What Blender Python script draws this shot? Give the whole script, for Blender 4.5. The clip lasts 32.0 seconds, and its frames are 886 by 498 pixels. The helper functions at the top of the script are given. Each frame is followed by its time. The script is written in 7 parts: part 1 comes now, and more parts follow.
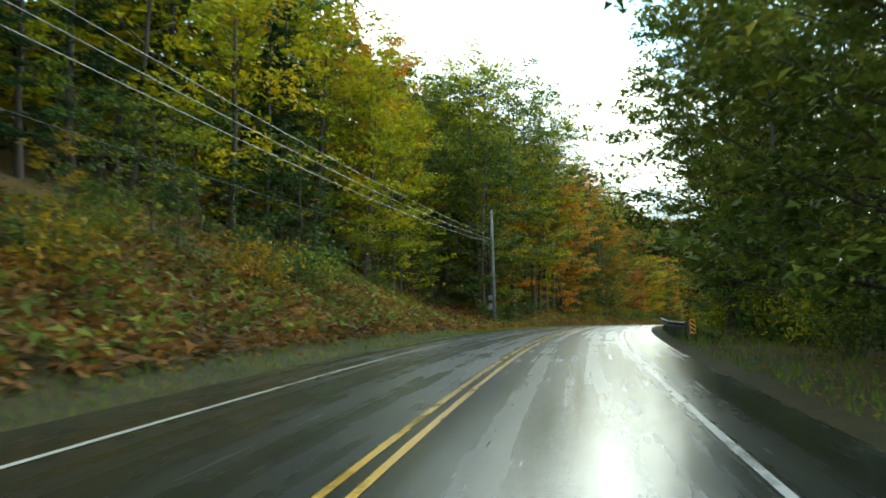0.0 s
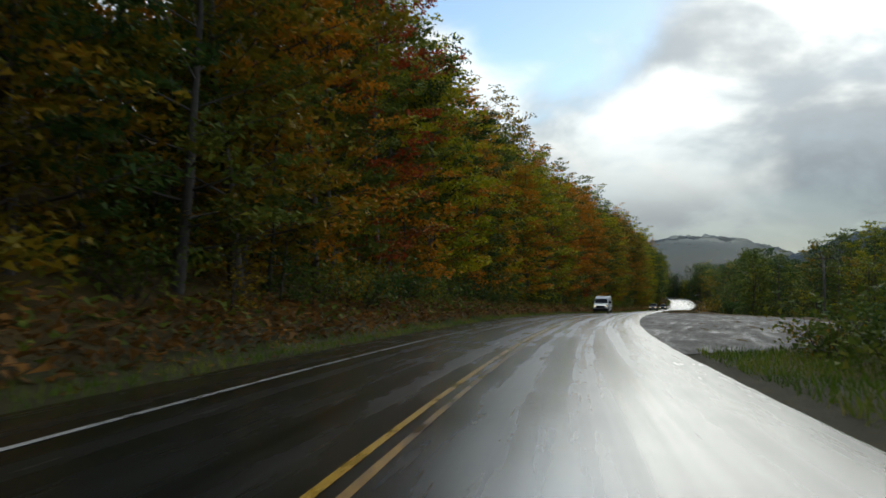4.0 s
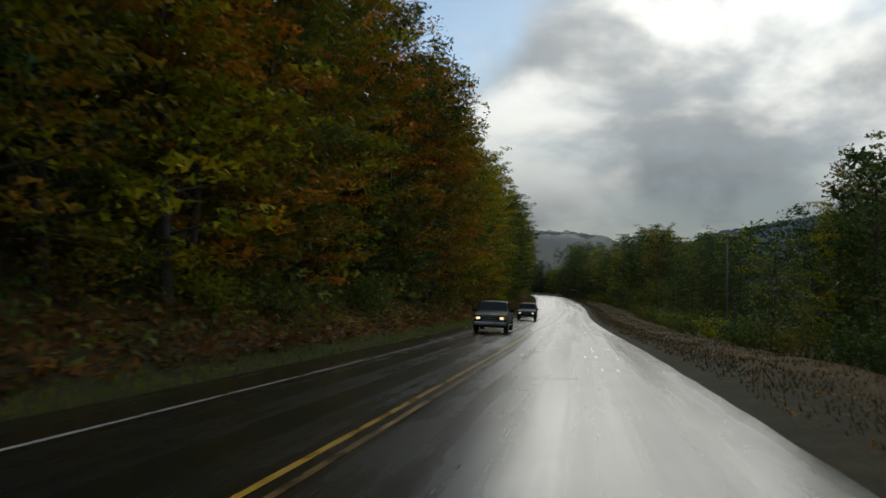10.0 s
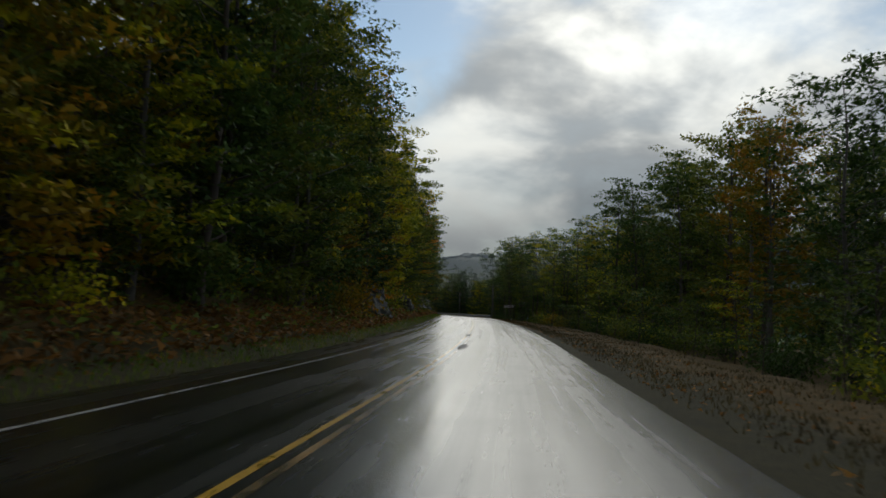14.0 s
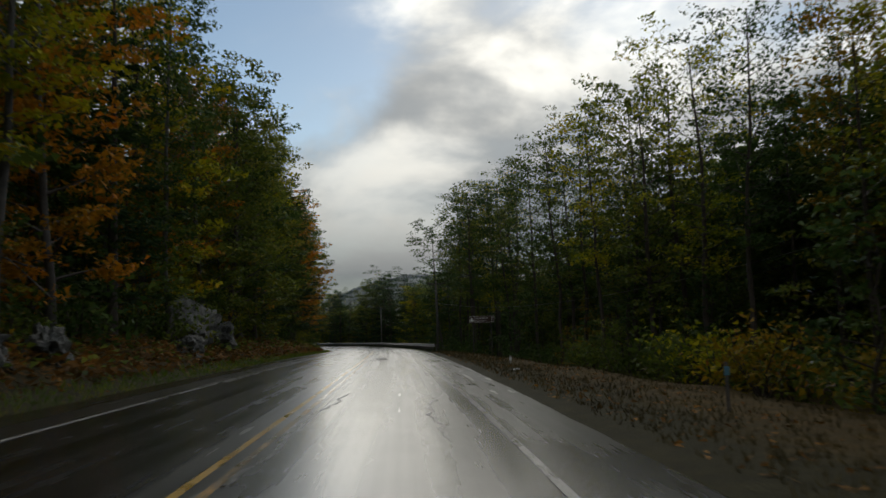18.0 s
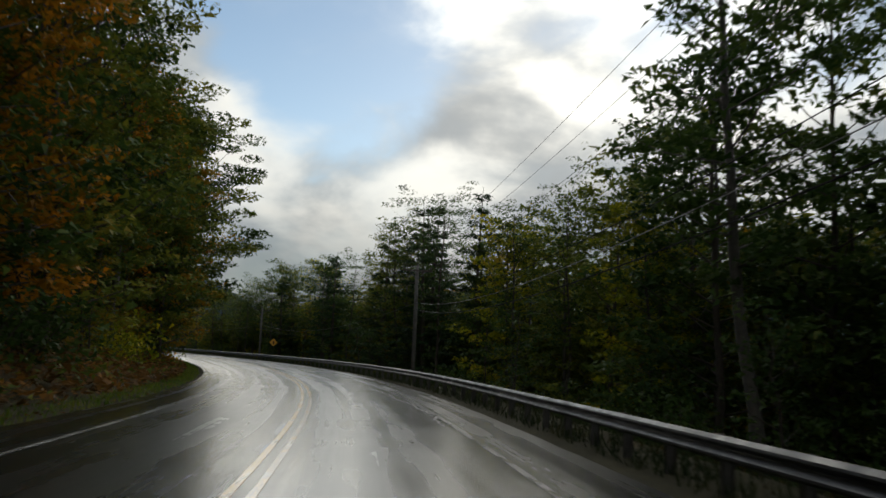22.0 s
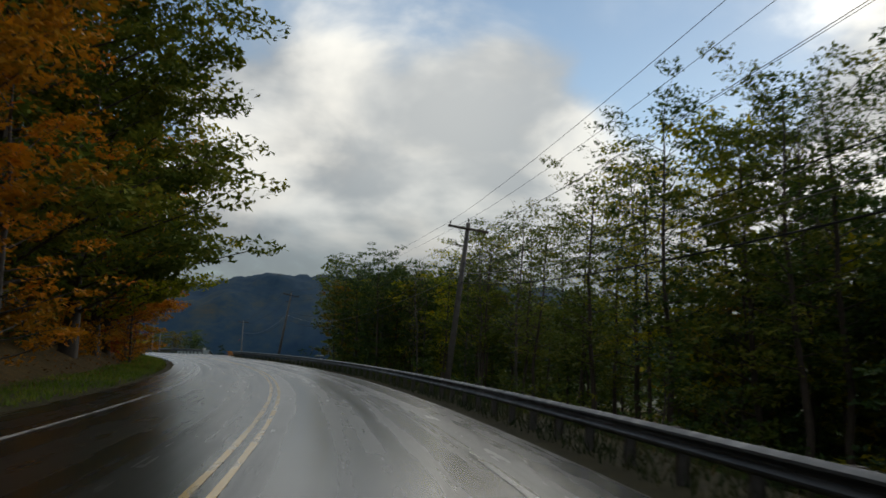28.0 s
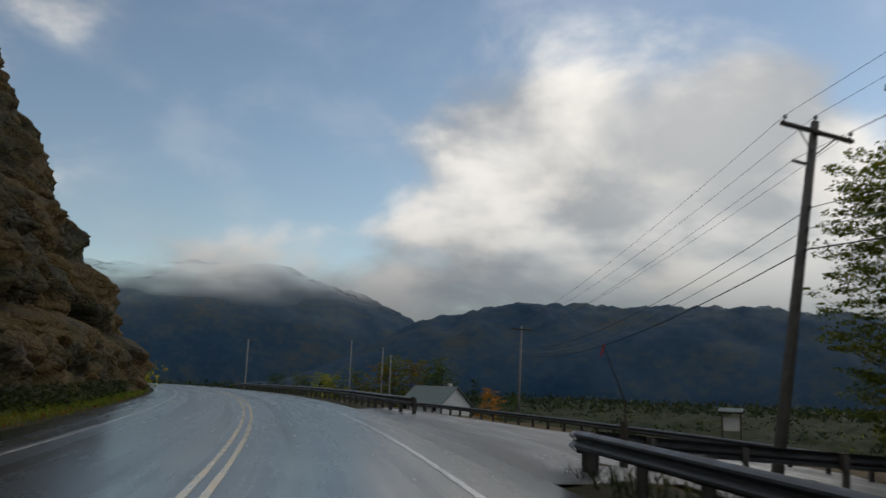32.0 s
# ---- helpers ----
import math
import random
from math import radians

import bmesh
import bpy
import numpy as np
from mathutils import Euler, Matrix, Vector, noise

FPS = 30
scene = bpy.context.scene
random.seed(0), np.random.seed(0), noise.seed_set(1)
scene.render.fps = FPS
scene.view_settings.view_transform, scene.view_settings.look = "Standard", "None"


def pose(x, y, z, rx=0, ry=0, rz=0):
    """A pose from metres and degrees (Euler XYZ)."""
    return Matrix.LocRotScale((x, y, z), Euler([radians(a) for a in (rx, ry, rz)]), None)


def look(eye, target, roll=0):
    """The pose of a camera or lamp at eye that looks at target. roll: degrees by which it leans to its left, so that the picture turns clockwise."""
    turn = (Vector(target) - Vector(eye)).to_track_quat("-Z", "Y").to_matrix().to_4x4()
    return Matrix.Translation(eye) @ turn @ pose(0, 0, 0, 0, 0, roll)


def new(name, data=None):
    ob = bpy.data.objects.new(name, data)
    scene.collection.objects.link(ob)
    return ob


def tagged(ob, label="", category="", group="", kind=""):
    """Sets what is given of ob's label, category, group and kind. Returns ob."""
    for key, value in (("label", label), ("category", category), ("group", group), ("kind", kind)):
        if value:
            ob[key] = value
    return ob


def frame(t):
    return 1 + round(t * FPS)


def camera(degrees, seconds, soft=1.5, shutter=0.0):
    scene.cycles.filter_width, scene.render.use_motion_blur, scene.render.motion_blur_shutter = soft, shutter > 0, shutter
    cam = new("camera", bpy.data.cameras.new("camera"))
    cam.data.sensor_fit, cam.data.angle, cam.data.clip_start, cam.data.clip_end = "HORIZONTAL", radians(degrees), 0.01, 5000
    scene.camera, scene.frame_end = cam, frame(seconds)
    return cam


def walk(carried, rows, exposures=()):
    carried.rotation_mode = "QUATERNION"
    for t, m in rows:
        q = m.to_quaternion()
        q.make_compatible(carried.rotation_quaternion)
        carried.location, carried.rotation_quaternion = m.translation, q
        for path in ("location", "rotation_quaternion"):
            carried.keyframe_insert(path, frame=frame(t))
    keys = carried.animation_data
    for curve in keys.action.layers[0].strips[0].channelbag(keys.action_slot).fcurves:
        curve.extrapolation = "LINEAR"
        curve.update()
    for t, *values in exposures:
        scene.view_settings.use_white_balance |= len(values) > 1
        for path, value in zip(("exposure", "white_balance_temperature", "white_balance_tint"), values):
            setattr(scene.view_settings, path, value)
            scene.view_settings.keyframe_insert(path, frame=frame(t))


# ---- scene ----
cam = camera(56.21, 32.0, soft=1.6, shutter=0.16)
PATH = [
    (0.0, (1.82, 0.00, 0.50), (-0.88, 19.73, 2.31), -1.45),
    (0.5, (2.00, 14.28, 0.81), (0.00, 34.12, 2.30), -1.15),
    (1.0, (2.51, 28.52, 1.07), (0.62, 48.38, 2.56), -1.88),
    (1.5, (3.48, 42.71, 1.28), (2.36, 62.63, 2.72), -1.89),
    (2.0, (4.86, 56.83, 1.41), (4.22, 76.78, 2.54), -1.29),
    (2.5, (6.57, 70.88, 1.46), (6.96, 90.87, 1.57), -2.09),
    (3.0, (8.61, 84.87, 1.42), (9.32, 104.85, 1.93), -1.02),
    (3.5, (11.24, 98.73, 1.33), (12.52, 118.65, 2.32), -0.95),
    (4.0, (14.39, 112.43, 1.18), (16.14, 132.32, 2.19), -0.26),
    (4.5, (17.81, 126.01, 1.02), (19.87, 145.87, 2.04), -0.08),
    (5.0, (21.42, 139.49, 0.83), (23.71, 159.31, 1.88), -0.34),
    (5.5, (25.19, 152.89, 0.61), (27.80, 172.67, 1.69), -0.74),
    (6.0, (29.17, 166.20, 0.41), (32.34, 185.92, 1.17), -0.63),
    (6.5, (33.57, 179.35, 0.21), (37.16, 199.00, 0.96), -0.46),
    (7.0, (38.21, 192.39, 0.01), (42.43, 211.91, 0.76), -0.57),
    (7.5, (43.09, 205.32, -0.21), (47.16, 224.86, 0.90), -0.38),
    (8.0, (48.09, 218.21, -0.42), (52.51, 237.66, 0.79), -0.28),
    (8.5, (53.39, 231.01, -0.64), (57.95, 250.44, 0.37), -0.42),
    (9.0, (58.78, 243.78, -0.86), (63.69, 263.16, -0.45), 0.24),
    (9.5, (64.40, 256.47, -1.10), (68.86, 275.96, -0.61), 0.93),
    (10.0, (70.13, 269.16, -1.38), (75.10, 288.50, -0.51), 1.54),
    (10.5, (75.75, 281.93, -1.71), (81.17, 301.15, -0.65), 2.08),
    (11.0, (81.35, 294.74, -2.06), (87.12, 313.87, -1.35), 2.94),
    (11.5, (86.93, 307.60, -2.40), (92.98, 326.64, -1.50), 2.89),
    (12.0, (92.44, 320.52, -2.73), (98.54, 339.54, -1.78), 2.62),
    (12.5, (97.92, 333.45, -3.02), (104.09, 352.43, -1.77), 3.13),
    (13.0, (103.26, 346.41, -3.25), (109.58, 365.34, -1.92), 2.96),
    (13.5, (108.67, 359.31, -3.46), (114.92, 378.24, -1.81), 2.65),
    (14.0, (114.14, 372.13, -3.64), (120.61, 391.00, -2.11), 2.18),
    (14.5, (119.41, 384.99, -3.72), (125.81, 403.87, -2.04), 1.28),
    (15.0, (124.82, 397.75, -3.73), (131.22, 416.63, -2.01), 0.95),
    (15.5, (130.36, 410.42, -3.65), (137.91, 428.84, -1.50), 0.92),
    (16.0, (135.76, 423.12, -3.54), (143.73, 441.35, -1.23), 0.07),
    (16.5, (141.02, 435.86, -3.42), (149.00, 454.08, -1.12), -1.17),
    (17.0, (146.09, 448.65, -3.30), (153.90, 466.96, -1.05), -2.14),
    (17.5, (151.05, 461.47, -3.20), (158.74, 479.84, -1.03), -2.64),
    (18.0, (155.93, 474.30, -3.12), (163.80, 492.60, -1.01), -2.09),
    (18.5, (160.70, 487.14, -3.04), (168.70, 505.37, -0.71), -2.10),
    (19.0, (165.33, 500.00, -2.96), (173.28, 518.26, -0.81), -1.86),
    (19.5, (169.89, 512.82, -2.91), (177.80, 531.10, -0.71), -0.84),
    (20.0, (174.34, 525.63, -2.87), (182.05, 544.01, -0.90), -0.65),
    (20.5, (178.62, 538.36, -2.86), (186.58, 556.61, -0.61), -0.13),
    (21.0, (182.78, 550.98, -2.89), (190.57, 569.26, -0.37), 1.34),
    (21.5, (186.74, 563.45, -2.95), (194.24, 581.84, -0.39), 2.16),
    (22.0, (190.34, 575.75, -3.01), (197.38, 594.32, -0.43), 2.30),
    (22.5, (193.62, 587.84, -3.06), (200.22, 606.58, -0.61), 3.16),
    (23.0, (196.61, 599.74, -3.08), (202.56, 618.68, -0.57), 4.34),
    (23.5, (199.07, 611.49, -3.07), (204.16, 630.69, -0.55), 5.54),
    (24.0, (200.94, 623.18, -3.03), (204.91, 642.62, -0.46), 5.61),
    (24.5, (202.24, 634.79, -2.99), (205.66, 654.34, -0.52), 4.75),
    (25.0, (202.98, 646.36, -2.96), (205.85, 666.01, -0.55), 3.63),
    (25.5, (203.24, 657.91, -2.92), (205.57, 677.62, -0.47), 2.54),
    (26.0, (203.05, 669.45, -2.88), (204.77, 689.21, -0.29), 2.16),
    (26.5, (202.43, 681.00, -2.81), (203.46, 700.79, -0.08), 2.04),
    (27.0, (201.35, 692.54, -2.74), (201.45, 712.33, 0.10), 2.29),
    (27.5, (199.88, 704.03, -2.67), (199.05, 723.80, 0.28), 1.62),
    (28.0, (197.91, 715.47, -2.58), (196.28, 735.21, 0.15), 1.73),
    (28.5, (195.67, 726.83, -2.48), (193.33, 746.47, 0.46), 1.36),
    (29.0, (192.90, 738.06, -2.34), (189.89, 757.56, 0.88), 1.19),
    (29.5, (189.74, 749.15, -2.17), (186.01, 768.56, 0.94), 1.21),
    (30.0, (186.11, 760.12, -1.99), (181.61, 779.30, 1.43), 0.71),
    (30.5, (181.99, 770.96, -1.81), (176.91, 789.99, 1.65), 0.45),
    (31.0, (177.32, 781.66, -1.62), (171.37, 800.38, 2.13), 0.83),
    (31.5, (172.22, 792.29, -1.43), (165.45, 810.74, 2.28), 0.46),
    (32.0, (166.82, 802.94, -1.24), (159.50, 821.26, 2.08), 2.33),
]

EXPOSURES = [(0.0, 2.45, 6500, -12), (1.0, 2.75, 6500, -12), (2.0, 2.05, 6500, -5), (3.0, 1.1, 6400, 0), (3.5, 0.95, 6400, 2), (5.5, 0.42, 6600, 5), (12.0, 0.28, 6600, 5), (15.5, 0.18, 6600, 5), (19.0, 0.22, 6900, 7), (20.0, 0.5, 6900, 6), (22.5, 0.42, 6900, 6), (24.0, 0.27, 6800, 6), (27.0, 0.28, 6800, 6), (28.0, 0.45, 6900, 7), (30.0, 0.5, 6900, 9), (32.0, 0.34, 6900, 10)]
walk(cam, [(t, look(e, g, r)) for t, e, g, r in PATH], EXPOSURES)

# ---- world and sun ----
SUN_AZ, SUN_EL = radians(30), radians(23)      # clockwise from +y, above the horizon
SUN_DIR = Vector((math.sin(SUN_AZ) * math.cos(SUN_EL), math.cos(SUN_AZ) * math.cos(SUN_EL), math.sin(SUN_EL)))


def build_world():
    w = bpy.data.worlds.new("sky")
    scene.world = w
    w.use_nodes = True
    nt = w.node_tree
    nt.nodes.clear()
    N, L = nt.nodes.new, nt.links.new
    out, bg = N("ShaderNodeOutputWorld"), N("ShaderNodeBackground")
    sky = N("ShaderNodeTexSky")
    sky.sky_type, sky.sun_disc = "NISHITA", False
    sky.sun_elevation, sky.sun_rotation = SUN_EL, SUN_AZ
    sky.air_density, sky.dust_density = 1.0, 0.1
    tc = N("ShaderNodeTexCoord")
    nrm = N("ShaderNodeVectorMath"); nrm.operation = "NORMALIZE"
    L(tc.outputs["Generated"], nrm.inputs[0])
    sep = N("ShaderNodeSeparateXYZ"); L(nrm.outputs[0], sep.inputs[0])

    def m(op, a, b=None, clamp=False):
        n = N("ShaderNodeMath"); n.operation = op; n.use_clamp = clamp
        for k, v in enumerate((a, b)):
            if v is None:
                continue
            if isinstance(v, (int, float)):
                n.inputs[k].default_value = v
            else:
                L(v, n.inputs[k])
        return n.outputs[0]

    def ramp(v, lo, hi):
        n = N("ShaderNodeMapRange"); n.interpolation_type = "SMOOTHSTEP"
        L(v, n.inputs[0]); n.inputs[1].default_value, n.inputs[2].default_value = lo, hi
        return n.outputs[0]

    def mix(f, a, b):
        n = N("ShaderNodeMix"); n.data_type = "RGBA"
        if isinstance(f, (int, float)):
            n.inputs[0].default_value = f
        else:
            L(f, n.inputs[0])
        for k, v in ((6, a), (7, b)):
            if isinstance(v, tuple):
                n.inputs[k].default_value = (*v, 1)
            else:
                L(v, n.inputs[k])
        return n.outputs[2]
    up = m("MAXIMUM", sep.outputs[2], 0.0)
    den = m("ADD", up, 0.42)
    comb = N("ShaderNodeCombineXYZ")
    L(m("DIVIDE", sep.outputs[0], den), comb.inputs[0]); L(m("DIVIDE", sep.outputs[1], den), comb.inputs[1])

    def clouds(scale, detail, rough, offset):
        n = N("ShaderNodeTexNoise")
        n.inputs["Scale"].default_value, n.inputs["Detail"].default_value, n.inputs["Roughness"].default_value = scale, detail, rough
        n.inputs["Distortion"].default_value = 0.25
        a = N("ShaderNodeVectorMath"); a.operation = "ADD"
        L(comb.outputs[0], a.inputs[0]); a.inputs[1].default_value = offset
        L(a.outputs[0], n.inputs["Vector"])
        return n.outputs[0]
    big, small, light = clouds(1.5, 5, 0.5, (3.1, 7.7, 0)), clouds(4.2, 6, 0.52, (1.3, 0.4, 2)), clouds(2.2, 5, 0.48, (9.2, 2.5, 5))
    dens = m("ADD", m("MULTIPLY", big, 0.56), m("MULTIPLY", small, 0.44))
    low = ramp(sep.outputs[2], 0.32, 0.02)                    # thicker towards the horizon
    dot = N("ShaderNodeVectorMath"); dot.operation = "DOT_PRODUCT"
    L(nrm.outputs[0], dot.inputs[0]); dot.inputs[1].default_value = SUN_DIR
    toward = m("MAXIMUM", dot.outputs["Value"], 0.0)
    near, nearer = m("POWER", toward, 6.0), m("POWER", toward, 42.0)
    cover = m("ADD", m("MULTIPLY", low, 0.15), m("MULTIPLY", near, 0.06))
    # openings in the cloud and thicker masses: azimuth, elevation, narrowness, amount
    for az, el, tight, amount in ((10, 22, 120, -0.16), (16, 30, 60, -0.10), (-32, 21, 30, -0.14), (-41, 17, 70, -0.24), (-28, 15, 160, -0.14), (-14, 17, 110, 0.22), (0, 17, 130, 0.24), (-6, 32, 50, -0.30), (-5, 14, 110, 0.10), (24, 16, 90, 0.10), (-30, 11, 60, 0.14)):
        n = N("ShaderNodeVectorMath"); n.operation = "DOT_PRODUCT"
        L(nrm.outputs[0], n.inputs[0])
        az, el = radians(az), radians(el)
        n.inputs[1].default_value = (math.sin(az) * math.cos(el), math.cos(az) * math.cos(el), math.sin(el))
        cover = m("ADD", cover, m("MULTIPLY", m("POWER", m("MAXIMUM", n.outputs["Value"], 0.0), tight), amount))
    mask = ramp(m("ADD", dens, cover), 0.41, 0.59)
    mask = m("ADD", m("MULTIPLY", mask, 0.88), m("MULTIPLY", ramp(small, 0.40, 0.70), 0.12))
    tone = ramp(m("ADD", light, m("MULTIPLY", small, 0.45)), 0.60, 0.86)
    grey = mix(tone, (0.19, 0.21, 0.24), (0.64, 0.64, 0.64))
    bank = ramp(sep.outputs[2], 0.22, 0.07)
    grey = mix(m("MULTIPLY", bank, 0.88), grey, (0.135, 0.155, 0.18))
    clear = m("MULTIPLY", m("SUBTRACT", 1.0, m("MULTIPLY", bank, 0.85)), m("ADD", 0.12, m("MULTIPLY", m("MULTIPLY", tone, tone), 0.88)))
    # the great white cloud, lit from the side
    n = N("ShaderNodeVectorMath"); n.operation = "DOT_PRODUCT"
    L(nrm.outputs[0], n.inputs[0])
    n.inputs[1].default_value = (math.sin(radians(-5)) * math.cos(radians(17)), math.cos(radians(-5)) * math.cos(radians(17)), math.sin(radians(17)))
    pile = m("MULTIPLY", m("POWER", m("MAXIMUM", n.outputs["Value"], 0.0), 70.0), m("SUBTRACT", 1.0, m("MULTIPLY", bank, 0.9)))
    grey = mix(m("MULTIPLY", pile, m("ADD", 0.45, m("MULTIPLY", tone, 0.4))), grey, (0.52, 0.515, 0.50))
    lit = mix(m("MULTIPLY", near, clear), grey, (0.66, 0.655, 0.64))
    lit = mix(m("MULTIPLY", nearer, clear), lit, (1.05, 1.03, 1.0))
    away = ramp(dot.outputs["Value"], -0.75, 0.45)            # added dimming of the sky opposite the sun, mostly unseen, to darken the trees
    dome = m("MULTIPLY", m("ADD", 0.74, m("MULTIPLY", up, 1.35)), m("ADD", 0.65, m("MULTIPLY", away, 0.35)))
    lift = N("ShaderNodeVectorMath"); lift.operation = "SCALE"
    L(lit, lift.inputs[0]); L(dome, lift.inputs["Scale"])
    lit = lift.outputs[0]
    blue = N("ShaderNodeVectorMath"); blue.operation = "SCALE"
    L(sky.outputs[0], blue.inputs[0]); blue.inputs["Scale"].default_value = 0.085
    L(mix(mask, blue.outputs[0], lit), bg.inputs[0])
    bg.inputs[1].default_value = 1.0
    L(bg.outputs[0], out.inputs[0])


build_world()
sun = new("sun", bpy.data.lights.new("sun", "SUN"))
sun.data.energy, sun.data.angle, sun.data.color = 0.72, radians(70), (1.0, 0.95, 0.88)
sun.matrix_world = look(SUN_DIR * 400, (0, 0, 0))

# ---- the road's line ----
STEP = 30.0
HEADING = [0.0, -2.9, -7.0, -10.5, -13.3, -15.8, -18.1, -20.6, -22.8, -23.9, -23.8, -23.0, -22.9, -23.6, -23.5, -22.2, -21.3, -20.4, -19.8, -19.2, -17.2, -13.7, -6.8, -0.5, 4.6, 10.1, 15.8, 22.4, 28.1, 33.9, 38.6, 42.9]
ELEV = [-0.96, -0.36, -0.04, -0.08, -0.34, -0.73, -1.15, -1.64, -2.18, -2.73, -3.40, -4.07, -4.64, -5.08, -5.21, -5.00, -4.71, -4.48, -4.34, -4.31, -4.43, -4.56, -4.55, -4.45, -4.29, -4.06, -3.72, -3.26, -2.79, -2.42, -2.23, -2.23]
BANK = [1.0, 1.1, 0.6, 0.6, 0.9, 1.6, 2.0, 1.1, -0.7, -2.0, -1.5, -0.1, 0.3, 0.2, 0.1, 0.5, 1.4, 2.3, 2.2, 1.6, 0.7, -0.1, -1.0, -0.9, -0.2, 0.6, 0.7, 0.4, -0.1, -0.4, -0.2, 0.0]
LANE = 3.49
BACK = 60.0


def smooth_table(v, x):
    """Cubic curve through evenly spaced values, straight past both ends."""
    v = np.asarray(v, float)
    d = np.gradient(v)
    f = np.asarray(x, float) / STEP
    i = np.clip(np.floor(f).astype(int), 0, len(v) - 2)
    t = np.clip(f - i, 0, 1)
    h = v[i] * (2 * t**3 - 3 * t**2 + 1) + d[i] * (t**3 - 2 * t**2 + t) + v[i + 1] * (3 * t**2 - 2 * t**3) + d[i + 1] * (t**3 - t**2)
    return h + np.minimum(f, 0) * d[0] + np.maximum(f - (len(v) - 1), 0) * d[-1]


LINE_S = np.arange(-BACK, (len(HEADING) - 1) * STEP + 60, 1.0)
LINE_H = np.radians(smooth_table(HEADING, LINE_S))
_d = np.stack([-np.sin(LINE_H), np.cos(LINE_H)], 1)
LINE_XY = np.concatenate([[[0, 0]], np.cumsum((_d[1:] + _d[:-1]) / 2, 0)])
LINE_XY -= LINE_XY[int(BACK)]
LINE_Z = smooth_table(ELEV, LINE_S)
LINE_B = np.tan(np.radians(smooth_table(BANK, LINE_S)))
S_END = LINE_S[-1]


def on_line(s):
    f = np.clip(np.asarray(s, float) + BACK, 0, len(LINE_S) - 1.001)
    i = f.astype(int)
    t = f - i
    k = lambda a: a[i] * (1 - t) + a[i + 1] * t
    return k(LINE_XY[:, 0]), k(LINE_XY[:, 1]), k(LINE_Z), k(LINE_H), k(LINE_B)


def table(s, *rows):
    return np.interp(s, [r[0] for r in rows], [r[1] for r in rows])


def hash_noise(x, y, k=0.0):
    return np.sin(x * 1.31 + k) * np.cos(y * 1.73 - k) * 0.5 + np.sin(x * 2.9 + y * 1.1 + k * 3) * 0.3 + np.sin(x * 0.7 - y * 3.7 + k * 7) * 0.2


def rise(s, u):
    """Height of the ground over the road's crown line, before the road's own elevation."""
    s, u = np.asarray(s, float), np.asarray(u, float)
    bank_l = table(s, (-60, 0.62), (45, 0.5), (64, 0.36), (80, 0.36), (100, 0.46), (122, 0.42), (309, 0.38), (436, 0.42), (543, 0.36), (672, 0.5), (712, 0.7), (745, 0.9), (765, 0.9), (774, 0.45), (828, 0.5), (838, 0.9), (848, 1.0), (960, 1.0))
    toe_l = table(s, (-60, 5.9), (48, 5.9), (60, 8.4), (84, 8.4), (98, 6.2), (500, 5.8), (629, 6.5), (713, 7.6), (794, 8.5), (836, 8.5), (846, 9.4), (956, 9.4))
    v = -u - toe_l
    left = np.where(v > 0, np.minimum(v, 12) * bank_l + np.maximum(v - 12, 0) * 0.48, -0.05)
    left = np.minimum(left, table(s, (820, 60), (836, 60), (840, 3.2), (850, 7.0), (864, 10.0), (872, 11.5), (905, 15.0), (925, 17.5), (960, 19.0)))
    over = np.maximum(-u - 68, 0)
    left = left - np.where(s < 800, np.where(over < 80, over * 0.12, 9.6 + (over - 80) * 0.95), over * 3.0)
    flat_r = table(s, (-60, 9), (61, 9), (138, 9), (152, 23), (209, 22), (246, 12), (309, 10), (543, 9.5), (586, 7.2), (832, 7.2), (857, 7.0), (986, 7.0))
    drop_r = table(s, (-60, -0.05), (101, -0.08), (309, -0.22), (500, -0.12), (586, -0.30), (672, -0.42), (854, -0.42), (862, -0.10), (986, -0.10))
    w = u - flat_r
    right = np.where(w > 0, np.minimum(w, 9) * drop_r + np.maximum(w - 9, 0) * np.where(s > 858, -0.09, -0.04), 0.0) - 0.06
    right = np.where(u > 60, right - (u - 60) * 0.25, right)
    z = np.where(u < 0, left, right)
    edge = np.clip((np.abs(u) - 6.5) / 5, 0, 1)
    smooth = ((s > 855) & (s < 950) & (u > 0) & (u < 24)) | ((s > 138) & (s < 240) & (u > 0) & (u < 21))
    edge = np.where(smooth, edge * 0.12, edge)
    z = z + edge * (0.28 * hash_noise(s * 0.35, u * 0.45) + 0.12 * hash_noise(s * 1.3, u * 1.4, 2.0))
    return np.where(np.abs(u) < 5.6, np.minimum(z, -0.10), z)


def at(s, u, dz=0.0, ground=False):
    """A place by the road: metres along it, metres to the right of its middle, metres up."""
    x, y, z, h, b = on_line(s)
    u = np.asarray(u, float)
    tilt = -b * np.clip(u, -7, 7)
    g = rise(s, u) if ground else 0.0
    return Vector((float(x + np.cos(h) * u), float(y + np.sin(h) * u), float(z + tilt + g + dz)))


def grid_at(S, U, dz=None):
    x, y, z, h, b = on_line(S)
    return np.stack([x + np.cos(h) * U, y + np.sin(h) * U, z - b * np.clip(U, -7, 7) + (rise(S, U) if dz is None else dz)], -1)


def heading(s):
    return float(on_line(s)[3])

# ---- materials ----


def nodes_of(name):
    mt = bpy.data.materials.new(name)
    mt.use_nodes = True
    nt = mt.node_tree
    return mt, nt, nt.nodes.new, nt.links.new, nt.nodes["Principled BSDF"]


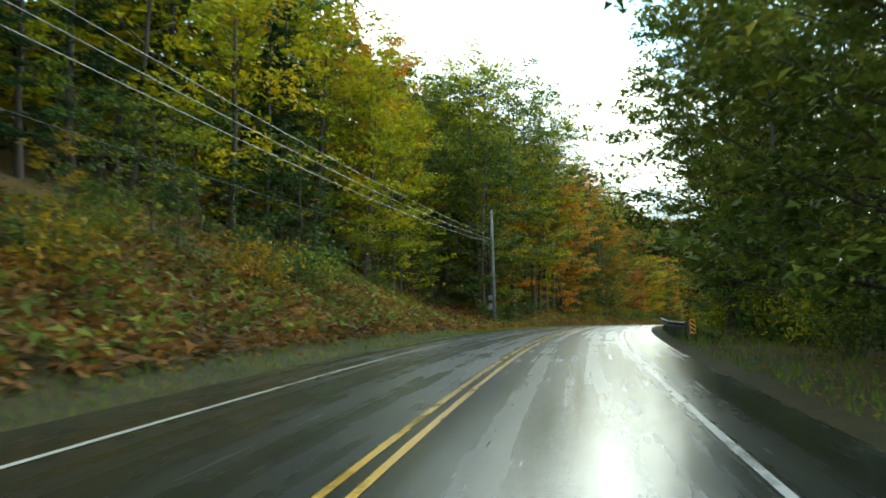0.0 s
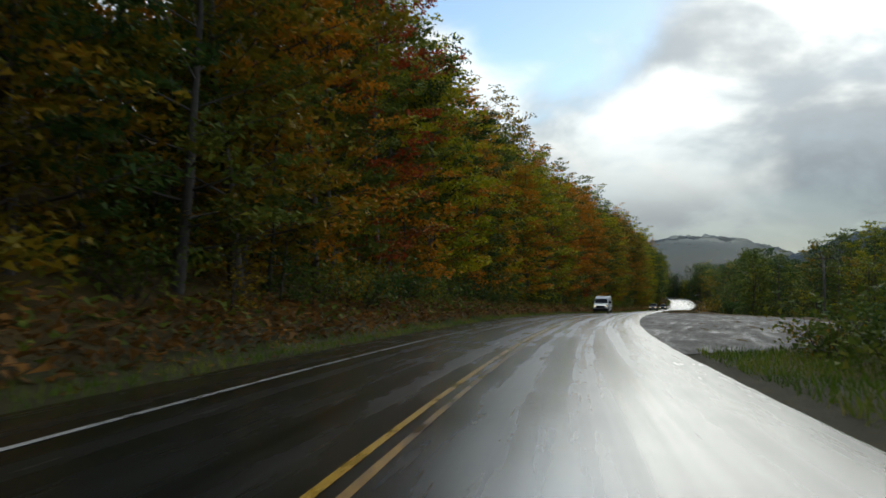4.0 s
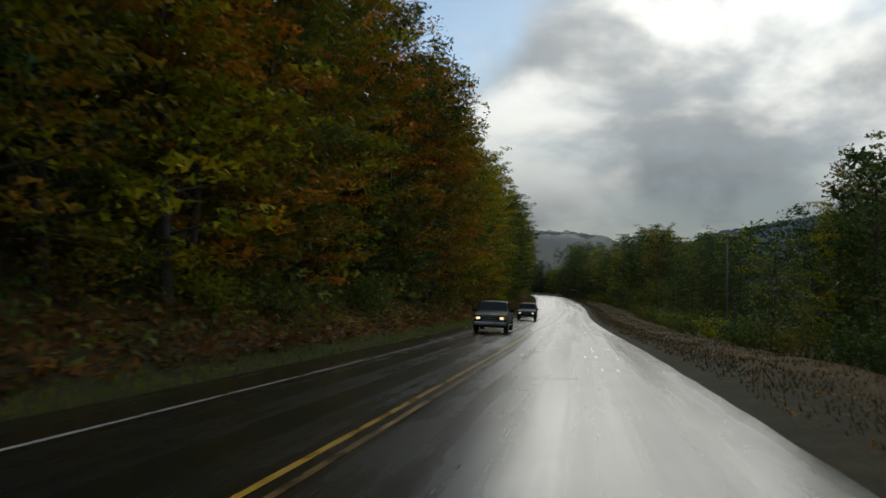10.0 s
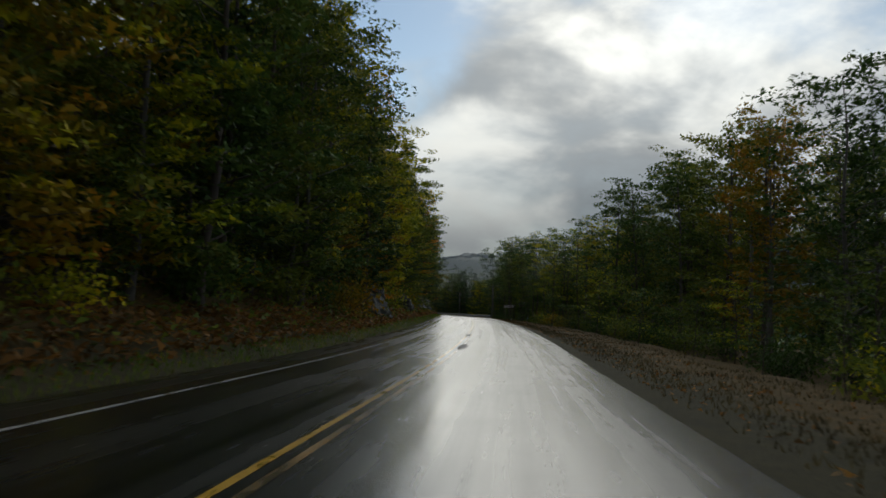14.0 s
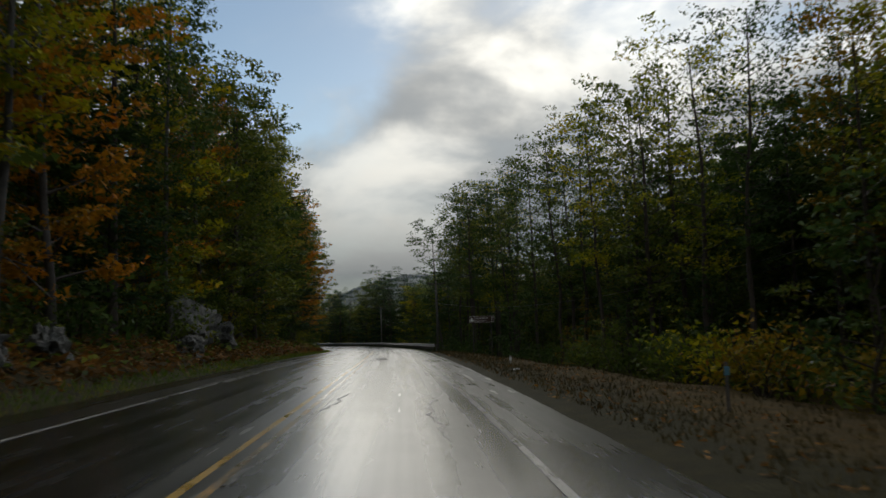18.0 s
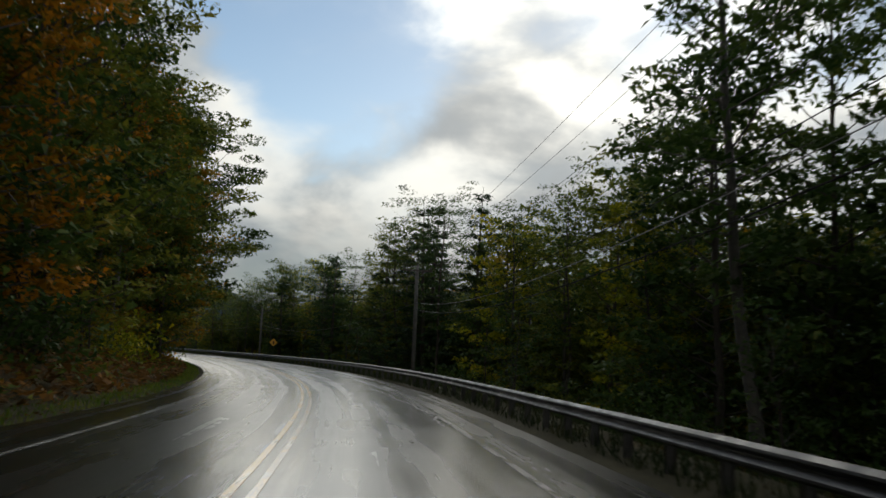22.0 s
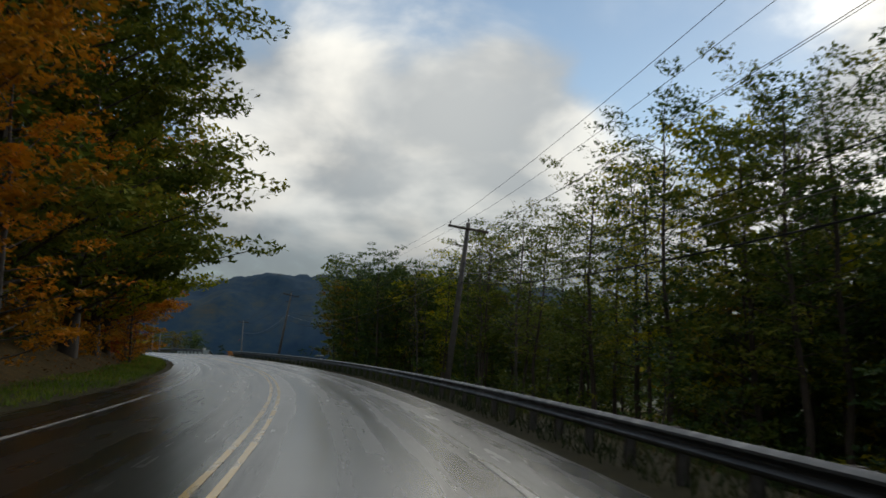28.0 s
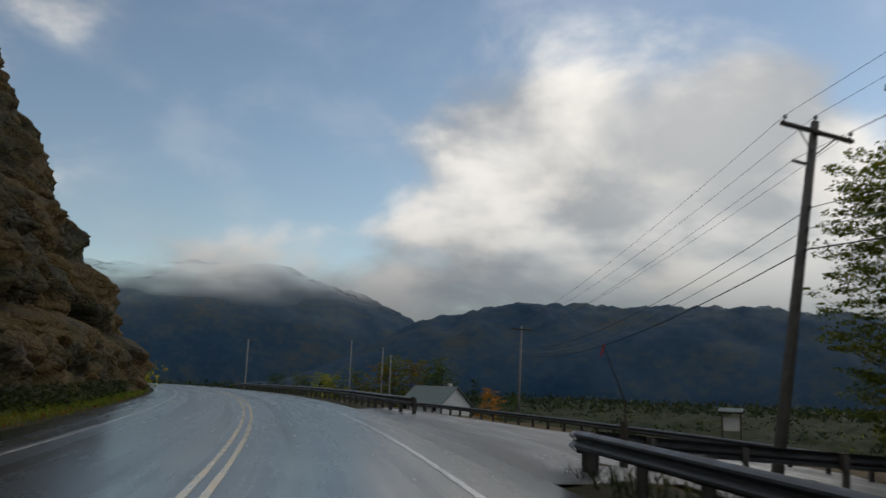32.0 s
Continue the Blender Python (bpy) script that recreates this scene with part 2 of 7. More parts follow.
def tex(N, L, kind, scale, detail=4.0, rough=0.55, vec=None, stretch=None):
    n = N("ShaderNodeTexNoise" if kind == "noise" else "ShaderNodeTexVoronoi")
    n.inputs["Scale"].default_value = scale
    if kind == "noise":
        n.inputs["Detail"].default_value, n.inputs["Roughness"].default_value = detail, rough
    if vec is not None:
        if stretch:
            k = N("ShaderNodeVectorMath"); k.operation = "MULTIPLY"
            L(vec, k.inputs[0]); k.inputs[1].default_value = stretch
            vec = k.outputs[0]
        L(vec, n.inputs["Vector"])
    return n.outputs[0]


def ramp_of(N, L, fac, *stops):
    r = N("ShaderNodeValToRGB")
    while len(r.color_ramp.elements) < len(stops):
        r.color_ramp.elements.new(0.5)
    for e, (p, c) in zip(r.color_ramp.elements, stops):
        e.position, e.color = p, (*c, 1)
    L(fac, r.inputs[0])
    return r.outputs[0]


def math_node(N, L, op, a, b=0.0, clamp=False):
    n = N("ShaderNodeMath"); n.operation = op; n.use_clamp = clamp
    for k, v in enumerate((a, b)):
        if isinstance(v, (int, float)):
            n.inputs[k].default_value = v
        else:
            L(v, n.inputs[k])
    return n.outputs[0]


def map_range(N, L, v, lo, hi, to0, to1):
    n = N("ShaderNodeMapRange")
    L(v, n.inputs[0])
    for k, x in zip((1, 2, 3, 4), (lo, hi, to0, to1)):
        n.inputs[k].default_value = x
    return n.outputs[0]


def bump_of(N, L, bsdf, height, strength, dist):
    b = N("ShaderNodeBump")
    b.inputs["Strength"].default_value, b.inputs["Distance"].default_value = strength, dist
    L(height, b.inputs["Height"]); L(b.outputs[0], bsdf.inputs["Normal"])


def plain(name, dark, light, scale=6.0, rough=0.6, metal=0.0, bump=0.0, rough_var=0.15, detail=5.0, spec=0.5, coat=0.0):
    """A surface with two tones mottled at two scales."""
    mt, nt, N, L, b = nodes_of(name)
    pos = N("ShaderNodeTexCoord").outputs["Object"]
    a, c = tex(N, L, "noise", scale, detail, 0.6, pos), tex(N, L, "noise", scale * 7, 3, 0.6, pos)
    f = math_node(N, L, "ADD", math_node(N, L, "MULTIPLY", a, 0.7), math_node(N, L, "MULTIPLY", c, 0.3))
    L(ramp_of(N, L, f, (0.32, dark), (0.68, light)), b.inputs["Base Color"])
    L(map_range(N, L, a, 0.3, 0.7, max(rough - rough_var, 0.02), min(rough + rough_var, 1)), b.inputs["Roughness"])
    b.inputs["Metallic"].default_value, b.inputs["Specular IOR Level"].default_value, b.inputs["Coat Weight"].default_value = metal, spec, coat
    b.inputs["Coat Roughness"].default_value = 0.06
    if bump:
        bump_of(N, L, b, f, 0.6, bump)
    return mt


def leaf_material(name, *stops):
    """Leaves: hue by leaf, by clump and by tree; light shines through them."""
    mt, nt, N, L, b = nodes_of(name)
    pos = N("ShaderNodeTexCoord").outputs["Object"]
    isl = N("ShaderNodeNewGeometry").outputs["Random Per Island"]
    obj = N("ShaderNodeObjectInfo").outputs["Random"]
    clump = tex(N, L, "noise", 0.45, 2, 0.5, pos)
    f = math_node(N, L, "ADD", math_node(N, L, "MULTIPLY", isl, 0.40), math_node(N, L, "MULTIPLY", obj, 0.22))
    f = math_node(N, L, "ADD", f, math_node(N, L, "MULTIPLY", math_node(N, L, "SUBTRACT", clump, 0.5), 1.5))
    f = math_node(N, L, "ADD", f, 0.19, True)
    col = ramp_of(N, L, f, *stops)
    L(col, b.inputs["Base Color"])
    b.inputs["Roughness"].default_value, b.inputs["Specular IOR Level"].default_value = 0.6, 0.08
    tr, mx = N("ShaderNodeBsdfTranslucent"), N("ShaderNodeMixShader")
    L(col, tr.inputs[0])
    mx.inputs[0].default_value = 0.34
    L(b.outputs[0], mx.inputs[1]); L(tr.outputs[0], mx.inputs[2])
    L(mx.outputs[0], nt.nodes["Material Output"].inputs[0])
    return mt


LEAF = {
    "green": leaf_material("leaf_green", (0.0, (0.014, 0.031, 0.010)), (0.45, (0.045, 0.085, 0.019)), (0.8, (0.088, 0.133, 0.026)), (1.0, (0.175, 0.185, 0.036))),
    "olive": leaf_material("leaf_olive", (0.0, (0.031, 0.055, 0.011)), (0.45, (0.102, 0.140, 0.022)), (0.8, (0.20, 0.205, 0.027)), (1.0, (0.31, 0.235, 0.032))),
    "yellow": leaf_material("leaf_yellow", (0.0, (0.064, 0.099, 0.010)), (0.4, (0.220, 0.254, 0.013)), (0.75, (0.441, 0.381, 0.014)), (1.0, (0.564, 0.352, 0.014))),
    "orange": leaf_material("leaf_orange", (0.0, (0.120, 0.095, 0.013)), (0.4, (0.388, 0.181, 0.013)), (0.75, (0.575, 0.231, 0.013)), (1.0, (0.525, 0.125, 0.013))),
    "rust": leaf_material("leaf_rust", (0.0, (0.056, 0.073, 0.009)), (0.4, (0.178, 0.147, 0.013)), (0.75, (0.319, 0.183, 0.013)), (1.0, (0.382, 0.133, 0.016))),
    "red": leaf_material("leaf_red", (0.0, (0.092, 0.051, 0.014)), (0.4, (0.276, 0.075, 0.016)), (0.75, (0.414, 0.063, 0.021)), (1.0, (0.483, 0.127, 0.023))),
    "pine": leaf_material("needle_green", (0.0, (0.013, 0.030, 0.012)), (0.5, (0.032, 0.064, 0.022)), (1.0, (0.070, 0.105, 0.030))),
    "bare": leaf_material("leaf_dry", (0.0, (0.10, 0.085, 0.06)), (0.5, (0.17, 0.13, 0.085)), (1.0, (0.24, 0.15, 0.07))),
}
LITTER = leaf_material("fallen_leaves", (0.0, (0.04, 0.026, 0.010)), (0.4, (0.15, 0.075, 0.02)), (0.75, (0.29, 0.135, 0.03)), (1.0, (0.40, 0.20, 0.04)))
GRASS = leaf_material("grass_blades", (0.0, (0.035, 0.07, 0.008)), (0.45, (0.095, 0.165, 0.016)), (0.8, (0.20, 0.22, 0.03)), (1.0, (0.25, 0.20, 0.055)))
STRAW = leaf_material("dry_grass", (0.0, (0.014, 0.013, 0.006)), (0.45, (0.055, 0.046, 0.018)), (0.8, (0.115, 0.088, 0.034)), (1.0, (0.16, 0.125, 0.05)))


def asphalt_material():
    mt, nt, N, L, b = nodes_of("wet_asphalt")
    uv = N("ShaderNodeUVMap").outputs[0]
    fine = tex(N, L, "noise", 60, 3, 0.6, uv)
    blot = tex(N, L, "noise", 0.35, 5, 0.6, uv)
    track = tex(N, L, "noise", 1.5, 4, 0.62, uv, (1.0, 0.012, 1.0))
    f = math_node(N, L, "ADD", math_node(N, L, "MULTIPLY", fine, 0.35), math_node(N, L, "MULTIPLY", track, 0.65))
    L(ramp_of(N, L, f, (0.34, (0.003, 0.004, 0.0045)), (0.66, (0.015, 0.016, 0.017))), b.inputs["Base Color"])
    r = math_node(N, L, "ADD", math_node(N, L, "MULTIPLY", track, 0.75), math_node(N, L, "MULTIPLY", blot, 0.25))
    L(map_range(N, L, r, 0.33, 0.67, 0.18, 0.35), b.inputs["Roughness"])
    b.inputs["Specular IOR Level"].default_value = 0.22
    b.inputs["Coat Weight"].default_value, b.inputs["Coat IOR"].default_value = 0.62, 1.34
    L(map_range(N, L, r, 0.33, 0.67, 0.14, 0.29), b.inputs["Coat Roughness"])
    bump_of(N, L, b, fine, 0.25, 0.004)
    return mt


def ground_material():
    """Woodland floor: leaf litter, with turf beside the road and mud where the verge is bare."""
    mt, nt, N, L, b = nodes_of("woodland_floor")
    uv = N("ShaderNodeUVMap").outputs[0]
    big, mid, fine = tex(N, L, "noise", 0.16, 4, 0.6, uv), tex(N, L, "noise", 1.6, 5, 0.65, uv), tex(N, L, "noise", 14, 4, 0.65, uv)
    f = math_node(N, L, "ADD", math_node(N, L, "MULTIPLY", mid, 0.45), math_node(N, L, "MULTIPLY", fine, 0.55))
    litter = ramp_of(N, L, f, (0.34, (0.018, 0.015, 0.006)), (0.52, (0.075, 0.050, 0.016)), (0.70, (0.18, 0.105, 0.034)))
    turf = ramp_of(N, L, f, (0.34, (0.014, 0.014, 0.006)), (0.55, (0.040, 0.035, 0.014)), (0.72, (0.095, 0.072, 0.030)))
    sep = N("ShaderNodeSeparateXYZ"); L(uv, sep.inputs[0])
    au = math_node(N, L, "ABSOLUTE", sep.outputs[0])
    edge = map_range(N, L, math_node(N, L, "ADD", au, math_node(N, L, "MULTIPLY", big, 4.0)), 8.8, 10.6, 1.0, 0.0)
    mx = N("ShaderNodeMix"); mx.data_type = "RGBA"
    L(edge, mx.inputs[0]); L(litter, mx.inputs[6]); L(turf, mx.inputs[7])
    L(mx.outputs[2], b.inputs["Base Color"])
    b.inputs["Roughness"].default_value, b.inputs["Specular IOR Level"].default_value = 0.85, 0.12
    bump_of(N, L, b, f, 0.9, 0.10)
    return mt


def gravel_material(name, lo, hi, r0=0.42, r1=0.9, spec=0.3):
    mt, nt, N, L, b = nodes_of(name)
    uv = N("ShaderNodeUVMap").outputs[0]
    rut = tex(N, L, "noise", 0.8, 5, 0.6, uv, (1.0, 0.12, 1.0))
    fine, peb = tex(N, L, "noise", 25, 4, 0.7, uv), tex(N, L, "voronoi", 16, vec=uv)
    f = math_node(N, L, "ADD", math_node(N, L, "MULTIPLY", rut, 0.5), math_node(N, L, "MULTIPLY", fine, 0.5))
    L(ramp_of(N, L, f, (0.3, lo), (0.7, hi)), b.inputs["Base Color"])
    L(map_range(N, L, rut, 0.36, 0.6, r0, r1), b.inputs["Roughness"])
    b.inputs["Specular IOR Level"].default_value = spec
    bump_of(N, L, b, math_node(N, L, "ADD", f, math_node(N, L, "MULTIPLY", peb, 0.5)), 0.8, 0.06)
    return mt


def pull_out_material():
    """Churned mud and gravel with tyre ruts that hold a film of water."""
    mt, nt, N, L, b = nodes_of("muddy_gravel")
    uv = N("ShaderNodeUVMap").outputs[0]
    skew = N("ShaderNodeMapping"); skew.inputs["Rotation"].default_value = (0, 0, 0.10); L(uv, skew.inputs[0])
    rut = tex(N, L, "noise", 1.9, 5, 0.62, skew.outputs[0], (1.0, 0.07, 1.0))
    blot = tex(N, L, "noise", 0.45, 4, 0.6, uv, (1.0, 0.35, 1.0))
    fine, peb = tex(N, L, "noise", 18, 5, 0.72, uv), tex(N, L, "voronoi", 11, vec=uv)
    f = math_node(N, L, "ADD", math_node(N, L, "MULTIPLY", rut, 0.45), math_node(N, L, "MULTIPLY", fine, 0.55))
    L(ramp_of(N, L, f, (0.34, (0.022, 0.019, 0.016)), (0.50, (0.070, 0.064, 0.055)), (0.68, (0.19, 0.178, 0.16))), b.inputs["Base Color"])
    wet = math_node(N, L, "ADD", math_node(N, L, "MULTIPLY", rut, 0.6), math_node(N, L, "MULTIPLY", blot, 0.4))
    L(map_range(N, L, wet, 0.38, 0.56, 0.34, 0.85), b.inputs["Roughness"])
    b.inputs["Specular IOR Level"].default_value = 0.25
    bump_of(N, L, b, math_node(N, L, "ADD", f, math_node(N, L, "MULTIPLY", peb, 0.4)), 1.0, 0.09)
    return mt


def rock_material():
    mt, nt, N, L, b = nodes_of("ledge_rock")
    pos = N("ShaderNodeTexCoord").outputs["Object"]
    band = tex(N, L, "noise", 0.9, 8, 0.7, pos, (0.7, 0.7, 1.5))
    blot, fine = tex(N, L, "noise", 0.5, 4, 0.6, pos), tex(N, L, "noise", 9, 5, 0.7, pos)
    f = math_node(N, L, "ADD", math_node(N, L, "MULTIPLY", band, 0.6), math_node(N, L, "MULTIPLY", fine, 0.4))
    stone = ramp_of(N, L, f, (0.39, (0.004, 0.004, 0.002)), (0.47, (0.016, 0.0155, 0.007)), (0.55, (0.046, 0.042, 0.019)), (0.68, (0.15, 0.13, 0.068)))
    moss = ramp_of(N, L, fine, (0.3, (0.012, 0.016, 0.005)), (0.7, (0.055, 0.048, 0.018)))
    mx = N("ShaderNodeMix"); mx.data_type = "RGBA"
    L(map_range(N, L, blot, 0.55, 0.68, 0.0, 0.75), mx.inputs[0]); L(stone, mx.inputs[6]); L(moss, mx.inputs[7])
    ochre = ramp_of(N, L, fine, (0.34, (0.022, 0.015, 0.005)), (0.72, (0.15, 0.098, 0.030)))
    patchy = tex(N, L, "noise", 0.22, 3, 0.55, pos, (0.6, 0.6, 2.0))
    mo = N("ShaderNodeMix"); mo.data_type = "RGBA"
    L(map_range(N, L, patchy, 0.44, 0.58, 0.0, 0.85), mo.inputs[0]); L(mx.outputs[2], mo.inputs[6]); L(ochre, mo.inputs[7])
    mx = mo
    vo = N("ShaderNodeTexVoronoi"); vo.feature = "DISTANCE_TO_EDGE"; vo.inputs["Scale"].default_value = 1.0
    wob = N("ShaderNodeVectorMath"); wob.operation = "MULTIPLY_ADD"
    bend = N("ShaderNodeTexNoise"); bend.inputs["Scale"].default_value = 0.9; L(pos, bend.inputs["Vector"])
    L(bend.outputs[1], wob.inputs[0]); wob.inputs[1].default_value = (1.5, 1.5, 1.5)
    flat = N("ShaderNodeVectorMath"); flat.operation = "MULTIPLY"; L(pos, flat.inputs[0]); flat.inputs[1].default_value = (0.45, 0.45, 1.5)
    L(flat.outputs[0], wob.inputs[2]); L(wob.outputs[0], vo.inputs["Vector"])
    seam = N("ShaderNodeMix"); seam.data_type = "RGBA"; seam.blend_type = "MULTIPLY"; seam.inputs[0].default_value = 1.0
    L(mx.outputs[2], seam.inputs[6]); L(ramp_of(N, L, vo.outputs["Distance"], (0.0, (0.55, 0.52, 0.49)), (0.045, (1, 1, 1))), seam.inputs[7])
    L(seam.outputs[2], b.inputs["Base Color"])
    f = math_node(N, L, "ADD", f, map_range(N, L, vo.outputs["Distance"], 0.0, 0.08, -0.3, 0.0))
    L(map_range(N, L, band, 0.4, 0.6, 0.6, 0.9), b.inputs["Roughness"])
    b.inputs["Specular IOR Level"].default_value = 0.14
    bump_of(N, L, b, f, 0.9, 0.25)
    return mt


def stone_material(name, dark, mid, light, rough):
    """Bare stone with run-down streaks and lichen mottling, darker where the bump is low."""
    mt, nt, N, L, b = nodes_of(name)
    pos = N("ShaderNodeTexCoord").outputs["Object"]
    mott, run, fine = tex(N, L, "noise", 0.7, 8, 0.72, pos), tex(N, L, "noise", 1.3, 5, 0.6, pos, (1.0, 1.0, 0.25)), tex(N, L, "noise", 11, 5, 0.7, pos)
    f = math_node(N, L, "ADD", math_node(N, L, "MULTIPLY", mott, 0.45), math_node(N, L, "ADD", math_node(N, L, "MULTIPLY", run, 0.3), math_node(N, L, "MULTIPLY", fine, 0.25)))
    L(ramp_of(N, L, f, (0.38, dark), (0.50, mid), (0.62, light)), b.inputs["Base Color"])
    L(map_range(N, L, run, 0.35, 0.65, rough, min(rough + 0.35, 0.9)), b.inputs["Roughness"])
    bump_of(N, L, b, f, 0.9, 0.22)
    return mt


def haze_tinted_woods_material(name, haze):
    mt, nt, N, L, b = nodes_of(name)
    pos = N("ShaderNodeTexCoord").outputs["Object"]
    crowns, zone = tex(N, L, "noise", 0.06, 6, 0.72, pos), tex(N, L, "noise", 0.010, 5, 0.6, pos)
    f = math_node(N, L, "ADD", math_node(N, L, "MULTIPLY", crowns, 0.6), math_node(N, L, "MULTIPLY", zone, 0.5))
    # bluish tones carry the distance haze, painted into the woods' base colour
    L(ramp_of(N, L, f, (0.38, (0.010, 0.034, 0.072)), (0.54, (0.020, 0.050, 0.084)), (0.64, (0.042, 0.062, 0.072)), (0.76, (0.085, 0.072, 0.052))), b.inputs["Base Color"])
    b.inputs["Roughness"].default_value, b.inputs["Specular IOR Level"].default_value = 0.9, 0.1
    # transparency stands in for haze, and for cloud that hides the upper slopes
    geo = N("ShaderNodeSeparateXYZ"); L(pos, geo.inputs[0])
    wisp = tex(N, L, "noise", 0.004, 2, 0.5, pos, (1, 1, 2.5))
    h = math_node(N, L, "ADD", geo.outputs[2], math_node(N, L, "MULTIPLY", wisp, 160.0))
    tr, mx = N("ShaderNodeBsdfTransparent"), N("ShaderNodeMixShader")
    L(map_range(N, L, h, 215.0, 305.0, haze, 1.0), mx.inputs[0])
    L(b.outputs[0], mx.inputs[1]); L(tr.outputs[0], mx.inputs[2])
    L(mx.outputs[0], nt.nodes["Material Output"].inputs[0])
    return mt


def paint_material(name, lo, hi, p0=0.36, p1=0.50):
    """Worn road paint under a film of water."""
    mt, nt, N, L, b = nodes_of(name)
    uv = N("ShaderNodeUVMap").outputs[0]
    wear, fine = tex(N, L, "noise", 0.8, 6, 0.6, uv, (3.0, 1.0, 1.0)), tex(N, L, "noise", 30, 3, 0.6, uv)
    f = math_node(N, L, "ADD", math_node(N, L, "MULTIPLY", wear, 0.5), math_node(N, L, "MULTIPLY", fine, 0.5))
    L(ramp_of(N, L, f, (p0, lo), (p1, hi)), b.inputs["Base Color"])
    L(map_range(N, L, wear, 0.35, 0.65, 0.22, 0.42), b.inputs["Roughness"])
    b.inputs["Coat Weight"].default_value, b.inputs["Coat IOR"].default_value, b.inputs["Coat Roughness"].default_value = 1.0, 1.45, 0.18
    return mt


def lamp_material(name, col, power):
    mt, nt, N, L, b = nodes_of(name)
    b.inputs["Base Color"].default_value = (*col, 1)
    b.inputs["Emission Color"].default_value, b.inputs["Emission Strength"].default_value = (*col, 1), power
    return mt


ASPHALT, GROUND = asphalt_material(), ground_material()
GRAVEL = pull_out_material()
LOT = gravel_material("packed_lot", (0.05, 0.052, 0.054), (0.17, 0.165, 0.155), 0.26, 0.55, 0.55)
RIVER_SCRUB = leaf_material("river_scrub", (0.0, (0.014, 0.026, 0.014)), (0.45, (0.030, 0.045, 0.020)), (0.8, (0.060, 0.066, 0.026)), (1.0, (0.11, 0.085, 0.03)))
SCRUB_SHEET = plain("scrub_canopy", (0.010, 0.017, 0.009), (0.040, 0.044, 0.016), 0.05, 0.95, spec=0.05, bump=0.8)
# the three far woods differ only in their see-through haze
ROCK, BLUE_HAZE_WOODS, HAZY_WOODS, MISTY_WOODS = rock_material(), haze_tinted_woods_material("blue_haze_woods", 0.09), haze_tinted_woods_material("hazy_far_woods", 0.20), haze_tinted_woods_material("misty_far_woods", 0.48)
# pale tones put the sky's reflection on the wet slab into its colour
SLAB = stone_material("sky_sheen_wet_slab", (0.03, 0.03, 0.026), (0.17, 0.17, 0.16), (0.46, 0.46, 0.44), 0.28)
BOULDER = stone_material("lichened_boulder", (0.008, 0.009, 0.007), (0.045, 0.045, 0.039), (0.19, 0.19, 0.175), 0.5)
GREY_LEDGE = stone_material("grey_streaked_ledge", (0.006, 0.007, 0.005), (0.040, 0.039, 0.033), (0.21, 0.20, 0.18), 0.5)
YELLOW = paint_material("yellow_line_paint", (0.20, 0.11, 0.03), (0.62, 0.36, 0.03))
YELLOW_WORN = paint_material("worn_yellow_line_paint", (0.05, 0.04, 0.025), (0.50, 0.26, 0.02), 0.46, 0.60)
WHITE_LINE = paint_material("white_line_paint", (0.06, 0.06, 0.06), (0.55, 0.55, 0.54), 0.30, 0.50)
# darker line paints that stand for road glare washing the white out
WHITE_HALF = paint_material("thin_white_line_paint", (0.02, 0.02, 0.02), (0.30, 0.30, 0.295), 0.38, 0.60)
WHITE_FAINT = paint_material("glare_dimmed_line_paint", (0.010, 0.010, 0.010), (0.13, 0.13, 0.127), 0.42, 0.66)
TAR = plain("crack_tar", (0.008, 0.008, 0.008), (0.02, 0.02, 0.02), 5, 0.35)
PATCH = plain("patched_asphalt", (0.03, 0.03, 0.03), (0.07, 0.068, 0.064), 3, 0.55)
BARK = plain("bark_brown", (0.022, 0.017, 0.013), (0.085, 0.065, 0.05), 5, 0.85, bump=0.05)
BARK_GREY = plain("bark_grey", (0.03, 0.027, 0.023), (0.12, 0.108, 0.093), 4, 0.85, bump=0.04)
STEEL = plain("galvanized_steel", (0.030, 0.032, 0.034), (0.095, 0.098, 0.10), 2.5, 0.48, 0.4, rough_var=0.2)
POST_STEEL = plain("weathered_post_steel", (0.05, 0.045, 0.04), (0.16, 0.15, 0.14), 4, 0.6, 0.3)
POLE_WOOD = plain("weathered_pole_wood", (0.05, 0.046, 0.041), (0.155, 0.145, 0.13), 3, 0.85, bump=0.012)
POLE_SILVER = plain("silvered_pole_wood", (0.085, 0.085, 0.084), (0.24, 0.24, 0.235), 3, 0.8, bump=0.012)
DARK_WOOD = plain("dark_timber", (0.03, 0.024, 0.02), (0.09, 0.07, 0.055), 3, 0.8, bump=0.01)
PORCELAIN = plain("insulator_glaze", (0.05, 0.04, 0.04), (0.12, 0.10, 0.09), 8, 0.25)
WIRE = plain("cable_sheath", (0.010, 0.010, 0.011), (0.03, 0.03, 0.03), 2, 0.7, spec=0.2)
WIRE_BRIGHT = plain("bare_conductor", (0.14, 0.145, 0.15), (0.28, 0.28, 0.28), 2, 0.45, 0.5)
BOX_GREY = plain("meter_box_grey", (0.16, 0.18, 0.20), (0.30, 0.32, 0.34), 4, 0.5)
SIGN_BROWN = plain("sign_brown", (0.055, 0.028, 0.018), (0.085, 0.042, 0.026), 3, 0.45)
SIGN_WHITE = plain("sign_white", (0.62, 0.62, 0.60), (0.8, 0.8, 0.78), 3, 0.45)
SIGN_YELLOW = plain("sign_yellow", (0.55, 0.26, 0.02), (0.72, 0.36, 0.03), 3, 0.45)
MARKER_BLUE = plain("marker_blue", (0.05, 0.16, 0.22), (0.10, 0.25, 0.32), 3, 0.5)
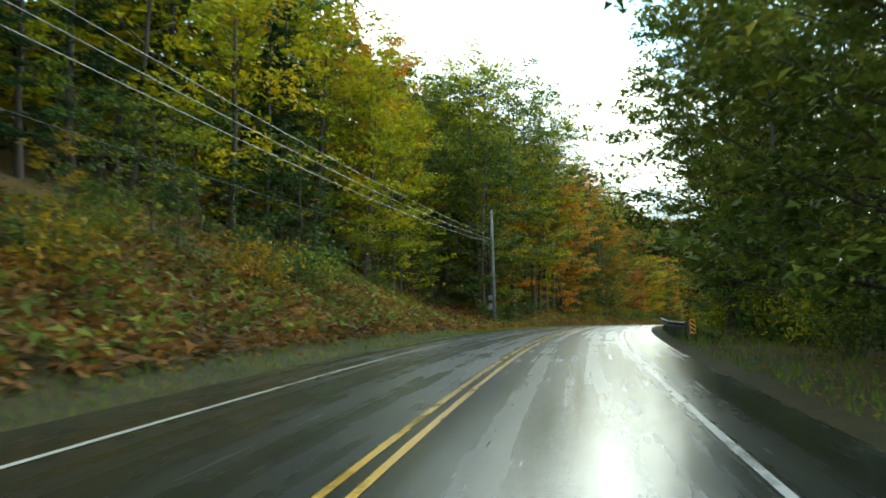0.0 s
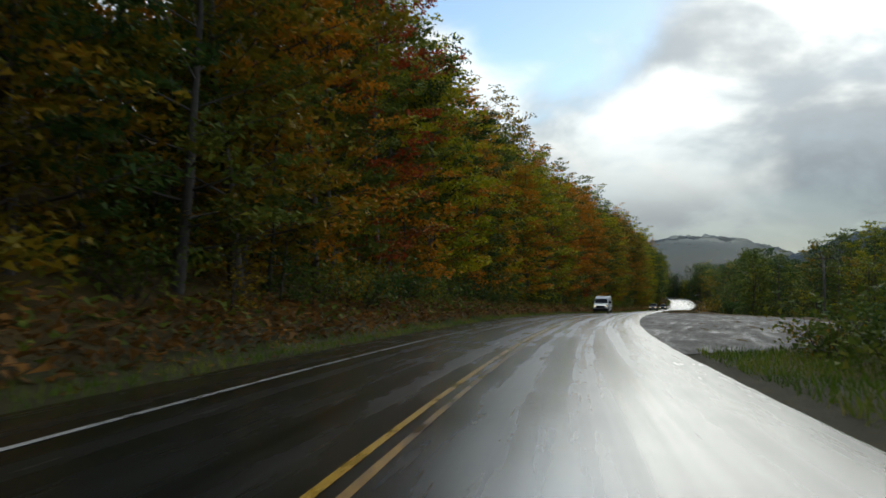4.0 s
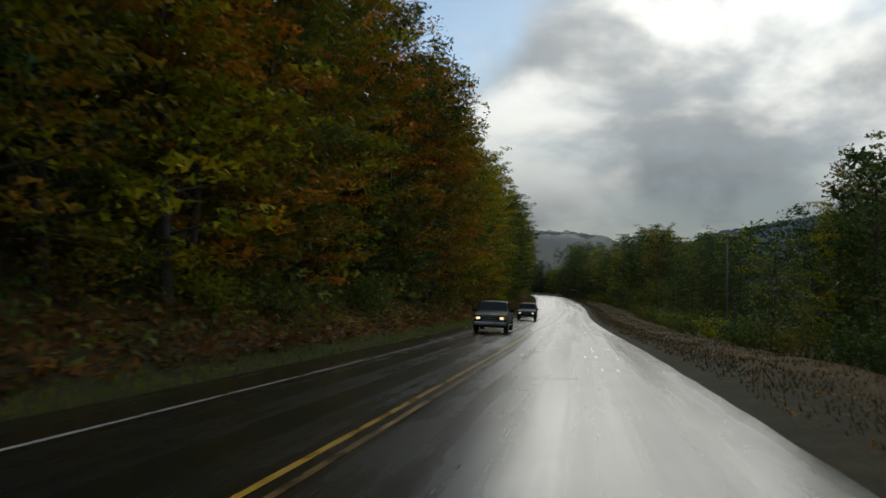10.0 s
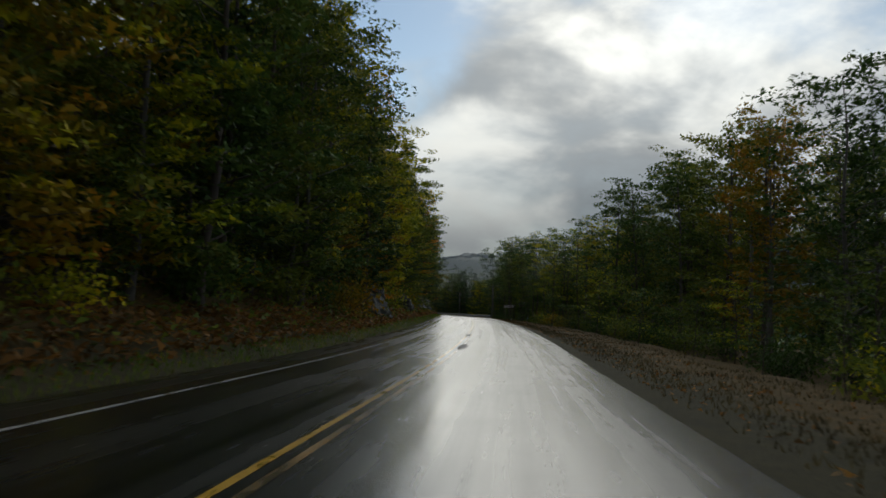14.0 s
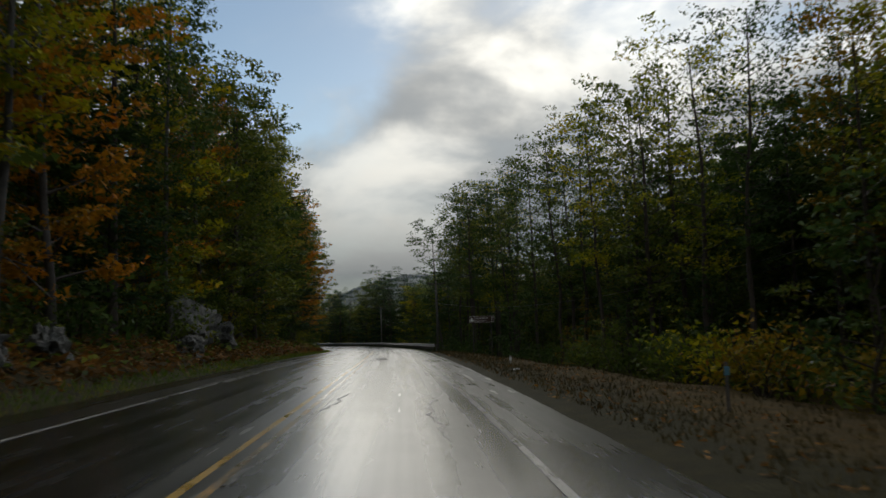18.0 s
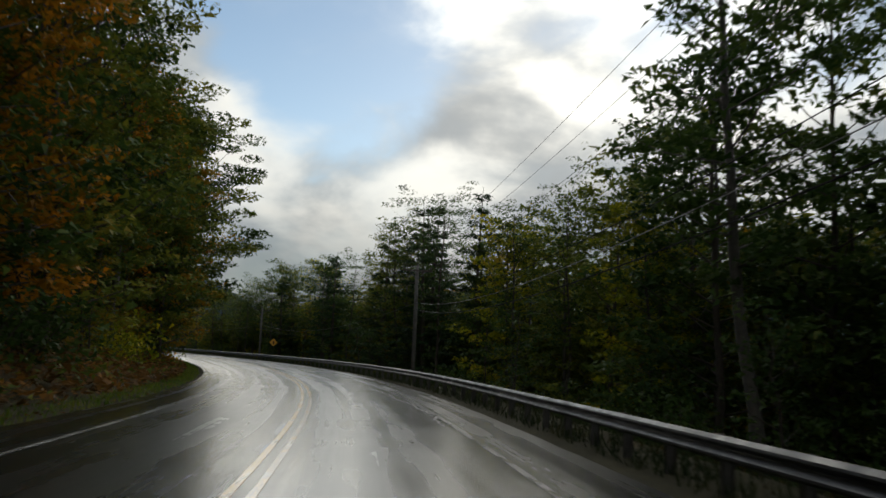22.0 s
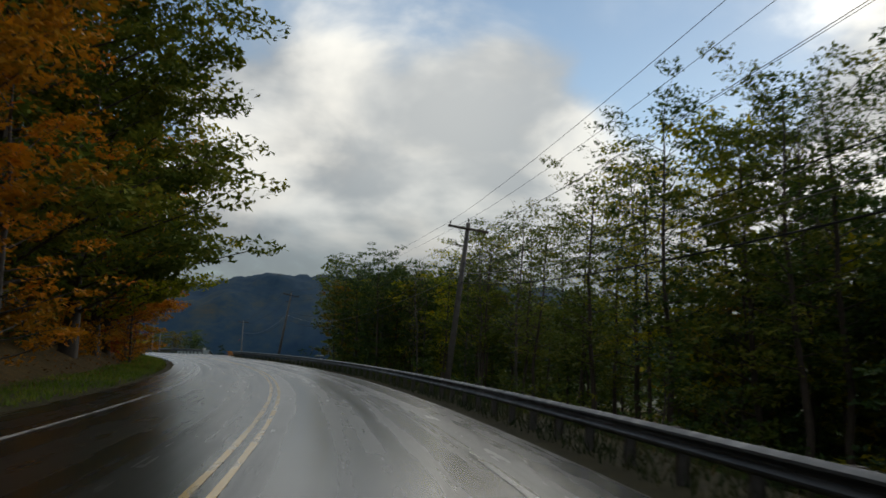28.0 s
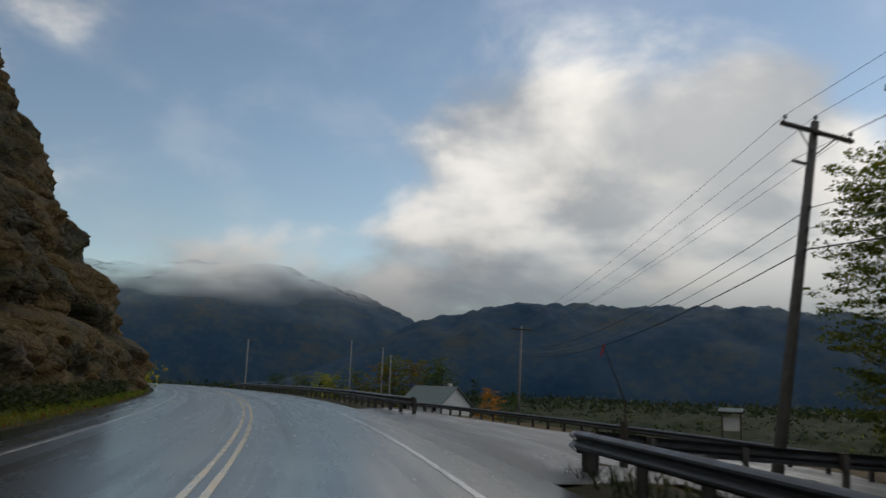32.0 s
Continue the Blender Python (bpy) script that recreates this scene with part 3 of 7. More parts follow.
BLACK = plain("black_plastic", (0.006, 0.006, 0.007), (0.016, 0.016, 0.017), 5, 0.65, spec=0.22)
RUBBER = plain("tyre_rubber", (0.010, 0.010, 0.010), (0.025, 0.024, 0.023), 8, 0.75)
ALLOY = plain("wheel_alloy", (0.25, 0.26, 0.27), (0.45, 0.46, 0.47), 5, 0.3, 0.8)
WHEEL_STEEL = plain("wheel_steel", (0.06, 0.06, 0.062), (0.13, 0.13, 0.13), 5, 0.45, 0.5)
CHROME = plain("chrome_trim", (0.5, 0.5, 0.5), (0.75, 0.75, 0.75), 5, 0.12, 1.0, rough_var=0.05)
VAN_WHITE = plain("van_white_paint", (0.50, 0.52, 0.54), (0.66, 0.67, 0.68), 1.2, 0.30, coat=0.6)
TRUCK_PAINT = plain("truck_dark_paint", (0.004, 0.007, 0.008), (0.010, 0.015, 0.017), 1.2, 0.5, 0.0, spec=0.12)
SUV_PAINT = plain("suv_blue_paint", (0.004, 0.010, 0.016), (0.009, 0.020, 0.028), 1.2, 0.5, 0.0, spec=0.12)
CAR_GLASS = plain("tinted_glass", (0.006, 0.008, 0.010), (0.012, 0.016, 0.020), 1.0, 0.10, rough_var=0.02, spec=0.2)
HEADLIGHT, AMBER = lamp_material("headlight_glow", (1.0, 0.76, 0.44), 0.9), plain("amber_lens", (0.5, 0.16, 0.02), (0.7, 0.25, 0.03), 4, 0.2)
TAIL_RED = plain("red_lens", (0.25, 0.01, 0.01), (0.45, 0.02, 0.02), 4, 0.2)
SIDING = plain("pale_siding", (0.42, 0.43, 0.42), (0.62, 0.63, 0.62), 2, 0.7)
ROOF_METAL = plain("grey_green_metal_roof", (0.07, 0.095, 0.09), (0.13, 0.165, 0.155), 2, 0.55, 0.1)
CONCRETE = plain("pale_concrete", (0.28, 0.27, 0.25), (0.5, 0.48, 0.45), 3, 0.8, bump=0.01)
LITTER_WHITE = plain("crumpled_paper", (0.5, 0.5, 0.5), (0.75, 0.75, 0.75), 6, 0.7)
RIBBON_RED = plain("red_ribbon", (0.45, 0.02, 0.02), (0.7, 0.04, 0.03), 6, 0.6)

# ---- mesh tools ----


class Geo:
    """Vertices and faces of one mesh, gathered piece by piece."""

    def __init__(self):
        self.v, self.f = [], []

    def add(self, verts, faces):
        k = len(self.v)
        self.v += [tuple(p) for p in verts]
        self.f += [tuple(i + k for i in q) for q in faces]
        return self

    def box(self, c, size, ch=0.0, m=None):
        """A box with chamfered edges round c."""
        hx, hy, hz = (s / 2 for s in size)
        ch = min(ch, hx * 0.9, hy * 0.9, hz * 0.9)
        bm = bmesh.new()
        bmesh.ops.create_cube(bm, size=1.0, matrix=Matrix.Diagonal((*size, 1)))
        if ch > 0:
            bmesh.ops.bevel(bm, geom=bm.edges[:], offset=ch, segments=1, affect="EDGES")
        mm = Matrix.Translation(c) @ (m or Matrix())
        bm.verts.index_update()
        self.add([mm @ w.co for w in bm.verts], [[w.index for w in q.verts] for q in bm.faces])
        bm.free()
        return self

    def tube(self, pts, radii, sides=8, caps=True):
        pts = [Vector(p) for p in pts]
        n = len(pts)
        radii = [radii] * n if isinstance(radii, (int, float)) else radii
        verts, faces = [], []
        for i, p in enumerate(pts):
            d = (pts[min(i + 1, n - 1)] - pts[max(i - 1, 0)]).normalized()
            a = d.orthogonal().normalized() if abs(d.z) > 0.9 else d.cross(Vector((0, 0, 1))).normalized()
            b = d.cross(a)
            for k in range(sides):
                w = 2 * math.pi * k / sides
                verts.append(p + (a * math.cos(w) + b * math.sin(w)) * radii[i])
        for i in range(n - 1):
            for k in range(sides):
                q = (k + 1) % sides
                faces.append((i * sides + k, i * sides + q, (i + 1) * sides + q, (i + 1) * sides + k))
        if caps:
            faces += [tuple(range(sides))[::-1], tuple((n - 1) * sides + k for k in range(sides))]
        return self.add(verts, faces)

    def rings(self, rings, closed=True, caps=True):
        """Skin a row of rings of equal length."""
        n, k = len(rings), len(rings[0])
        faces = []
        for i in range(n - 1):
            for j in range(k if closed else k - 1):
                q = (j + 1) % k
                faces.append((i * k + j, i * k + q, (i + 1) * k + q, (i + 1) * k + j))
        if caps and closed:
            faces += [tuple(range(k))[::-1], tuple((n - 1) * k + j for j in range(k))]
        return self.add([p for r in rings for p in r], faces)

    def mesh(self, name, mat, smooth=False):
        me = bpy.data.meshes.new(name)
        me.from_pydata(self.v, [], self.f)
        me.validate()
        if mat:
            me.materials.append(mat)
        if smooth:
            me.shade_smooth()
        bm = bmesh.new()
        bm.from_mesh(me)
        bmesh.ops.recalc_face_normals(bm, faces=bm.faces[:])
        bm.to_mesh(me)
        bm.free()
        return me


def part(name, geo, material, parent, label="", smooth=False, m=None):
    me = geo.mesh(name, material, smooth) if isinstance(geo, Geo) else geo
    ob = new(name, me)
    ob.parent = parent
    if m is not None:
        ob.matrix_basis = m
    if label:
        tagged(ob, label)
    return ob


def thing(name, m, label, category, group="", kind=""):
    return tagged(place(new(name), m), label, category, group, kind)


def place(ob, m):
    ob.matrix_basis = m
    if ob.type == "EMPTY":
        ob.empty_display_size = 0.2
    return ob


def quick_mesh(name, verts, quads, mat, uv=None, smooth=False):
    me = bpy.data.meshes.new(name)
    verts, quads = np.asarray(verts, np.float32), np.asarray(quads, np.int32)
    k = quads.shape[1]
    me.vertices.add(len(verts)); me.vertices.foreach_set("co", verts.ravel())
    me.loops.add(quads.size); me.loops.foreach_set("vertex_index", quads.ravel())
    me.polygons.add(len(quads)); me.polygons.foreach_set("loop_start", np.arange(len(quads), dtype=np.int32) * k)
    if uv is not None:
        layer = me.uv_layers.new(name="UVMap")
        layer.data.foreach_set("uv", np.asarray(uv, np.float32)[quads.ravel()].ravel())
    me.update(calc_edges=True)
    me.materials.append(mat)
    if smooth:
        me.shade_smooth()
    return me


def strip(name, S, U, mat, dz=None, smooth=True):
    """A sheet along the road over the grid of stations S and offsets U (U: one row, or a row for each station)."""
    S = np.asarray(S, float)
    U = np.asarray(U, float)
    U = np.broadcast_to(U, (len(S), U.shape[-1]))
    SS = np.repeat(S[:, None], U.shape[1], 1)
    v = grid_at(SS, U, None if dz is None else np.broadcast_to(dz, U.shape))
    uv = np.stack([U, SS], -1).reshape(-1, 2)
    n, k = U.shape
    i = (np.arange(n - 1)[:, None] * k + np.arange(k - 1)[None]).ravel()
    q = np.stack([i, i + 1, i + k + 1, i + k], 1)
    return quick_mesh(name, v.reshape(-1, 3), q, mat, uv, smooth)


def ride(s, u, dz=0.0, turn=0.0, ground=False):
    """A pose by the road, its y along the road."""
    p = at(s, u, dz, ground)
    return pose(p.x, p.y, p.z, 0, 0, math.degrees(heading(s)) + turn)

# ---- ground, road and its paint ----
GROUND_S = np.arange(-BACK + 1, S_END - 1, 2.0)
GROUND_U = np.array([-235, -205, -175, -148, -125, -105, -88, -78, -68, -56, -46, -38, -31, -26, -22, -18.5, -15.5, -13, -11, -9.5, -8.5, -7.6, -6.8, -6.0, -5.3, -4.4, 0, 4.4, 5.0, 5.7, 6.4, 7.2, 8, 9, 10.5, 12, 14, 16.5, 19, 22, 24.5, 27, 31, 37, 45, 60, 80, 110])
tagged(new("ground", strip("ground", GROUND_S, GROUND_U, GROUND)), "leaf-strewn woodland floor with a grassy roadside edge", "ground", kind="structure")

EDGE_L = -(LANE + 1.55)
EDGE_R = LANE + 1.45


def wavy(S, base, amp=0.07, k=0.0):
    return base + amp * hash_noise(S * 0.6, S * 0.23, k) + amp * 0.5 * hash_noise(S * 2.1, S * 1.1, k + 1)


def build_pavement():
    S = np.arange(-BACK + 2, S_END - 2, 1.0)
    el, er = wavy(S, EDGE_L, 0.03), wavy(S, EDGE_R, 0.03, 3.0)
    cols = [el, el, el + 0.03, np.full_like(S, -LANE), np.full_like(S, -LANE / 2), np.zeros_like(S), np.full_like(S, LANE / 2), np.full_like(S, LANE), er - 0.03, er, er]
    dz = np.zeros((len(S), 11))
    dz[:, [0, 10]] = -0.14
    dz[:, [1, 9]] = -0.008
    return strip("road", S, np.stack(cols, 1), ASPHALT, dz)


tagged(new("road", build_pavement()), "wet dark asphalt two-lane road with worn wheel tracks", "road", kind="structure")


def paint_line(name, label, u, width, mat, s0, s1):
    S = np.arange(s0, s1, 1.0)
    j = 0.012 * hash_noise(S * 1.7, S * 0.6)
    me = strip(name, S, np.stack([u - width / 2 + j, u + width / 2 - j * 0.7], 1), mat, 0.006)
    return tagged(new(name, me), label, "road marking", kind="structure")


for side in (-1, 1):
    paint_line("centre_line", "worn double yellow centre line, one stripe", side * 0.13, 0.10, YELLOW, -58, 70 if side > 0 else S_END - 4)
paint_line("edge_line", "thin worn white edge line", -LANE, 0.11, WHITE_LINE, -58, S_END - 4)
# right line dimmed, and left out from 104 to 430, where glare hides it
for s_a, s_b, mt_ in ((-58, 26, WHITE_LINE), (26, 82, WHITE_FAINT), (82, 104, WHITE_HALF), (430, 480, WHITE_FAINT), (480, 840, WHITE_HALF), (840, S_END - 4, WHITE_LINE)):
    paint_line("edge_line", "thin worn white edge line, dimmed to stand for road glare" if mt_ is WHITE_FAINT else "thin worn white edge line", LANE, 0.11, mt_, s_a, s_b)


paint_line("centre_line", "worn double yellow centre line, one stripe half gone", 0.13, 0.10, YELLOW_WORN, 70, 640)
paint_line("centre_line", "worn double yellow centre line, one stripe", 0.13, 0.10, YELLOW, 640, S_END - 4)


def crack(s, u, length, along, seed, width=0.035):
    """A wandering tar-dark crack in the surface."""
    r = random.Random(seed)
    n = max(int(length / 0.35), 4)
    pts = []
    du = 0.0
    for i in range(n + 1):
        du += r.uniform(-0.10, 0.10)
        f = i / n * length
        pts.append((s + (f if along else du), u + (du if along else f)))
    verts, faces = [], []
    for i, (a, b) in enumerate(pts):
        w = width * r.uniform(0.4, 1.3)
        for sg in (-1, 1):
            verts.append(at(a + (0 if along else sg * w), b + (sg * w if along else 0), 0.005))
        if i:
            faces.append((2 * i - 2, 2 * i - 1, 2 * i + 1, 2 * i))
    ob = new("road_crack", Geo().add(verts, faces).mesh("road_crack", TAR))
    return tagged(ob, "dark tar-sealed crack across the wet asphalt", "road crack", "cracks in the road", "structure")


for i, (cs, cu, cl, al) in enumerate([(209, 0.55, 7, True), (30, -0.2, 5, True), (166, 0.12, 14, True), (299, 0.4, 2.2, False), (354, 0.6, 2.4, False), (349, 2.0, 2.2, False), (328, 0.5, 2.6, False), (498, 0.25, 26, True),
                                       (543, 0.30, 20, True), (570, -0.1, 16, True), (515, 2.6, 14, True), (672, 1.9, 9, True), (685, 2.8, 12, True), (733, 3.9, 13, True), (589, 3.7, 4, False), (844, -2.9, 3.4, False), (844, 0.8, 2.6, False), (794, -2.5, 3, False), (244, 0.5, 16, True), (436, 0.2, 30, True), (629, 3.3, 18, True)]):
    crack(cs, cu, cl, al, 40 + i)


def patch(s, u, ls, lu, seed, mat=PATCH):
    r = random.Random(seed)
    ring = []
    for k in range(14):
        w = 2 * math.pi * k / 14
        ring.append(at(s + math.cos(w) * ls * r.uniform(0.75, 1.1), u + math.sin(w) * lu * r.uniform(0.75, 1.1), 0.007))
    ob = new("road_patch", Geo().add(ring, [tuple(range(14))]).mesh("road_patch", mat))
    return tagged(ob, "rough dark repair patch in the asphalt", "road patch", "patches in the road", "structure")


for a in ((555, 0.9, 2.8, 0.45, 1), (534, 4.6, 6, 0.2, 3), (431, 0.2, 3.2, 0.22, 4), (447, -0.1, 2.2, 0.2, 5)):
    patch(*a)

# gravel pull-out and the lot by the river
pS = np.arange(140, 252, 0.6)
pW = table(pS, (140, 5.2), (150, 14), (164, 20), (205, 20), (231, 11), (252, 5.2))
pF = np.concatenate([[0.0], np.linspace(0.02, 1.0, 34)])
pull = 4.7 + (pW - 4.7)[:, None] * pF[None]
pSS = np.repeat(pS[:, None], len(pF), 1)
ruts = 0.030 * hash_noise(pull * 2.6 + pSS * 0.13, pSS * 0.05, 6.0) + 0.022 * hash_noise(pull * 1.7 - pSS * 0.22, pSS * 0.09, 8.0) + 0.012 * hash_noise(pull * 5.0, pSS * 1.7, 9.0)
ruts *= np.clip((pull - 4.7) / 1.0, 0, 1)
tagged(new("gravel_pull_out", strip("gravel_pull_out", pS, pull, GRAVEL, -0.035 + ruts)), "muddy wet gravel pull-out rutted by tyres, beside the road", "pull-out", kind="structure")
lS = np.arange(856, 884, 1.0)
lW = table(lS, (856, 5.2), (861, 17), (870, 21), (878, 20), (884, 7))
lot = np.stack([np.full_like(lS, 4.7)] + [4.7 + (lW - 4.7) * f for f in (0.15, 0.4, 0.7, 1.0)], 1)
tagged(new("parking_lot", strip("parking_lot", lS, lot, LOT, rise(np.repeat(lS[:, None], 5, 1), lot) + np.where(lot < 5.6, 0.06, 0.09))), "grey packed gravel and asphalt riverside lot", "parking lot", kind="structure")

# valley floor and hills
LOW = float(LINE_Z.min()) - 9.0
fv = [(0.0, 400.0, LOW)]
for r_i, rad in enumerate((150, 400, 900, 1800, 3200)):
    for k in range(48):
        w = 2 * math.pi * k / 48
        fv.append((math.cos(w) * rad, 400 + math.sin(w) * rad, LOW))
valley = Geo()
valley.v = fv
valley.f = [(0, 1 + k, 1 + (k + 1) % 48) for k in range(48)] + [(1 + r * 48 + k, 1 + (r + 1) * 48 + k, 1 + (r + 1) * 48 + (k + 1) % 48, 1 + r * 48 + (k + 1) % 48) for r in range(4) for k in range(48)]
tagged(new("valley_floor", valley.mesh("valley_floor", plain("valley_meadow", (0.018, 0.030, 0.010), (0.050, 0.058, 0.020), 0.05, 0.9))), "broad green valley floor reaching the horizon", "ground", kind="structure")


def ridge(azimuth, dist, half, height, depth, seed, label, peaks, mat):
    """A wooded ridge across the view: azimuth in degrees right of +y seen from the road's middle."""
    n, k = 200, 56
    a = radians(azimuth)
    fwd, side = np.array([math.sin(a), math.cos(a)]), np.array([math.cos(a), -math.sin(a)])
    base = np.array([HUB[0], HUB[1]]) + fwd * dist
    x = np.linspace(-1, 1, n)
    y = np.linspace(-1, 1, k)
    X, Y = np.meshgrid(x, y, indexing="ij")
    crest = sum(h * np.exp(-((X - c) / w) ** 2) for c, w, h in peaks)
    crest = crest * (1 - np.abs(X) ** 6)
    z = height * crest * np.cos(Y * math.pi / 2) ** 0.8
    rough = np.array([[noise.fractal(Vector((X[i, j] * 9, Y[i, j] * 4, seed)), 0.7, 2.1, 5) for j in range(k)] for i in range(n)])
    z = z * (1 + 0.06 * rough) + np.where(z > 8, rough * 3, 0)
    rs = np.random.RandomState(int(seed))
    z = z + np.where(z > 8, rs.uniform(0, 2.6, z.shape), 0)
    P = base[None, None] + side * (X * half)[..., None] + fwd * (Y * depth)[..., None]
    v = np.concatenate([P, (LOW - 3 + z)[..., None]], -1).reshape(-1, 3)
    i = (np.arange(n - 1)[:, None] * k + np.arange(k - 1)[None]).ravel()
    me = quick_mesh("hill", v, np.stack([i, i + 1, i + k + 1, i + k], 1), mat)
    return tagged(new("hill", me), label, "hill", "hills across the valley", "structure")


def hub(s):
    x, y = on_line(s)[:2]
    return float(x), float(y)


HUB = hub(844.0)
ridge(-35, 1900, 1000, 275, 600, 3, "wooded mountain tinted blue for haze, its top in low cloud", ((0.0, 0.5, 0.97), (-0.55, 0.3, 0.45)), BLUE_HAZE_WOODS)
ridge(-9, 1350, 640, 178, 380, 5, "dark wooded ridge under low cloud", ((0.0, 0.45, 0.75), (0.55, 0.35, 0.62), (-0.45, 0.3, 0.45)), BLUE_HAZE_WOODS)
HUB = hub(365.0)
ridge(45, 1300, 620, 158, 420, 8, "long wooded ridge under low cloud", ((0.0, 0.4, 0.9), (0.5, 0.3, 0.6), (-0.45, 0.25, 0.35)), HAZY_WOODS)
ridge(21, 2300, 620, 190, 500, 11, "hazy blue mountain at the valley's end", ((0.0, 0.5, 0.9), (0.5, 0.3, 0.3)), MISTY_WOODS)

# ---- trees ----


def leaf_cards(C, size, rs, up=0.35, slim=0.36, axis=None):
    """A pointed leaf (or spray of leaves) at each centre."""
    n = len(C)
    nrm = rs.normal(size=(n, 3)); nrm[:, 2] = np.abs(nrm[:, 2]) + up
    nrm /= np.linalg.norm(nrm, axis=1, keepdims=True)
    t = rs.normal(size=(n, 3)) if axis is None else axis + rs.normal(size=(n, 3)) * 0.35
    t -= nrm * (t * nrm).sum(1, keepdims=True)
    t /= np.linalg.norm(t, axis=1, keepdims=True) + 1e-9
    b = np.cross(nrm, t)
    L = (np.asarray(size) * rs.uniform(0.6, 1.35, n))[:, None]
    k = rs.uniform(-0.25, 0.25, (n, 1))
    v = np.stack([C - t * L * (0.45 + k) + b * L * slim, C + t * L * 0.62 - nrm * L * 0.12, C - t * L * (0.45 - k) - b * L * slim], 1)
    return v.reshape(-1, 3)


def cards_mesh(name, verts, mat, k=3):
    return quick_mesh(name, verts, np.arange(len(verts)).reshape(-1, k), mat)


def limb(geo, p, d, length, r0, rs, segs=3, lift=0.25, sides=3):
    pts, rad = [Vector(p)], [r0]
    d = Vector(d).normalized()
    for i in range(segs):
        d = (d + Vector((rs.normal() * 0.14, rs.normal() * 0.14, lift / segs + rs.normal() * 0.06))).normalized()
        pts.append(pts[-1] + d * (length / segs))
        rad.append(r0 * (1 - (i + 1) / segs * 0.82))
    geo.tube(pts, rad, sides, caps=False)
    return pts


def broadleaf(seed, H=15.0, R=3.6, start=0.22, branches=26, per=20, size=0.42, shape=0.55, trunk_r=0.17, lean=0.02, clump=0.85):
    """Meshes of a broad-leaved tree: bole with limbs, and leaves in clumps along the limbs."""
    rs = np.random.RandomState(seed)
    wood = Geo()
    pts, rad = [Vector((0, 0, -0.4))], [trunk_r * 1.5]
    off = Vector((0, 0, 0))
    for i in range(1, 10):
        off += Vector((rs.normal() * 0.09 + lean, rs.normal() * 0.09, 0))
        pts.append(Vector((off.x, off.y, H * 0.97 * i / 9)))
        rad.append(trunk_r * (1.0 - 0.92 * (i / 9) ** 1.1) + 0.012)
    wood.tube(pts, rad, 7, caps=False)
    C = []
    for k in range(branches):
        f = start + (0.97 - start) * ((k + rs.uniform(0, 0.8)) / branches)
        i = min(int(f * 9), 8)
        p = pts[i].lerp(pts[i + 1], f * 9 - i)
        g = (f - start) / (1 - start)
        prof = max(1 - abs((g - shape) / 0.62) ** 2.2, 0.03) ** 0.5
        length = R * max(prof, 0.22) * rs.uniform(0.7, 1.12)
        w = k * 2.4 + rs.normal() * 0.5
        q = limb(wood, p, (math.cos(w), math.sin(w), 0.12 + 0.7 * g), length, 0.02 + 0.05 * (1 - f) * trunk_r / 0.17, rs)
        for fr in (0.38, 0.62, 0.84, 1.02):
            j = min(int(fr * 3), 2)
            c = np.array(q[j].lerp(q[j + 1], fr * 3 - j)) + rs.normal(size=3) * 0.25
            m_ = int(per * rs.uniform(0.6, 1.3) * (0.7 if fr < 0.5 else 1.0))
            rad_c = clump * rs.uniform(0.65, 1.2)
            e = rs.normal(size=(m_, 3)); e /= np.linalg.norm(e, axis=1, keepdims=True)
            C.append(c + e * rad_c * rs.uniform(0.3, 1.0, (m_, 1)) ** 0.6 * np.array([1.2, 1.2, 0.34]))
    C = np.concatenate(C)
    return wood, leaf_cards(C, size, rs, 0.8)


def conifer(seed, H=17.0, R=3.2, start=0.12, levels=17, droop=0.1):
    """Meshes of a hemlock or pine: whorls of boughs that carry flat plates of fine needle sprays."""
    rs = np.random.RandomState(seed)
    wood = Geo()
    wood.tube([(0, 0, -0.4), (0.05, 0, H * 0.4), (0, 0.06, H * 0.75), (0, 0, H)], [0.24, 0.17, 0.09, 0.012], 7, caps=False)
    C, A = [], []
    for k in range(levels):
        f = start + (1 - start) * (k + rs.uniform(-0.25, 0.25)) / levels
        nb = 6 if f < 0.7 else 5
        for j in range(nb):
            w = 2 * math.pi * j / nb + k * 0.7 + rs.normal() * 0.3
            length = R * max(1 - f, 0.0) ** 0.7 * rs.uniform(0.45, 1.2) + 0.3
            q = limb(wood, (0, 0, f * H + rs.normal() * 0.15), (math.cos(w), math.sin(w), 0.12 - droop), length, 0.035 * (1.1 - f), rs, 3, 0.0 + 0.15 * f)
            m_ = int(10 + 24 * length)
            fr = rs.uniform(0.12, 1.04, m_) ** 0.8
            i = np.minimum((fr * 3).astype(int), 2)
            Q = np.array([tuple(x) for x in q])
            base = Q[i] * (1 - (fr * 3 - i))[:, None] + Q[i + 1] * (fr * 3 - i)[:, None]
            side = np.sign(rs.uniform(-1, 1, m_)) * rs.uniform(0.05, 1.0, m_)
            perp = np.array([-math.sin(w), math.cos(w), 0])
            C.append(base + perp * (side * 0.42 * (1.15 - fr) * min(length, 1.7))[:, None] + rs.normal(size=(m_, 3)) * np.array([0.05, 0.05, 0.07]))
            A.append(np.array([math.cos(w), math.sin(w), -0.10]) + perp * (side * 1.1)[:, None])
    return wood, leaf_cards(np.concatenate(C), 0.40, rs, 1.4, 0.15, np.concatenate(A))


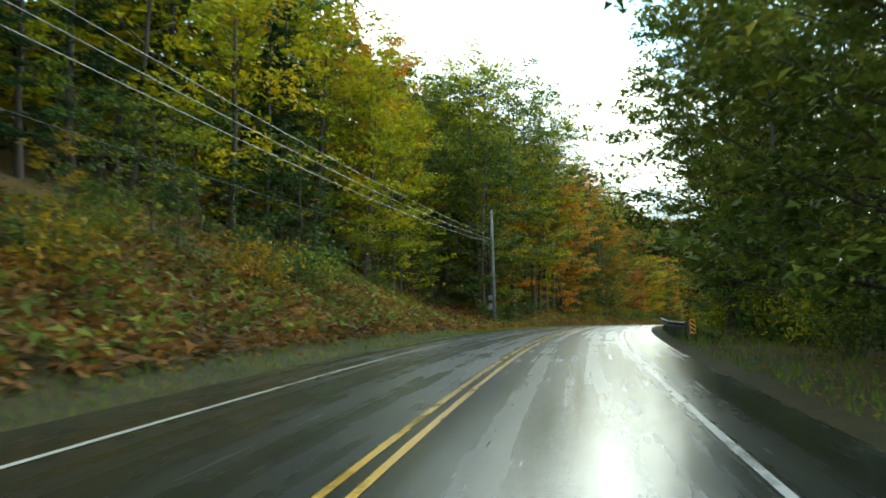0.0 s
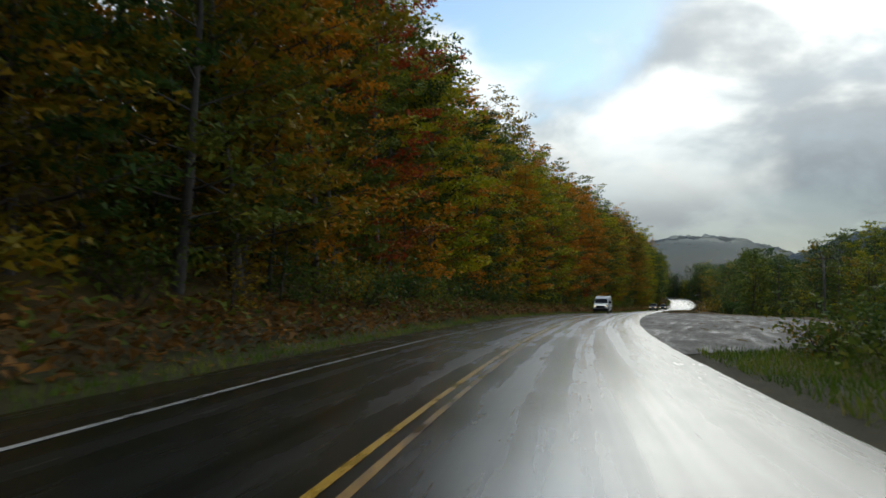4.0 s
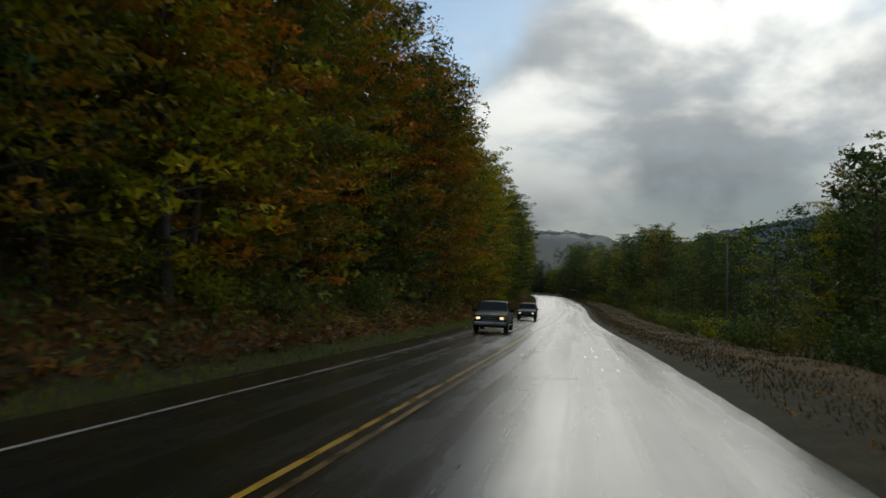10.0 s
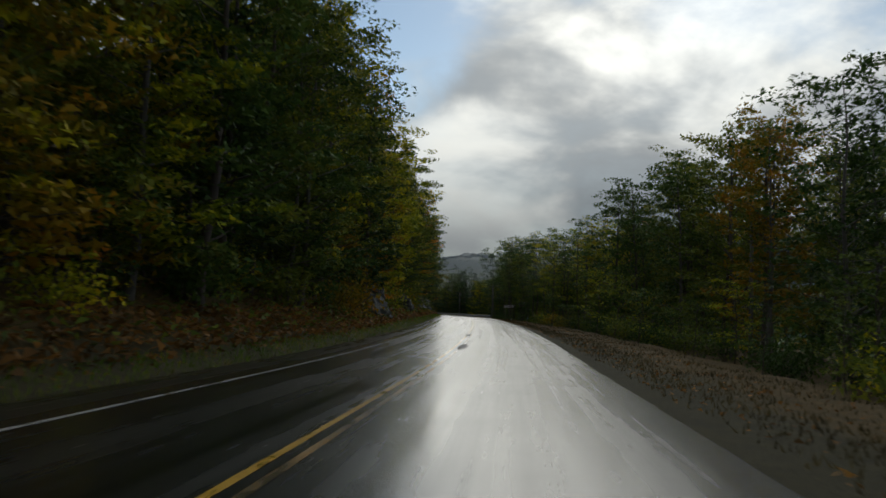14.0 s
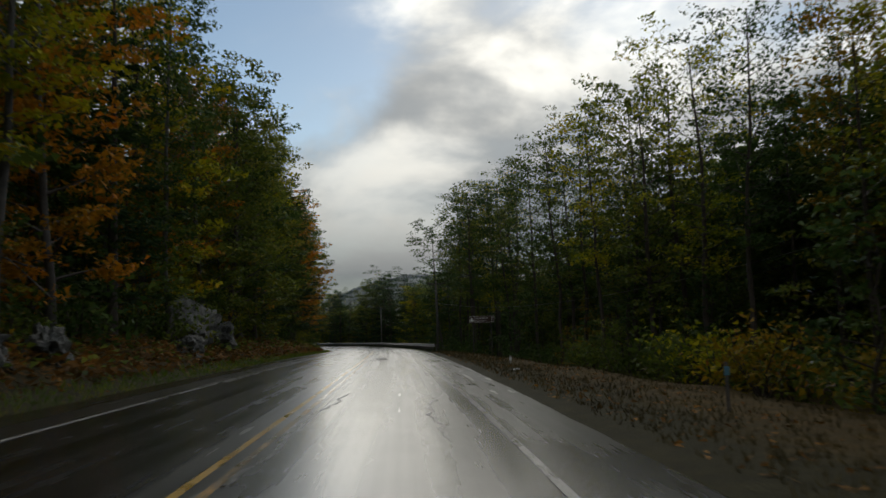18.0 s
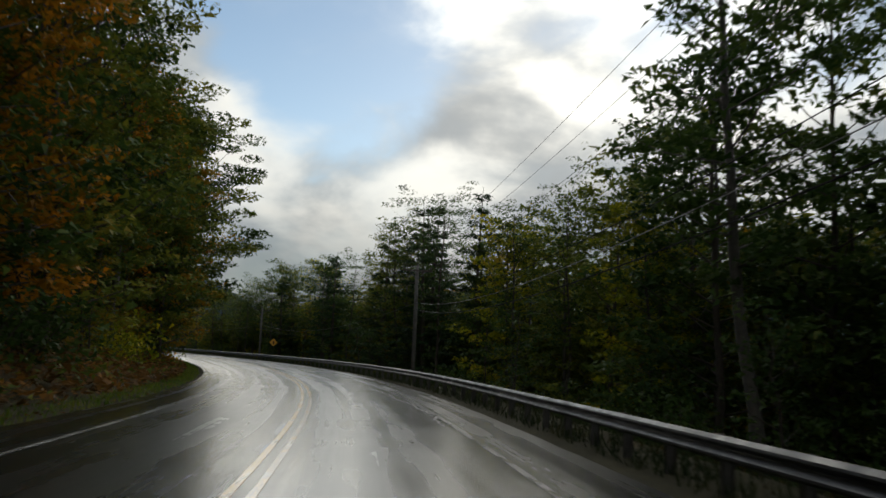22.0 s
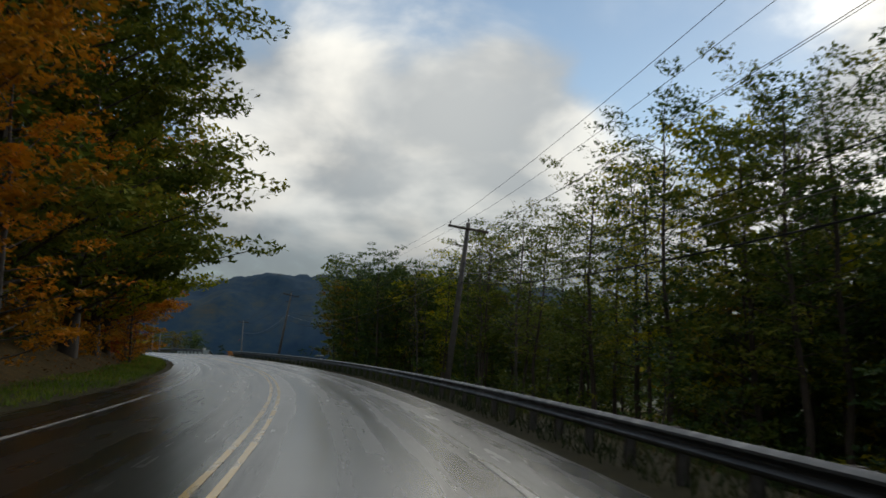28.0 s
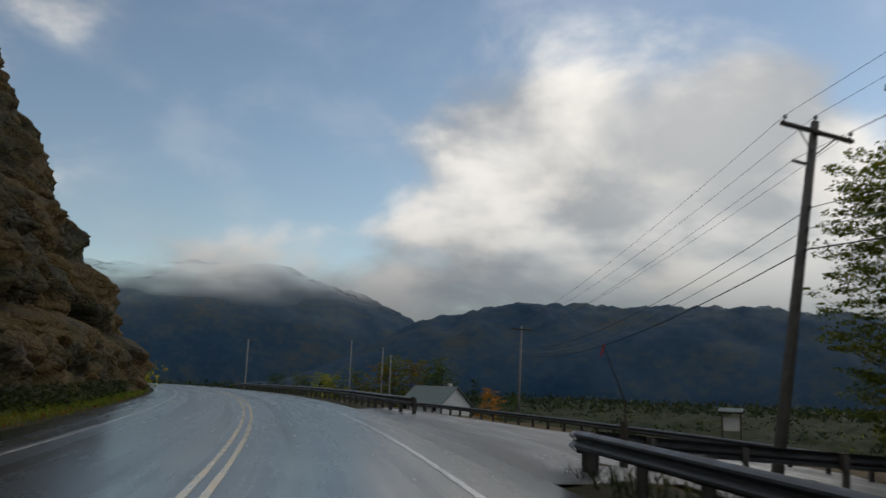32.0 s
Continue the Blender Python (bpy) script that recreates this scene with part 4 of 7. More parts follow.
def shrub(seed, H=2.2, R=1.3, n=420, size=0.26):
    rs = np.random.RandomState(seed)
    wood = Geo()
    C = []
    for k in range(9):
        w = k * 2.4 + rs.normal() * 0.4
        q = limb(wood, (rs.normal() * 0.1, rs.normal() * 0.1, -0.1), (math.cos(w) * 0.55, math.sin(w) * 0.55, 1.0), H * rs.uniform(0.6, 1.05), 0.03, rs, 3, 0.1)
        Q = np.array([tuple(x) for x in q])
        m_ = n // 9
        fr = rs.uniform(0.3, 1.0, m_) * 2.99
        i = fr.astype(int)
        C.append(Q[i] * (1 - (fr - i))[:, None] + Q[i + 1] * (fr - i)[:, None] + rs.normal(size=(m_, 3)) * np.array([0.38, 0.38, 0.24]) * R / 1.3)
    C = np.concatenate(C)
    C[:, 2] = np.maximum(C[:, 2], 0.03)
    return wood, leaf_cards(C, size, rs)


class Kind:
    """One grown form, shared by all trees that take it."""

    def __init__(self, name, made, height, bark, words):
        wood, cards = made
        self.name, self.height, self.words = name, height, words
        self.wood = wood.mesh(name + "_trunk", bark, True)
        self.crown = cards_mesh(name + "_crown", cards, LEAF["green"])


KINDS = {
    "maple": [Kind("maple_tree", broadleaf(1, 16, 4.6, 0.05, 38, 54, 0.235, 0.38), 16, BARK, "bushy roadside maple"),
              Kind("maple_tree", broadleaf(2, 15, 4.2, 0.04, 36, 54, 0.23, 0.42), 15, BARK, "low-branched maple"),
              Kind("maple_tree", broadleaf(3, 18, 5.0, 0.08, 40, 54, 0.24, 0.45), 18, BARK_GREY, "spreading maple")],
    "maple_back": [Kind("maple_tree", broadleaf(1, 16, 4.6, 0.05, 34, 34, 0.29, 0.38), 16, BARK, "bushy maple"),
                   Kind("maple_tree", broadleaf(3, 18, 5.0, 0.08, 36, 34, 0.29, 0.45), 18, BARK_GREY, "spreading maple")],
    "understorey": [Kind("young_maple", broadleaf(31, 8, 3.1, 0.03, 26, 32, 0.22, 0.36, 0.08, 0.02, 0.8), 8, BARK, "bushy young maple"),
                    Kind("young_maple", broadleaf(32, 7, 2.9, 0.02, 24, 32, 0.22, 0.42, 0.07, -0.02, 0.8), 7, BARK, "low young maple")],
    "great": [Kind("oak_tree", broadleaf(19, 17, 8.0, 0.10, 74, 118, 0.26, 0.45, 0.32, 0.0, 1.2), 17, BARK, "great spreading oak"),
              Kind("oak_tree", broadleaf(20, 17, 7.4, 0.10, 70, 118, 0.26, 0.45, 0.30, 0.02, 1.2), 17, BARK, "great broad oak")],
    "overhang": [Kind("oak_tree", broadleaf(22, 14, 5.4, 0.40, 44, 46, 0.25, 0.4, 0.2, 0.03, 0.8), 14, BARK, "oak leaning out over the rock")],
    "oak": [Kind("oak_tree", broadleaf(4, 20, 4.8, 0.22, 34, 38, 0.27, 0.55, 0.22), 20, BARK, "tall oak"),
            Kind("oak_tree", broadleaf(5, 21, 4.4, 0.28, 34, 38, 0.27, 0.6, 0.20), 21, BARK_GREY, "tall straight oak")],
    "ash": [Kind("ash_tree", broadleaf(6, 20, 3.8, 0.36, 30, 36, 0.205, 0.6, 0.16, 0.05), 20, BARK, "tall thin-crowned ash"),
            Kind("ash_tree", broadleaf(7, 18, 3.4, 0.40, 28, 36, 0.205, 0.6, 0.15, -0.04), 18, BARK, "slender thin-crowned ash"),
            Kind("ash_tree", broadleaf(8, 21, 4.8, 0.34, 34, 36, 0.21, 0.6, 0.2, 0.07), 21, BARK, "open-crowned forked ash")],
    "bare": [Kind("birch_tree", broadleaf(9, 15, 2.8, 0.35, 40, 3, 0.16, 0.6, 0.11), 15, BARK_GREY, "almost leafless pale birch")],
    "pine": [Kind("pine_tree", conifer(10, 18, 3.8, 0.08, 16), 18, BARK, "dark layered hemlock"),
             Kind("pine_tree", conifer(11, 16, 3.1, 0.12, 14, 0.0), 16, BARK, "dark young white pine")],
    "far": [Kind("woodland_tree", broadleaf(12, 15, 4.8, 0.03, 22, 19, 0.53, 0.42, 0.18, 0.02, 1.2), 15, BARK, "woodland tree"),
            Kind("woodland_tree", broadleaf(13, 17, 4.5, 0.06, 22, 19, 0.53, 0.5, 0.18, 0.02, 1.2), 17, BARK, "woodland tree")],
    "sapling": [Kind("sapling", broadleaf(17, 5, 1.9, 0.06, 15, 16, 0.19, 0.45, 0.05, 0.02, 0.55), 5, BARK, "young leafy sapling"),
                Kind("sapling", broadleaf(18, 6, 2.2, 0.10, 16, 16, 0.19, 0.5, 0.05, -0.02, 0.6), 6, BARK, "slim young sapling")],
    "shrub": [Kind("shrub", shrub(14, 2.2, 1.5, 620, 0.16), 2.2, BARK, "low roadside shrub"), Kind("shrub", shrub(15, 1.8, 1.8, 600, 0.155), 1.8, BARK, "spreading bramble bush"),
              Kind("shrub", shrub(16, 3.0, 1.6, 680, 0.165), 3.0, BARK, "tall leafy bush")],
}
TINT = {"green": "green leaves", "olive": "yellowing leaves", "yellow": "yellow leaves", "orange": "orange leaves", "rust": "russet leaves",
        "red": "red leaves", "pine": "dark green needles", "bare": "a few dry leaves"}
WHERE = {-1: "on the bank", 1: "below the road"}
dice = random.Random(7)


def grow(kind, tint, s, u, height=None, group=""):
    k = dice.choice(KINDS[kind])
    sc = (height or k.height * dice.uniform(0.85, 1.1)) / k.height
    p = at(s, u, -0.05, True)
    wide = sc * dice.uniform(0.9, 1.12)
    m = Matrix.Translation(p) @ Euler((dice.gauss(0, 0.025), dice.gauss(0, 0.025), dice.uniform(0, 6.28))).to_matrix().to_4x4()
    t = tagged(place(new(k.name), m), k.words + " with " + TINT[tint] + " " + WHERE[1 if u > 0 else -1], "shrub" if kind == "shrub" else "sapling" if kind == "sapling" else "tree", group)
    t.scale = (wide, wide, sc)
    w = part("stem" if kind in ("shrub", "sapling", "understorey") else "trunk", k.wood, None, t)
    if kind in ("shrub", "sapling", "understorey"):
        tagged(w, kind="stuff")
    c = part("crown", k.crown, None, t)
    c.material_slots[0].link = "OBJECT"
    c.material_slots[0].material = LEAF[tint]
    return t


def pick(weights):
    names = list(weights)
    return dice.choices(names, [weights[n] for n in names])[0]


# trees left out so poles and signs show from the camera: s from and to, u from and to
VIEW_GAPS = [(356, 387, 14.0, 23.0), (46, 76, -13.0, -7.5), (560, 576, 6.0, 13.5), (784, 794, 7.0, 12.0), (855, 900, 5.0, 22.0), (124, 137, 11.5, 18.0), (214, 226, 22.0, 28.0)]


def wood_row(s0, s1, u0, u1, gap, kinds, tints, h=None, group="", lane=0.3):
    """Trees along a stretch, one about every gap metres, between two offsets."""
    s = s0
    while s < s1:
        kd = pick(kinds)
        tn = "pine" if kd == "pine" else "bare" if kd == "bare" else pick(tints)
        hh = dice.uniform(*h) if h else None
        if kd == "shrub" and hh:
            hh = min(hh, 2.8)
        elif kd == "sapling" and hh:
            hh = max(hh, 3.2)
        ps, pu = s + dice.uniform(-lane, lane) * gap, dice.uniform(u0, u1)
        if not any(c0 < ps < c1 and d0 < pu < d1 for c0, c1, d0, d1 in VIEW_GAPS):
            grow("maple_back" if kd == "maple" and (u0 >= 14 or u1 <= -15) else kd, tn, ps, pu, hh, group)
        s += gap * dice.uniform(0.75, 1.25)


def far_wood(s0, s1, u0, u1, gap, tints, h, label):
    """The hinder rows of a wood, too many and too hidden to tell apart, as one mesh of real trees."""
    names = list(tints)
    V, F, M, base = [], [], [], 0
    s = s0
    while s < s1:
        k = dice.choice(KINDS["far"])
        tint = 1 + names.index(pick(tints))
        height = dice.uniform(*h)
        sc = height / k.height
        wide = sc * dice.uniform(0.95, 1.2)
        p = at(s + dice.uniform(-0.3, 0.3) * gap, dice.uniform(u0, u1), -0.05, True)
        turn = dice.uniform(0, 6.28)
        ca, sa = math.cos(turn), math.sin(turn)
        for me, mi in ((k.wood, 0), (k.crown, tint)):
            co = np.empty(len(me.vertices) * 3, np.float32)
            me.vertices.foreach_get("co", co)
            co = co.reshape(-1, 3)
            q = np.stack([(co[:, 0] * ca - co[:, 1] * sa) * wide + p.x, (co[:, 0] * sa + co[:, 1] * ca) * wide + p.y, co[:, 2] * sc + p.z], 1)
            me.calc_loop_triangles()
            tri = np.empty(len(me.loop_triangles) * 3, np.int32)
            me.loop_triangles.foreach_get("vertices", tri)
            V.append(q); F.append(tri.reshape(-1, 3) + base); M.append(np.full(len(tri) // 3, mi, np.int32))
            base += len(q)
        s += gap * dice.uniform(0.75, 1.25)
    me = quick_mesh("woodland", np.concatenate(V), np.concatenate(F), BARK)
    for n in names:
        me.materials.append(LEAF[n])
    me.polygons.foreach_set("material_index", np.concatenate(M))
    return tagged(new("woodland", me), label, "woodland", kind="stuff")


MIXED = {"green": 4, "olive": 4, "yellow": 2, "orange": 0.8, "rust": 1}
AUTUMN = {"green": 1.2, "olive": 3.6, "yellow": 3.2, "orange": 3.2, "rust": 4.0, "red": 0.6}
RUSSET = {"green": 0.5, "olive": 3.2, "yellow": 3.4, "orange": 2.6, "rust": 3}
GREENER = {"green": 5, "olive": 3, "yellow": 0.8, "rust": 0.6}
GOLD = {"green": 2, "olive": 4.5, "yellow": 6, "orange": 0.7}
GLADE = {"green": 2.5, "olive": 4, "yellow": 1.5}
LG, RG = "trees on the bank", "trees on the valley side"
BL, BR = "brush on the bank", "brush on the valley side"

# the bank, first stretch: open brushy slope, then trees
wood_row(-6, 84, -20, -15.5, 3.8, {"maple": 3.4, "pine": 0.8, "oak": 3}, {"green": 1.5, "olive": 3, "yellow": 10}, (14, 19), LG)
wood_row(-8, 72, -28, -21, 5.0, {"oak": 4, "ash": 1}, {"olive": 3, "yellow": 6}, (21, 25), LG)
wood_row(77, 122, -13.5, -10.0, 3.0, {"maple": 5, "oak": 0.6}, RUSSET, (13, 19), LG)
wood_row(70, 132, -24, -17, 5.2, {"oak": 4, "maple": 1}, RUSSET, (21, 26), LG)
wood_row(120, 270, -12.5, -9.7, 4.1, {"maple": 5, "oak": 1}, AUTUMN, (15.5, 20), LG)
wood_row(122, 340, -20, -14.5, 5.4, {"oak": 4, "maple": 1, "pine": 0.5}, AUTUMN, (21, 26), LG)
wood_row(270, 400, -12, -9.2, 4.0, {"maple": 5, "oak": 1}, AUTUMN, (16, 20), LG)
wood_row(400, 447, -12, -9.2, 4.0, {"maple": 5, "oak": 1, "pine": 0.6}, {"green": 4, "olive": 5, "yellow": 2}, (16, 20), LG)
wood_row(340, 500, -19, -14, 5.4, {"oak": 4, "pine": 0.8, "ash": 0.5}, AUTUMN, (21, 26), LG)
wood_row(447, 590, -11.5, -8.6, 4.0, {"maple": 4, "oak": 1, "pine": 0.8}, GOLD, (15.5, 20), LG)
wood_row(500, 672, -19, -13.5, 5.4, {"oak": 3, "maple": 1, "pine": 1}, MIXED, (18, 23), LG)
wood_row(590, 714, -11, -8.6, 4.1, {"maple": 4, "oak": 2}, {"green": 4, "olive": 3, "orange": 1.5, "rust": 1}, (15.5, 20), LG)
wood_row(672, 850, -22, -16, 5.0, {"oak": 3, "maple": 2}, MIXED, (15.5, 20), LG)
far_wood(-4, 150, -34, -25, 3.6, GOLD, (19, 25), "dense autumn woodland rising behind the bank")
far_wood(126, 700, -31, -24, 6.0, MIXED, (18, 24), "dense autumn woodland rising behind the bank")
# under-storey of the bank
wood_row(122, 716, -13.4, -9.8, 3.5, {"understorey": 1}, {"green": 1.5, "olive": 3, "yellow": 1.5, "orange": 2, "rust": 3}, (6, 10), LG)
# valley side
wood_row(12, 100, 10.5, 13.5, 3.6, {"maple": 4, "pine": 1, "ash": 2}, GLADE, (12, 18), RG)
wood_row(4, 108, 16, 24, 4.2, {"oak": 2, "far": 2, "pine": 1}, GREENER, (15, 20), RG)
wood_row(104, 320, 27, 35, 4.6, {"far": 1, "maple": 3}, {"green": 3, "olive": 4, "yellow": 1.2, "rust": 1.6}, (9.5, 12), RG)
far_wood(120, 330, 40, 52, 6.5, GREENER, (15, 19), "dense green and gold woodland on the valley side")
wood_row(250, 285, 18, 24, 4.2, {"maple": 3, "far": 1, "ash": 0.4}, {"green": 2, "olive": 4, "yellow": 3, "rust": 2}, (9, 11.5), RG)
wood_row(286, 345, 17, 23, 3.8, {"maple": 3, "far": 1, "ash": 0.4}, GREENER, (11.5, 15), RG)
wood_row(335, 425, 18, 23, 4.1, {"maple": 3, "oak": 1, "ash": 0.7}, GREENER, (10, 13.5), RG)
wood_row(425, 446, 18, 23, 3.6, {"maple": 3, "oak": 1, "ash": 0.7}, GREENER, (13, 15.5), RG)
wood_row(446, 500, 18, 23, 3.4, {"maple": 2, "oak": 2, "ash": 1}, GREENER, (15, 19), RG)
far_wood(320, 425, 27, 38, 4.8, GREENER, (12.5, 16), "dense green and gold woodland on the valley side")
far_wood(425, 545, 27, 38, 4.8, GREENER, (14, 17.5), "dense green and gold woodland on the valley side")
wood_row(492, 550, 15, 20, 4.0, {"ash": 3, "oak": 2, "maple": 1}, GREENER, (14, 17.5), RG)
wood_row(550, 593, 14, 19, 4.6, {"ash": 5, "oak": 0.6}, GREENER, (17, 21), RG)
far_wood(500, 630, 21, 30, 2.4, GREENER, (12, 16), "dense green and gold woodland on the valley side")
wood_row(593, 634, 12.5, 18, 5.4, {"ash": 4, "oak": 1, "maple": 1}, GREENER, (19, 24), RG)
wood_row(636, 658, 15, 18.5, 3.2, {"maple": 1, "ash": 3}, GREENER, (15.5, 18.8), RG)
wood_row(658, 674, 14.5, 19, 3.0, {"maple": 2, "ash": 2}, {"olive": 2, "yellow": 2, "green": 1}, (14, 16.5), RG)
wood_row(674, 692, 13.5, 18, 2.8, {"pine": 2, "ash": 3}, {"green": 5, "olive": 2}, (16, 19), RG)
wood_row(692, 742, 14.5, 19, 2.8, {"pine": 2, "ash": 3, "oak": 2}, {"green": 5, "olive": 2, "yellow": 1}, (16, 19.5), RG)
wood_row(742, 762, 16.5, 19.5, 2.6, {"ash": 3, "oak": 2, "maple": 1}, {"green": 4, "olive": 3, "yellow": 1}, (16.5, 19.5), RG)
wood_row(763, 782, 16, 19.5, 3.8, {"ash": 4, "maple": 1, "pine": 0.4}, {"green": 3, "olive": 3, "yellow": 1.5}, (13.5, 16.5), RG)
far_wood(585, 742, 17.5, 22, 2.4, GREENER, (6.5, 9.5), "dense green and gold woodland on the valley side")
far_wood(742, 800, 21.5, 25.5, 2.8, GREENER, (6, 9), "dense green and gold woodland on the valley side")
far_wood(620, 742, 20, 30, 1.9, GREENER, (12, 15), "dense green and gold woodland on the valley side")
far_wood(742, 790, 24, 33, 2.2, GREENER, (12, 15.5), "dense green and gold woodland on the valley side")
far_wood(640, 788, 19.5, 23, 1.9, GREENER, (7.5, 12), "dense green and gold woodland on the valley side")
far_wood(788, 834, 20, 30, 1.7, GLADE, (8, 11), "low green and gold woodland on the valley side")
far_wood(833, 864, 21, 32, 1.5, GREENER, (12, 15.5), "dense green and gold woodland on the valley side")
far_wood(600, 866, 34, 42, 7.5, GREENER, (10, 14), "dense green and gold woodland on the valley side")
wood_row(782, 832, 17, 22, 3.6, {"ash": 4, "bare": 0.8, "oak": 1.6, "maple": 0.4}, {"green": 2, "olive": 4, "yellow": 3}, (14, 17.5), RG)
wood_row(834, 858, 18, 22, 2.7, {"ash": 3, "oak": 3, "maple": 1}, {"green": 5, "olive": 2}, (14, 17), RG)
far_wood(728, 772, 20, 24, 1.7, GREENER, (8.5, 11.5), "dense green woodland on the valley side")
# undergrowth
wood_row(-8, 122, -15, -9.5, 1.9, {"shrub": 4, "sapling": 0.4}, {"green": 3, "olive": 3, "rust": 2, "yellow": 1}, (1.2, 2.6), BL)
wood_row(-8, 122, -17, -13, 4.2, {"sapling": 1}, {"green": 3, "olive": 3, "yellow": 2}, (4, 7), BL)
wood_row(122, 716, -10.4, -8.2, 3.7, {"shrub": 1.6, "sapling": 1}, {"green": 3, "olive": 3, "rust": 2, "yellow": 1}, (1.6, 4.5), BL)
wood_row(790, 838, -12, -9.5, 2.6, {"shrub": 1, "sapling": 1}, {"green": 2, "olive": 2, "rust": 2, "orange": 2, "red": 1}, (1.4, 4), BL)
wood_row(6, 108, 9.3, 12, 2.6, {"shrub": 1, "sapling": 1}, GLADE, (1.6, 5), BR)
wood_row(96, 140, 9.0, 17, 1.8, {"shrub": 3, "sapling": 0.6}, {"green": 3, "olive": 3, "rust": 1.5, "yellow": 1}, (1.2, 2.6), BR)
wood_row(108, 146, 8.6, 13, 1.5, {"shrub": 4, "sapling": 0.5}, {"green": 3, "olive": 2, "rust": 2}, (1.4, 2.4), BR)
wood_row(98, 142, 18, 27, 3.0, {"sapling": 1, "maple": 1}, GLADE, (4.5, 8), BR)
wood_row(104, 250, 24, 28, 5.0, {"sapling": 1}, GREENER, (4, 7), BR)
wood_row(238, 590, 12.5, 16.5, 2.6, {"shrub": 1.4, "sapling": 1}, GREENER, (2.2, 6.5), BR)
wood_row(490, 640, 17, 23, 3.6, {"sapling": 1}, GREENER, (4, 7.5), BR)
wood_row(590, 742, 10.5, 14.5, 2.6, {"shrub": 1.5, "sapling": 1}, {"green": 6, "olive": 1.2}, (2.5, 6.5), BR)
wood_row(742, 856, 11.5, 15.5, 2.2, {"shrub": 3, "sapling": 0.8}, {"green": 6, "olive": 1.2}, (1.8, 4.2), BR)
wood_row(752, 800, 13.0, 17, 7.0, {"ash": 4}, {"green": 4, "olive": 3}, (13, 16.5), RG)
wood_row(815, 834, 19, 24, 4.2, {"maple": 2, "oak": 2}, {"green": 4, "olive": 3}, (12.5, 15.5), RG)
wood_row(836, 854, 21, 25, 4.2, {"maple": 2, "oak": 2}, {"green": 4, "olive": 3}, (12, 14), RG)
wood_row(834, 864, 17.5, 24, 1.5, {"shrub": 1, "sapling": 3}, {"green": 5, "olive": 1.5}, (2.5, 6.0), BR)
